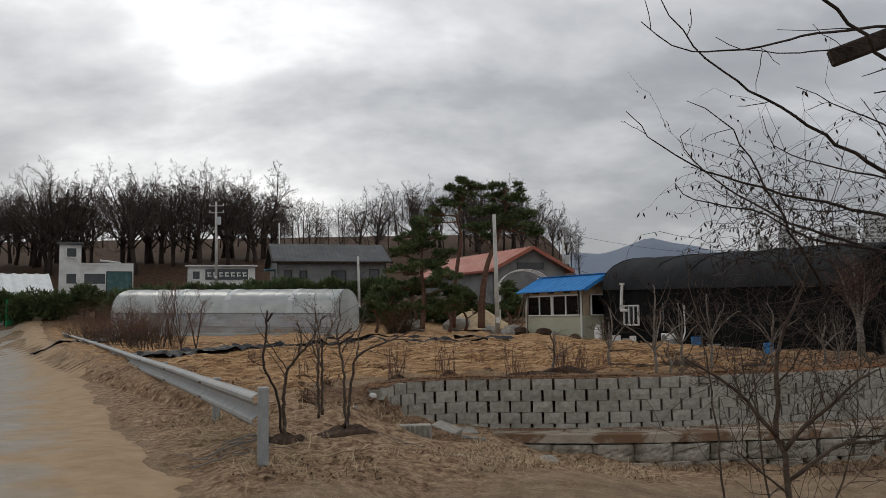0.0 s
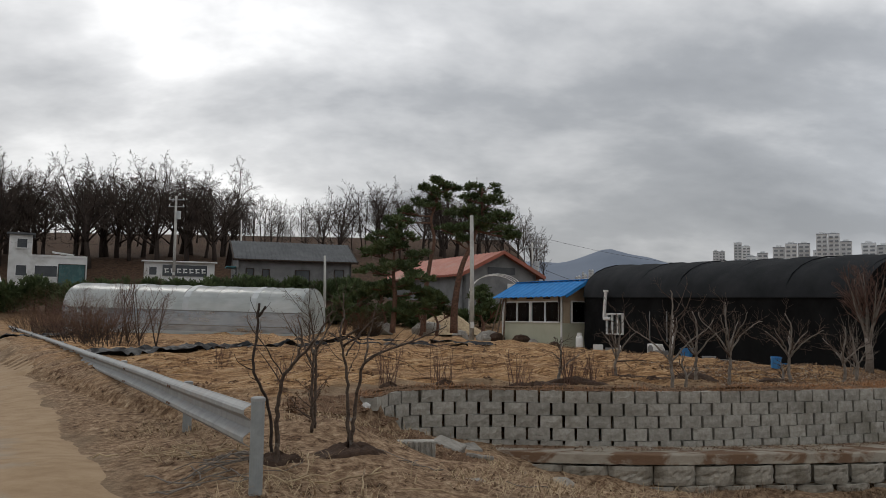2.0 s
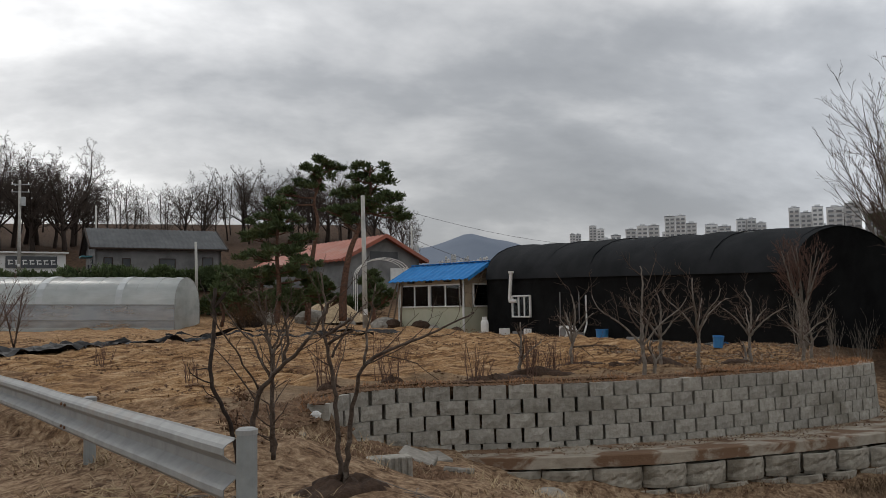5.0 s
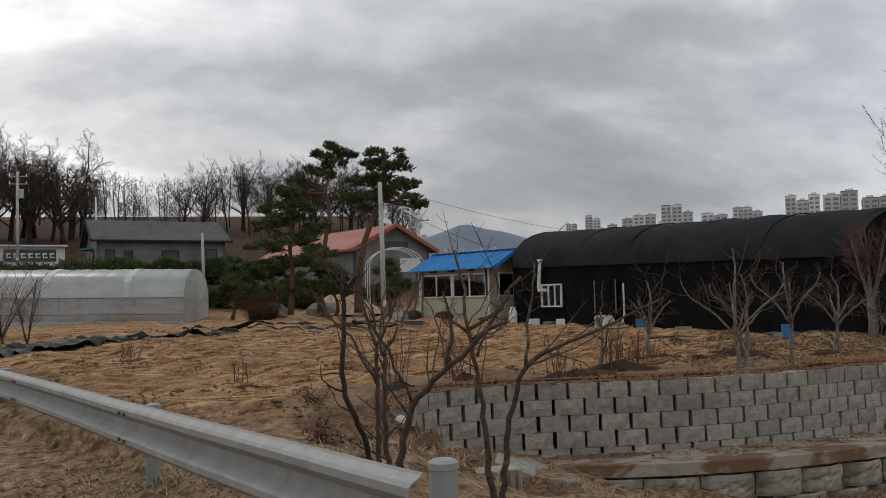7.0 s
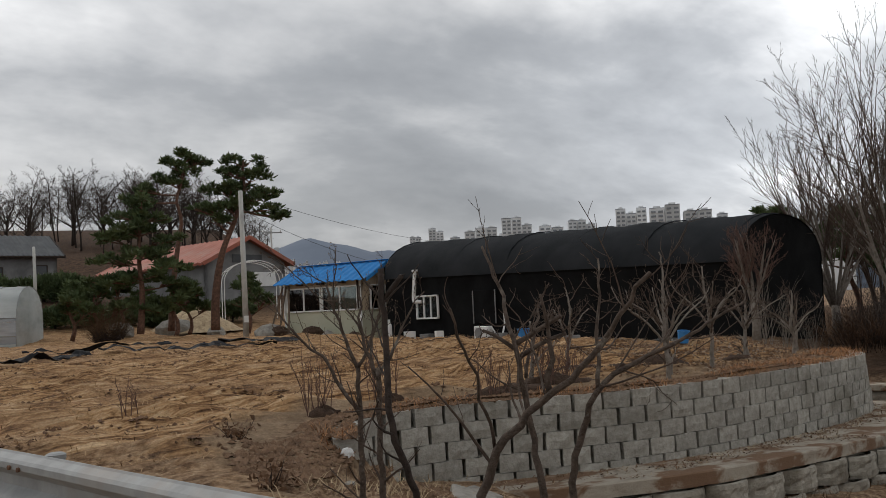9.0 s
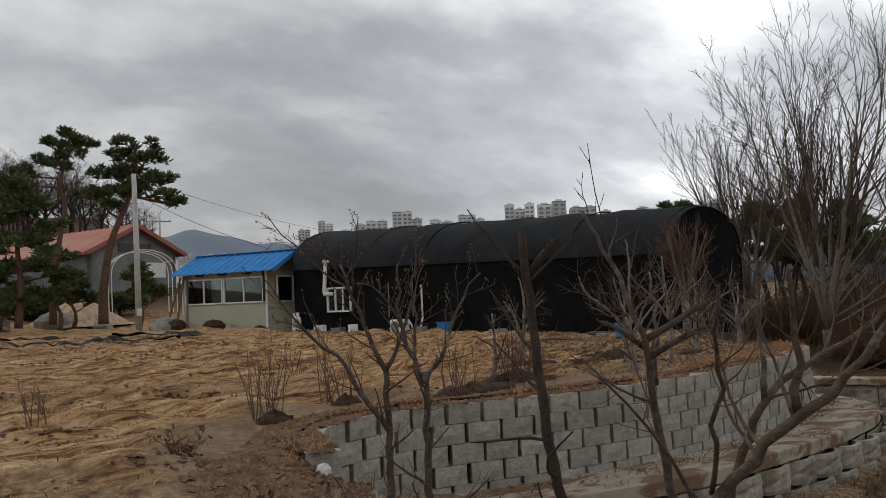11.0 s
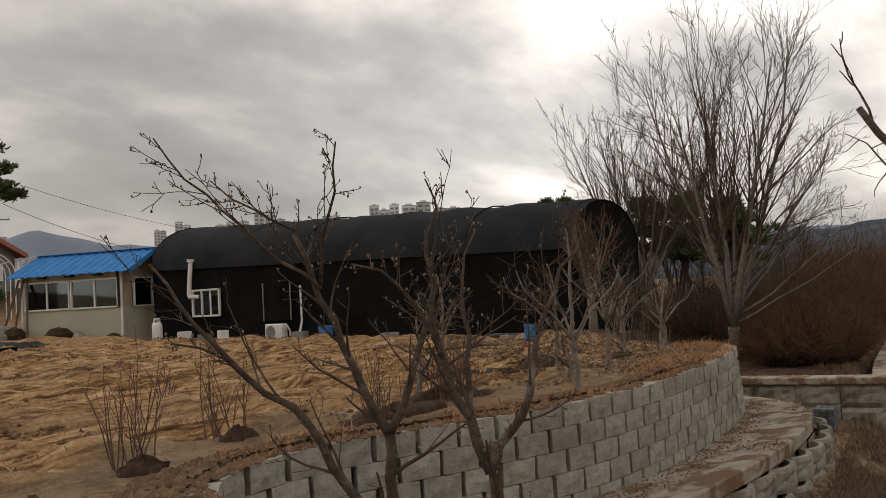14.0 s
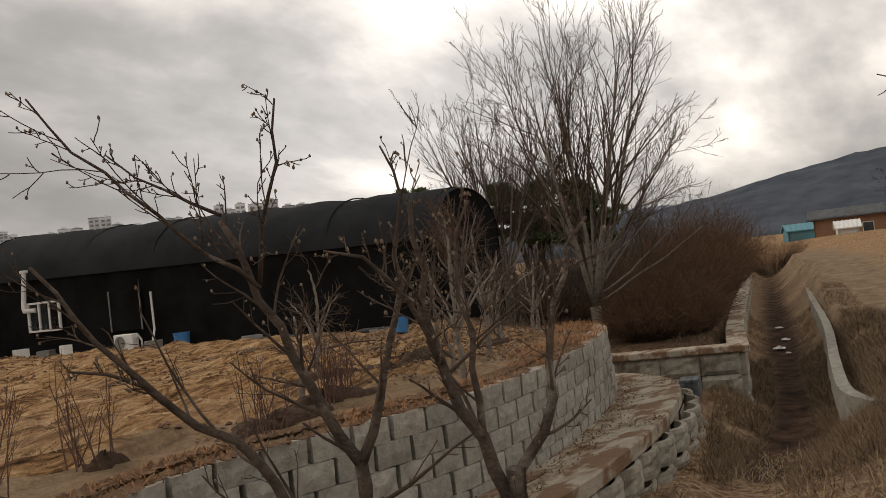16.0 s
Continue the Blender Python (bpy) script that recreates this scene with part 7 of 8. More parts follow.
def gable_house(name, label, a, b, depth, z, eave, ridge, wall, roof, over=0.45, ribs=30, cat="house", trim=None):
    """A house with its long eave wall from a to b and a gable roof along it."""
    m, L = wall_frame(a, b, z)
    t = thing(name, label, cat, m)
    I = Matrix.Translation
    part("wall", Shape().box(I((L / 2, 0.1, eave / 2 - 0.5)), (L, 0.2, eave + 1)), M[wall], t)
    part("wall", Shape().box(I((L / 2, depth - 0.1, eave / 2 - 0.5)), (L, 0.2, eave + 1)), M[wall], t)
    for x in (0.1, L - 0.1):
        g = Shape()
        o = [(0.0, -1.0), (depth, -1.0), (depth, eave), (depth / 2, ridge - 0.08), (0, eave)]
        g.add([(x - 0.1, y, zz) for y, zz in o] + [(x + 0.1, y, zz) for y, zz in o], [(0, 1, 2, 3, 4), (9, 8, 7, 6, 5)] + [(i, (i + 1) % 5, 5 + (i + 1) % 5, 5 + i) for i in range(5)])
        part("gable", g, M[wall], t)
    drop = over * (ridge - eave) / (depth / 2)
    for s in (0, 1):
        y0, y1 = (-over, depth / 2) if s == 0 else (depth + over, depth / 2)
        rows = []
        for e in (0, 1):
            row = []
            for i in range(ribs * 3 + 1):
                x = -over + (L + 2 * over) * i / (ribs * 3)
                row.append((x, y1 if e else y0, (ridge if e else eave - drop) + 0.06 * (i % 3 == 0) + 0.06))
            rows.append(row)
        g = Shape().sheet(rows)
        g.sheet([[(x, y, zz - 0.16) for x, y, zz in r] for r in rows[::-1]])
        g.sheet([rows[0], [(x, y, zz - 0.16) for x, y, zz in rows[0]]])
        part("roof", g, M[roof], t)
    ln = math.hypot(depth / 2 + over, ridge - eave + drop)
    for x in (-over, L + over):
        for s in (1, -1):
            ang = math.atan2(ridge - eave + drop, depth / 2 + over) * s
            mid = (depth / 2 - s * (depth / 2 + over) / 2, (ridge + eave - drop) / 2)
            part("bargeboard", Shape().box(I((x, mid[0], mid[1])) @ Matrix.Rotation(ang, 4, "X"), (0.1, ln, 0.24)), M[trim or roof], t)
    part("gutter", Shape().box(I((L / 2, -over - 0.05, eave - drop)), (L + 2 * over, 0.12, 0.14), 0.02), M[trim or roof], t)
    return t, L


# grey house
gh, L = gable_house("grey_house", "single-storey grey cement house with ribbed metal roof", (-13.9, 71.0), (-4.9, 73.6), 7.2, 3.6, 3.0, 4.6, "grey_block", "tin_roof", trim="bark_dark")
for x, w, h in ((0.9, 0.6, 0.75), (2.2, 0.55, 0.65), (5.2, 1.2, 1.25), (8.3, 0.8, 0.9)):
    far_window(gh, x, 1.75 if h < 1 else 1.45, w, h, frame="bark_dark")
door = part("door", Shape().box(Matrix.Translation((-0.03, 2.2, 1.1)), (0.08, 0.9, 2.0)), M["dark_glass"], gh, "dark house door in the gable")
part("door", Shape().box(Matrix.Translation((-0.03, 4.6, 1.1)), (0.08, 0.7, 1.4)), M["dark_glass"], gh)
part("canopy", Shape().box(Matrix.Translation((-0.45, 2.6, 2.3)), (0.8, 1.8, 0.12), 0.02), M["teal_shed"], gh, "blue canopy over the door")

# red-roofed house
rh, L = gable_house("red_roofed_house", "grey house with a faded red metal roof", (8.9, 61.0), (3.6, 72.2), 5.9, 3.2, 1.75, 3.2, "grey_block", "red_roof", ribs=24)
far_window(rh, 2.0, 1.1, 1.4, 0.9), far_window(rh, 6.0, 1.1, 1.6, 0.9)
part("gable_louvre", Shape().box(Matrix.Translation((-0.02, 2.9, 1.9)), (0.06, 2.2, 0.5)), M["tin_roof"], rh)
part("gable_window", Shape().box(Matrix.Translation((-0.02, 1.6, 0.6)), (0.08, 1.6, 0.9)), M["white"], rh)


def hoop_frame():
    t = thing("hoop_frame", "bare white steel hoop frame behind the hut", "frame", Matrix.Translation((4.9, 50.0, 1.7)))
    for k in range(3):
        pts = [(1.5 * math.cos(a), 0.9 * k, 1.6 + 1.05 * math.sin(a)) for a in np.linspace(0, math.pi, 13)]
        part("hoop", Shape().tube([(1.5, 0.9 * k, -0.4)] + pts + [(-1.5, 0.9 * k, -0.4)], 0.022, 6), M["white"], t)
    for a in (0.5, 1.57, 2.6):
        part("purlin", Shape().tube([(1.5 * math.cos(a), 0, 1.6 + 1.05 * math.sin(a)), (1.5 * math.cos(a), 1.8, 1.6 + 1.05 * math.sin(a))], 0.025, 5), M["white"], t)


hoop_frame()


def tower_house():
    m, L = wall_frame((-41.4, 91.0), (-34.4, 93.9), 4.6)
    t = thing("white_building", "white flat-roofed building with a square corner tower", "house", m)
    I = Matrix.Translation
    part("wall", Shape().box(I((L / 2, 2.5, 1.35)), (L, 5.0, 3.9)), M["white_wall"], t)
    part("tower", Shape().box(I((1.1, 1.4, 2.6)), (2.15, 2.7, 5.8)), M["white_wall"], t)
    part("tower_roof", Shape().box(I((1.1, 1.3, 5.6)), (2.7, 3.2, 0.22), 0.03), M["tin_roof"], t)
    part("parapet", Shape().box(I((L / 2 + 1.1, 0.1, 3.35)), (L - 2.2, 0.3, 0.25)), M["white_wall"], t)
    part("roof_sheet", Shape().box(I((5.2, 1.4, 3.75)) @ Matrix.Rotation(0.12, 4, "Y"), (2.2, 1.6, 0.1)), M["white"], t)
    far_window(t, 1.25, 4.6, 1.0, 1.0), far_window(t, 1.25, 1.75, 1.05, 1.15), far_window(t, 3.6, 1.75, 2.2, 1.2)
    far_window(t, 6.1, 1.4, 2.6, 2.3, "teal_glass", "bark_dark")


tower_house()


def sign_shed():
    m, L = wall_frame((-27.5, 91.0), (-20.6, 92.8), 5.3)
    t = thing("sign_shed", "long white prefab shed with a dark banner", "shed", m)
    I = Matrix.Translation
    part("wall", Shape().box(I((L / 2, 1.5, 0.9)), (L, 3, 2.6)), M["white_wall"], t)
    part("roof", Shape().box(I((L / 2, 1.4, 2.32)) @ Matrix.Rotation(0.06, 4, "X"), (L + 0.5, 3.6, 0.16), 0.02), M["white"], t)
    ban = part("banner", Shape().box(I((4.1, -0.06, 1.3)), (4.5, 0.05, 1.15)), M["dark_glass"], t, "dark banner with unreadable pale lettering")
    for i in range(7):
        w = 0.42
        x = 2.25 + i * 0.62
        part("letter_bar", Shape().box(I((x, -0.1, 1.45)), (w, 0.03, 0.12)), M["white"], ban)
        part("letter_bar", Shape().box(I((x - 0.1, -0.1, 1.22)), (0.1, 0.03, 0.4)), M["white"], ban)
        part("letter_bar", Shape().box(I((x + 0.12, -0.1, 1.12)), (0.26, 0.03, 0.1)), M["white"], ban)
    far_window(t, 0.9, 1.2, 0.8, 0.9)


sign_shed()
bn, L = gable_house("white_barn", "low white barn with a pale metal roof beyond the lane", (-40.0, 57.0), (-29.6, 63.2), 8.0, 1.2, 2.6, 4.2, "white_wall", "grey_pale", ribs=16)
part("awning", Shape().box(Matrix.Translation((9.0, -1.4, 2.0)) @ Matrix.Rotation(0.1, 4, "X"), (6.0, 2.6, 0.12), 0.02), M["white"], bn)
# solid dark panel stands in for the shade inside the barn's opening
part("opening_shade_panel", Shape().box(Matrix.Translation((9.6, -0.05, 0.4)), (4.5, 0.1, 1.6)), M["dark_glass"], bn)


def green_fence():
    t = thing("green_fence", "green corrugated sheet fence beside the far lane", "fence", Matrix.Translation((-27.4, 53.0, ground_z(-27.4, 53.0))))
    a, b = Vector((0, 0, 0)), Vector((1.2, 3.4, 0))
    for k in range(6):
        p, q = a.lerp(b, k / 6), a.lerp(b, (k + 1) / 6)
        rows = [[(p.lerp(q, u).x + 0.03 * (i % 2), p.lerp(q, u).y, z) for i, u in enumerate(np.linspace(0, 1, 9))] for z in (-0.1, 1.7)]
        g = Shape().sheet(rows)
        g.sheet([[(x + 0.02, y, z) for x, y, z in r] for r in rows[::-1]])
        part("sheet", g, M["green"], t)
        part("fence_post", Shape().tube([(p.x + 0.06, p.y, -0.2), (p.x + 0.06, p.y, 1.75)], 0.04, 6), M["green"], t)
    for k in range(5):
        p = Vector((-0.7, -0.4 * k + 0.6, 0))
        part("sheet", Shape().box(Matrix.Translation((p.x - 0.6, p.y + 1.5, 0.8)), (0.5, 0.05, 1.6), 0.01), M["green"], t)


green_fence()
for i, (x, y, sx) in enumerate(((-1.6, 47.8, 1.5), (0.9, 49.0, 1.8), (2.6, 47.5, 1.2))):
    boulder(x, y, sx * 0.55, 0.6, 40 + i, M["rock"], "large pale garden stone among the pines")


def soil_heap(x, y, r, h, mat, label):
    rows = []
    rng = random.Random(3)
    for i in range(8):
        u = i / 7
        rows.append([(x + r * u * math.cos(a) * rng.uniform(0.92, 1.08), y + r * u * math.sin(a), ground_z(x, y) - 0.1 + h * (1 - u) * rng.uniform(0.92, 1.05)) for a in np.linspace(0, 2 * math.pi, 18, endpoint=False)])
    tagged(part("soil_heap", Shape().sheet(rows, True), M[mat], smooth=True), label, "soil heap")


soil_heap(2.0, 50.5, 2.4, 1.5, "straw", "tan heap of earth behind the pines")


# far right
ts, L = gable_house("teal_shed", "teal steel shed far along the ditch", (106.0, 45.4), (108.5, 39.8), 6.0, -0.3, 1.9, 2.7, "teal_shed", "teal_shed", 0.2, 10, "shed")
os_, L = gable_house("brown_house", "low brown farm building with a grey roof", (88.3, 37.0), (90.2, 29.5), 6.0, 0.0, 2.6, 3.4, "wood_orange", "tin_roof", 0.5, 10)
far_window(os_, 2.5, 1.2, 1.0, 1.0), far_window(os_, 5.0, 1.2, 1.0, 1.0)
ws, L = gable_house("white_shed", "small white farm shed beyond the field", (84.0, 33.6), (84.6, 31.8), 2.5, -0.2, 1.6, 2.2, "white_wall", "white", 0.2, 6, "shed")

PANES = {}


def apartment(x, y, top, w, d, floors, seed, yaw=0.0):
    """A slab of flats: stepped top, window bands and balconies cut into the face."""
    t = thing("apartment_block", "distant white high-rise block of flats", "apartment building", Matrix.Translation((x, y, 0)) @ Matrix.Rotation(yaw, 4, "Z"), "apartment blocks")
    rng = random.Random(seed)
    fh = 2.9
    I = Matrix.Translation
    bays = max(2, int(w / 7))
    bw = w / bays
    for b in range(bays):
        h = top - rng.choice((0, 0, fh, 2 * fh, 3.5)) * (0.6 if b % 2 else 1)
        cx = -w / 2 + (b + 0.5) * bw
        part("wall", Shape().box(I((cx, rng.uniform(-1.5, 1.5), h / 2)), (bw * 0.96, d, h)), M["tower"], t)
        face = -d / 2 - 1.4
        key = round(bw, 1)
        if key not in PANES:
            PANES[key] = Shape().box(Matrix.Identity(4), (bw * 0.30, 0.5, 1.35)).mesh("window", M["tower_dark"])
        for f in range(floors):
            for dx in (-0.23, 0.23):
                part("window", PANES[key], None, t, m=I((cx + bw * dx, face, h - 2.4 - f * fh)))
        part("roof_box", Shape().box(I((cx, 0, h + 0.9)), (bw * 0.45, d * 0.5, 1.9)), M["tower"], t)
        part("roof_edge", Shape().box(I((cx, -d / 2, h + 0.2)), (bw * 0.97, 0.8, 0.5)), M["tower_dark"], t)


for i, (x, y, top, w, yaw) in enumerate(((278, 590, 63, 25, 0.45), (303, 578, 66, 23, 0.48), (351, 608, 63, 20, 0.5), (372, 595, 66, 22, 0.5), (347, 492, 62.5, 21, 0.6), (353, 463, 63, 20, 0.62), (371, 452, 60, 18, 0.62),
                                          (323, 845, 79, 12, 0.36), (343, 835, 84, 16, 0.38), (405, 540, 62, 24, 0.6), (428, 505, 60, 24, 0.7), (400, 420, 55, 22, 0.75), (425, 395, 55, 26, 0.8), (300, 700, 62, 18, 0.4), (455, 470, 60, 26, 0.7), (330, 640, 60, 20, 0.45))):
    apartment(x, y, top, w, 11, 8, i, -yaw)
for i in range(11):
    u = i / 10
    apartment(310 + 110 * u, 1470 - 26 * u, 86 + 12 * ((i * 7) % 5) / 5 - 6 * u, 9, 12, 4, 30 + i, -0.22)


def hill(name, label, cx, cy, length, az, prof, mat, depth=600):
    """A long ridge whose crest follows the heights in prof."""
    d = Vector((math.cos(az), math.sin(az)))
    n = Vector((-d.y, d.x))
    rows = []
    m = 90
    for j, (off, f) in enumerate(((-depth, 0.0), (-depth * 0.55, 0.5), (-depth * 0.2, 0.86), (0, 1.0), (depth * 0.4, 0.5))):
        row = []
        for i in range(m + 1):
            u = i / m
            hgt = np.interp(u, [p[0] for p in prof], [p[1] for p in prof]) + 5 * float(wavy(i * 1.0, cx, 3.3, 7)) + 3 * float(wavy(i * 1.0, cy, 1.2, 8))
            p = Vector((cx, cy)) + d * (u - 0.5) * length + n * off
            row.append((p.x, p.y, hgt * f + (6 * float(wavy(i, j * 3, 1.7, 5)) if 0 < j < 4 else 0)))
        rows.append(row)
    tagged(part(name, Shape().sheet(rows), mat, smooth=True), label, "hill", kind="structure")


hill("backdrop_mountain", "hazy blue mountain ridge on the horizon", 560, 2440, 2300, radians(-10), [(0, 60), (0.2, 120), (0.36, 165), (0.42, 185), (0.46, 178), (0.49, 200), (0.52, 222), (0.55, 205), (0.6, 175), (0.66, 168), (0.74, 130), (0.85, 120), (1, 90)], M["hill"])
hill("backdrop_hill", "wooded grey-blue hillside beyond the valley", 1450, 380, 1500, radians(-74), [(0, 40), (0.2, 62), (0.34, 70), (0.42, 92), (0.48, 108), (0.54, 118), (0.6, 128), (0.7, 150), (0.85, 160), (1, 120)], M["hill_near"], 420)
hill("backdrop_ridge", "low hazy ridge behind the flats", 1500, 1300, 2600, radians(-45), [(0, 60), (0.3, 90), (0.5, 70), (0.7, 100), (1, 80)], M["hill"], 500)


# ---- dry grass, straw and leaf litter ----
def scatter(n, seed, box, keep):
    rng = np.random.RandomState(seed)
    x = rng.uniform(box[0], box[1], n)
    y = rng.uniform(box[2], box[3], n)
    k = keep(x, y, rng)
    x, y = x[k], y[k]
    return x, y, height(x, y), rng


def blades(name, label, mat, x, y, z, rng, length, lean, width):
    """Many thin bent blades in one mesh."""
    n = len(x)
    a = rng.uniform(0, 2 * math.pi, n)
    ln = rng.uniform(*length, n)
    le = rng.uniform(*lean, n)
    dx, dy, dz = np.cos(a) * np.sin(le), np.sin(a) * np.sin(le), np.cos(le)
    wx, wy = -np.sin(a) * width, np.cos(a) * width
    p = np.stack([x, y, z - 0.01], 1)
    d = np.stack([dx, dy, dz], 1) * ln[:, None]
    w = np.stack([wx, wy, np.zeros(n)], 1)
    mid = p + d * 0.55 + np.array([0, 0, 1]) * (ln * 0.12)[:, None]
    v = np.stack([p - w, p + w, mid + w * 0.7, mid - w * 0.7, p + d], 1).reshape(-1, 3)
    i = np.arange(n)[:, None] * 5
    f = [tuple(r) for r in (i + np.array([0, 1, 2, 3])).tolist()] + [tuple(r) for r in (i + np.array([3, 2, 4])).tolist()]
    me = bpy.data.meshes.new(name)
    me.from_pydata(v.tolist(), [], f)
    me.materials.append(mat)
    tagged(new(name, me), label, "grass", kind="stuff")


def on_top(found):
    """Lifts what lies over the wall's blocks on to their tops."""
    x, y, z, rng = found
    dw, _ = seg_dist(x, y, WALL_LINE[::3])
    top = 0.502 - 0.04 * smooth(3.0, 10.0, x)
    return x, y, np.where((dw < 0.28) & inside(x, y, FIELD), np.maximum(z, top), z), rng


def on_field(x, y, rng):
    dw, _ = seg_dist(x, y, WALL_LINE[::3])
    dr, _ = seg_dist(x, y, FIELD_REST)
    return inside(x, y, FIELD) & (dw > np.where(x < 4, 1.35, 0.8)) & (dr > 0.5) & (rng.rand(len(x)) < 1.15 - y / 45)


def on_verge(x, y, rng):
    rail = (x + 1.80) * 0.893 + (y - 8.38) * 0.45
    dt, _ = seg_dist(x, y, TRACK)
    dl, _ = seg_dist(x, y, LEDGE)
    return ~inside(x, y, FIELD) & (rail > -0.35) & (dt > 1.9) & ~inside(x, y, LEDGE + WALL[::-1]) & (y < 0.45 * x + 15) & (dl > 0.25) & (wavy(x, y, 0.8, 51) + 0.5 * wavy(x, y, 0.3, 52) > -0.12)


def on_crest(x, y, rng):
    dw, _ = seg_dist(x, y, WALL_LINE[::3])
    return inside(x, y, FIELD) & (dw > 0.02) & (dw < np.where(x < 5, 0.38, 0.8)) & (wavy(x, y, 0.5, 53) > -0.15)


def in_ditch(x, y, rng):
    dd, al = seg_dist(x, y, DITCH)
    return (dd > 0.45 + 0.5 * np.maximum(wavy(x, y, 0.6, 71), 0)) & (dd < 2.0) & ~inside(x, y, FIELD) & ~inside(x, y, LEDGE + WALL[::-1]) & (wavy(x, y, 0.8, 54) > -0.2)


blades("field_straw", "matted pale straw over the furrowed field", M["field_straw"], *scatter(100000, 1, (-9, 12, 13, 34), on_field), (0.06, 0.16), (1.1, 1.5), 0.004)
blades("dry_grass", "flattened dry grass and weed stalks on the verge", M["straw"], *scatter(52000, 2, (-8, 9, 7.6, 22), on_verge), (0.06, 0.24), (0.8, 1.5), 0.0042)
blades("leaf_litter", "dark dead leaves and stalks on the verge", M["litter"], *scatter(60000, 3, (-8, 9, 7.6, 22), on_verge), (0.03, 0.10), (1.1, 1.55), 0.010)
blades("crest_grass", "rusty dry grass hanging over the wall's top", M["straw_red"], *on_top(scatter(90000, 4, (-2, 10, 12.5, 19), on_crest)), (0.05, 0.17), (0.8, 1.75), 0.0035)
blades("ditch_grass", "tall withered grass along the ditch", M["ditch_straw"], *scatter(70000, 5, (3, 26, 11.5, 24), in_ditch), (0.08, 0.30), (0.8, 1.5), 0.0035)
blades("ditch_stalks", "dark withered stalks along the ditch", M["litter"], *scatter(50000, 6, (3, 26, 11.5, 24), in_ditch), (0.08, 0.28), (0.8, 1.5), 0.004)


def ditch_bank(x, y, rng):
    dd, al = seg_dist(x, y, DITCH)
    return (dd > 0.3) & (dd < 2.6) & ~inside(x, y, FIELD) & ~inside(x, y, LEDGE + WALL[::-1]) & (y < 0.37 * x + 12.0) & (wavy(x, y, 0.5, 84) > -0.25)


blades("bank_grass", "matted dry grass on the ditch banks", M["ditch_straw"], *scatter(120000, 25, (6, 18, 12.2, 17.5), ditch_bank), (0.08, 0.30), (0.6, 1.5), 0.003)


def on_ledge(x, y, rng):
    ins = inside(x, y, LEDGE + [p for p in WALL if p[0] > 0.3][::-1])
    dw, _ = seg_dist(x, y, WALL_LINE[::3])
    return ins & ((dw < 0.2 + 0.25 * rng.rand(len(x))) | (wavy(x * 0.6, y * 1.6, 0.45, 58) > 0.16))


def ledge_litter():
    x, y, z, rng = scatter(26000, 8, (0, 10.2, 13.8, 18.2), on_ledge)
    z = -0.36 - 0.12 * smooth(2.5, 9.5, x) + 0.025
    half = rng.rand(len(x)) < 0.6
    blades("ledge_litter", "dead leaves and grass drifted on the ledge", M["litter"], x[half], y[half], z[half], rng, (0.03, 0.09), (1.1, 1.56), 0.008)
    blades("ledge_straw", "dry straw strewn on the ledge", M["straw"], x[~half], y[~half], z[~half], rng, (0.04, 0.13), (1.2, 1.56), 0.003)


ledge_litter()


def clods(name, label, mat, x, y, z, rng, size):
    """Small lumps of earth in one mesh."""
    n = len(x)
    r = rng.uniform(*size, n)[:, None, None]
    unit = np.array([(1, 0, 0), (-1, 0, 0), (0, 1, 0), (0, -1, 0), (0, 0, 1), (0, 0, -0.6)], float)
    v = unit[None] * r * rng.uniform(0.6, 1.3, (n, 6, 1)) + rng.normal(0, 0.15, (n, 6, 3)) * r
    v[:, :, 2] *= 0.7
    v = v + np.stack([x, y, z], 1)[:, None]
    tri = np.array([(0, 2, 4), (2, 1, 4), (1, 3, 4), (3, 0, 4), (2, 0, 5), (1, 2, 5), (3, 1, 5), (0, 3, 5)])
    f = (np.arange(n)[:, None, None] * 6 + tri[None]).reshape(-1, 3)
    me = bpy.data.meshes.new(name)
    me.from_pydata(v.reshape(-1, 3).tolist(), [], f.tolist())
    me.materials.append(mat)
    tagged(new(name, me), label, "soil", kind="stuff")


def on_bank(x, y, rng):
    dw, _ = seg_dist(x, y, WALL_LINE[::3])
    ins = inside(x, y, FIELD)
    end = np.hypot((x + 1.2) / 0.9, (y - 13.1) / 1.1) < 1 + 0.5 * wavy(x, y, 0.4, 61)
    crest = ins & (dw > 0.05 + 0.3 * np.maximum(wavy(x, y, 0.35, 66), -0.1)) & (dw < 0.5 + 0.3 * wavy(x, y, 0.5, 62)) & (x < 7)
    foot = ~ins & (np.hypot((x + 0.3) / 0.8, (y - 12.9) / 0.6) < 1)
    return end | crest | foot


def on_rows(x, y, rng):
    dw, _ = seg_dist(x, y, WALL_LINE[::3])
    return inside(x, y, FIELD) & (dw > 1.0) & (wavy(x * 0.4, y, 0.5, 63) + 0.5 * wavy(x, y, 0.2, 64) > 0.22)


def on_lane(x, y, rng):
    dt, _ = seg_dist(x, y, TRACK)
    return ~inside(x, y, FIELD) & (dt < 2.6) & (wavy(x, y, 0.9, 65) > 0.05)


clods("bank_clods", "crumbled brown earth along the wall's top and end", M["crumb"], *on_top(scatter(60000, 9, (-2.6, 7.5, 11.8, 17.5), on_bank)), (0.012, 0.04))


def on_yard(x, y, rng):
    dw, _ = seg_dist(x, y, WALL_LINE[::3])
    return inside(x, y, FIELD) & (dw > 0.5) & (y < 22.2) & (x > 5.0 + 0.5 * wavy(x, y, 0.8, 81)) & (wavy(x, y, 0.5, 82) > -0.2)


clods("yard_rubble", "pale crumbs of earth and stone before the shelter", M["pebble"], *scatter(9000, 15, (4.5, 11.5, 15.8, 22), on_yard), (0.008, 0.03))
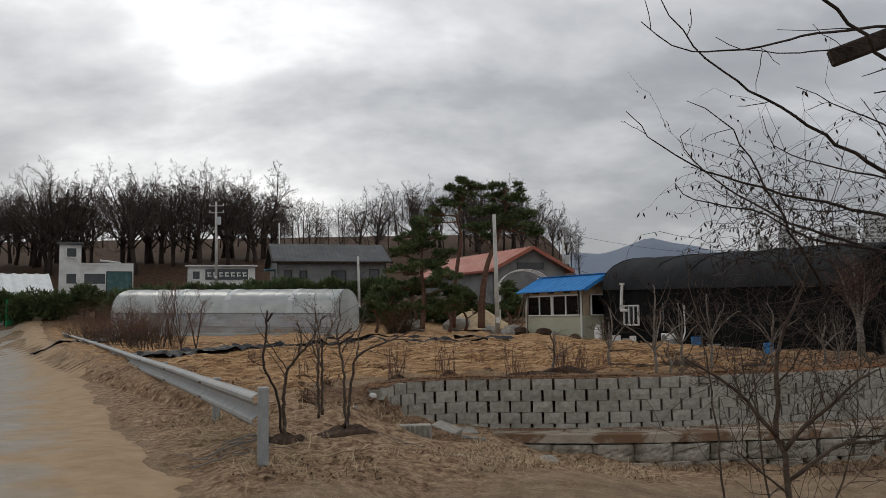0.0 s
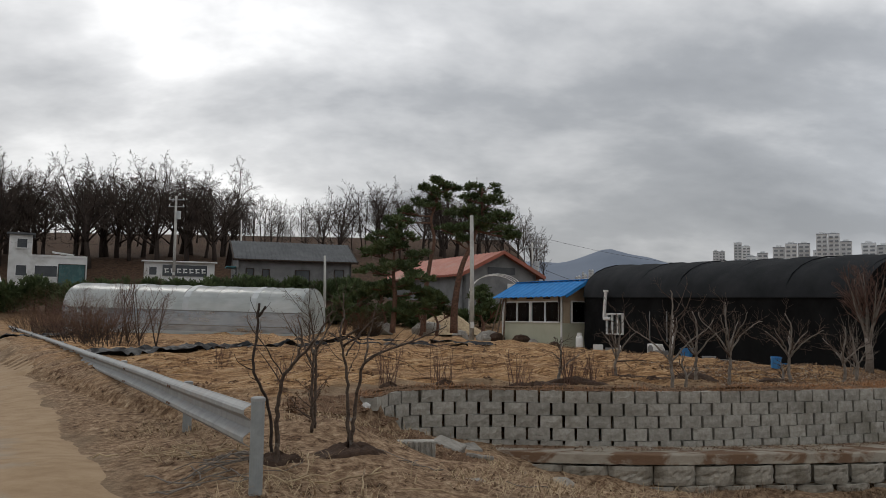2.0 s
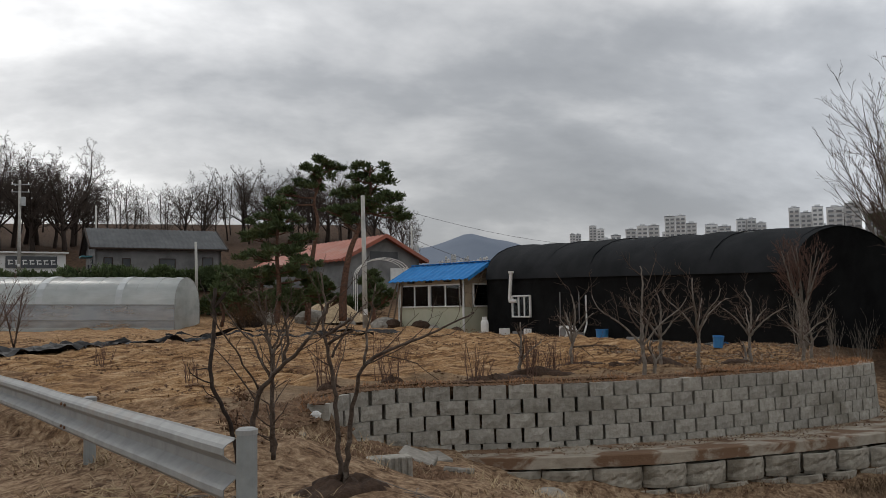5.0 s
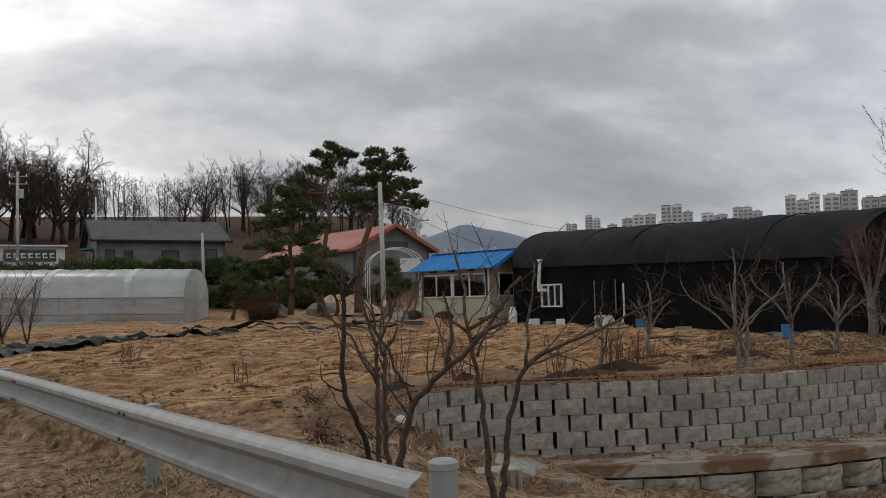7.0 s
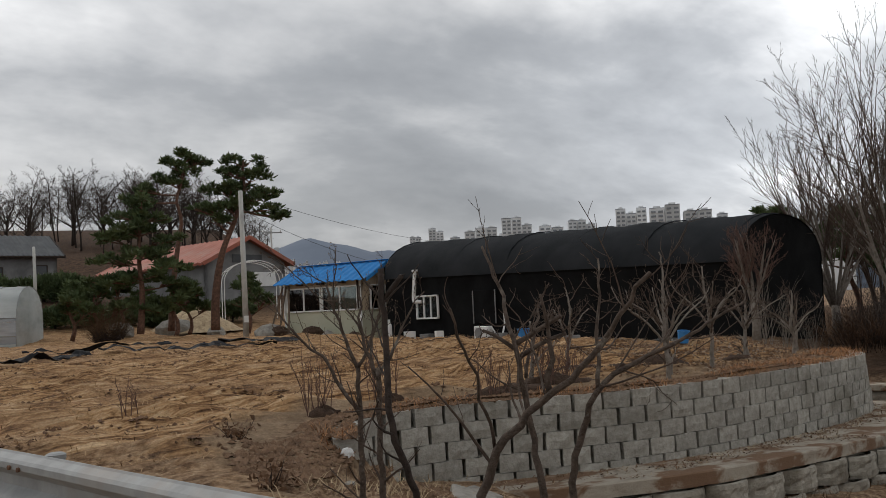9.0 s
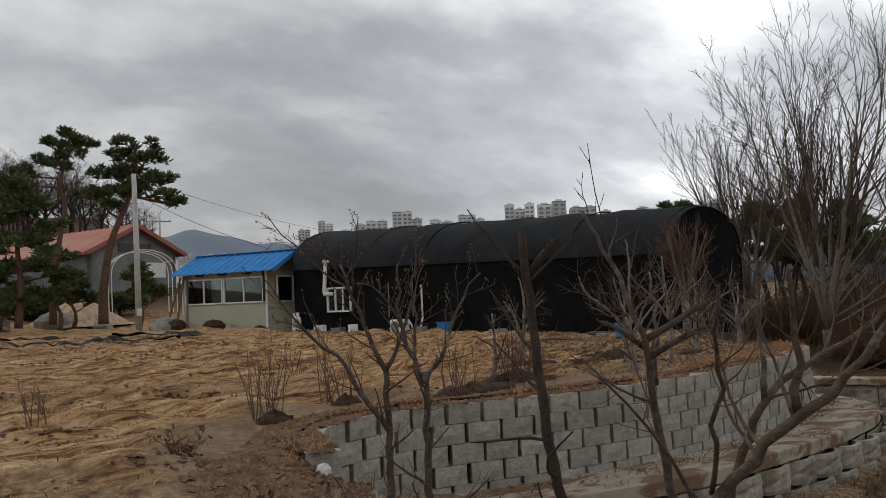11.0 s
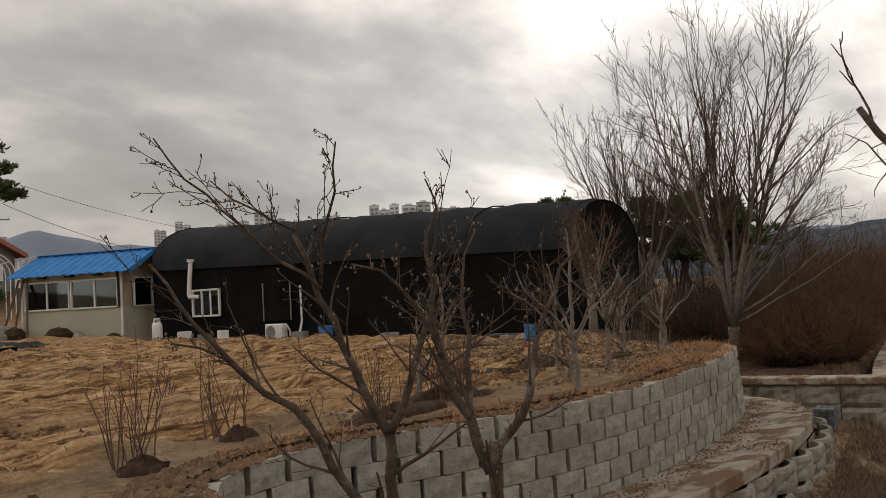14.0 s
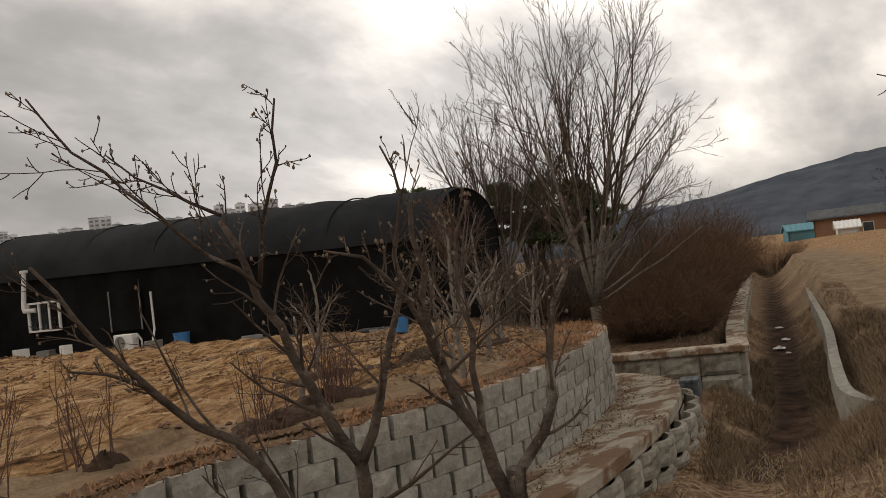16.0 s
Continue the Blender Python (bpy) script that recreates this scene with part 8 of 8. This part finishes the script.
clods("yard_clods", "dark clods of dug earth before the shelter", M["crumb"], *scatter(12000, 16, (4.5, 11.5, 15.8, 22), on_yard), (0.01, 0.035))
blades("yard_litter", "dead stalks and leaves strewn before the shelter", M["litter"], *scatter(16000, 17, (4.5, 11.5, 15.8, 22), on_yard), (0.04, 0.14), (1.0, 1.55), 0.006)
clods("field_clods", "dark clods and matted roots in the furrows", M["litter"], *scatter(50000, 10, (-9, 9, 13.5, 32), on_rows), (0.012, 0.035))
clods("lane_gravel", "loose pebbles and crumbs on the dirt track", M["pebble"], *scatter(9000, 11, (-4, 12, 3, 14), on_lane), (0.005, 0.018))


def branches_litter():
    """Cut branches lying by the guardrail."""
    rng = random.Random(13)
    for i, (x, y, n) in enumerate(((-2.4, 9.5, 16), (-2.9, 10.2, 14), (-2.2, 8.9, 10), (-1.3, 8.9, 8), (-0.4, 9.9, 6))):
        g = Shape()
        for _ in range(n):
            a = rng.uniform(0, math.pi)
            px, py = x + rng.gauss(0, 0.3), y + rng.gauss(0, 0.2)
            pts = bent((px, py, ground_z(px, py) + 0.03), (math.cos(a), math.sin(a), 0.05), rng.uniform(0.3, 0.8), 4, rng, 0.12, -0.01)
            pts = [Vector((p.x, p.y, ground_z(p.x, p.y) + 0.02 + 0.05 * rng.random())) for p in pts]
            g.tube(pts, rng.uniform(0.004, 0.009), 5)
        tagged(part("cut_branches", g, M["straw"] if i % 2 else M["bark_grey"]), "heap of cut dry branches lying on the verge", "branches", "cut branches", "stuff")


branches_litter()


def ditch_edge():
    """The cast edge of the track along the ditch."""
    line = spline([(8.6, 12.98), (9.44, 13.56), (12.25, 14.48), (18.07, 16.27), (28.0, 19.6), (41.8, 24.1)], 0.5)
    rng = random.Random(19)
    rows = []
    for i in range(len(line)):
        a = frame_at(line, i)
        n = Vector((-math.sin(a), math.cos(a), 0))
        c = Vector((line[i][0], line[i][1], -0.62 + rng.uniform(-0.06, 0.02)))
        rows.append([c - n * 0.10 - Vector((0, 0, 0.4)), c - n * 0.09, c + n * 0.08, c + n * (0.09 + rng.uniform(0, 0.04)) - Vector((0, 0, 0.4))])
    g = Shape().sheet(rows)
    g.add(rows[0], [(0, 1, 2, 3)]), g.add(rows[-1], [(3, 2, 1, 0)])
    tagged(part("ditch_kerb", g, M["rock"]), "worn low concrete edge between the dirt track and the ditch", "kerb", kind="structure")


ditch_edge()


def plastic_scrap(x, y, r, seed):
    rng = random.Random(seed)
    rows = [[(x + r * u * math.cos(a) * rng.uniform(0.6, 1.2), y + r * u * math.sin(a) * rng.uniform(0.6, 1.2), ground_z(x, y) + 0.05 + r * rng.uniform(-0.2, 0.5) * (1.2 - u)) for a in np.linspace(0, 2 * math.pi, 9, endpoint=False)] for u in (0.05, 0.5, 1.0)]
    tagged(part("plastic_scrap", Shape().sheet(rows, True), M["white"]), "crumpled white plastic lying in the ditch", "litter", "ditch litter")


for i, (x, y, r) in enumerate(((19.7, 17.95, 0.2), (21.6, 18.45, 0.13), (18.9, 17.5, 0.09), (24.6, 19.6, 0.14))):
    plastic_scrap(x, y, r, 800 + i)


# ---- the walls' single pieces ----
build_block_wall()
build_planters()
build_stone_wall()
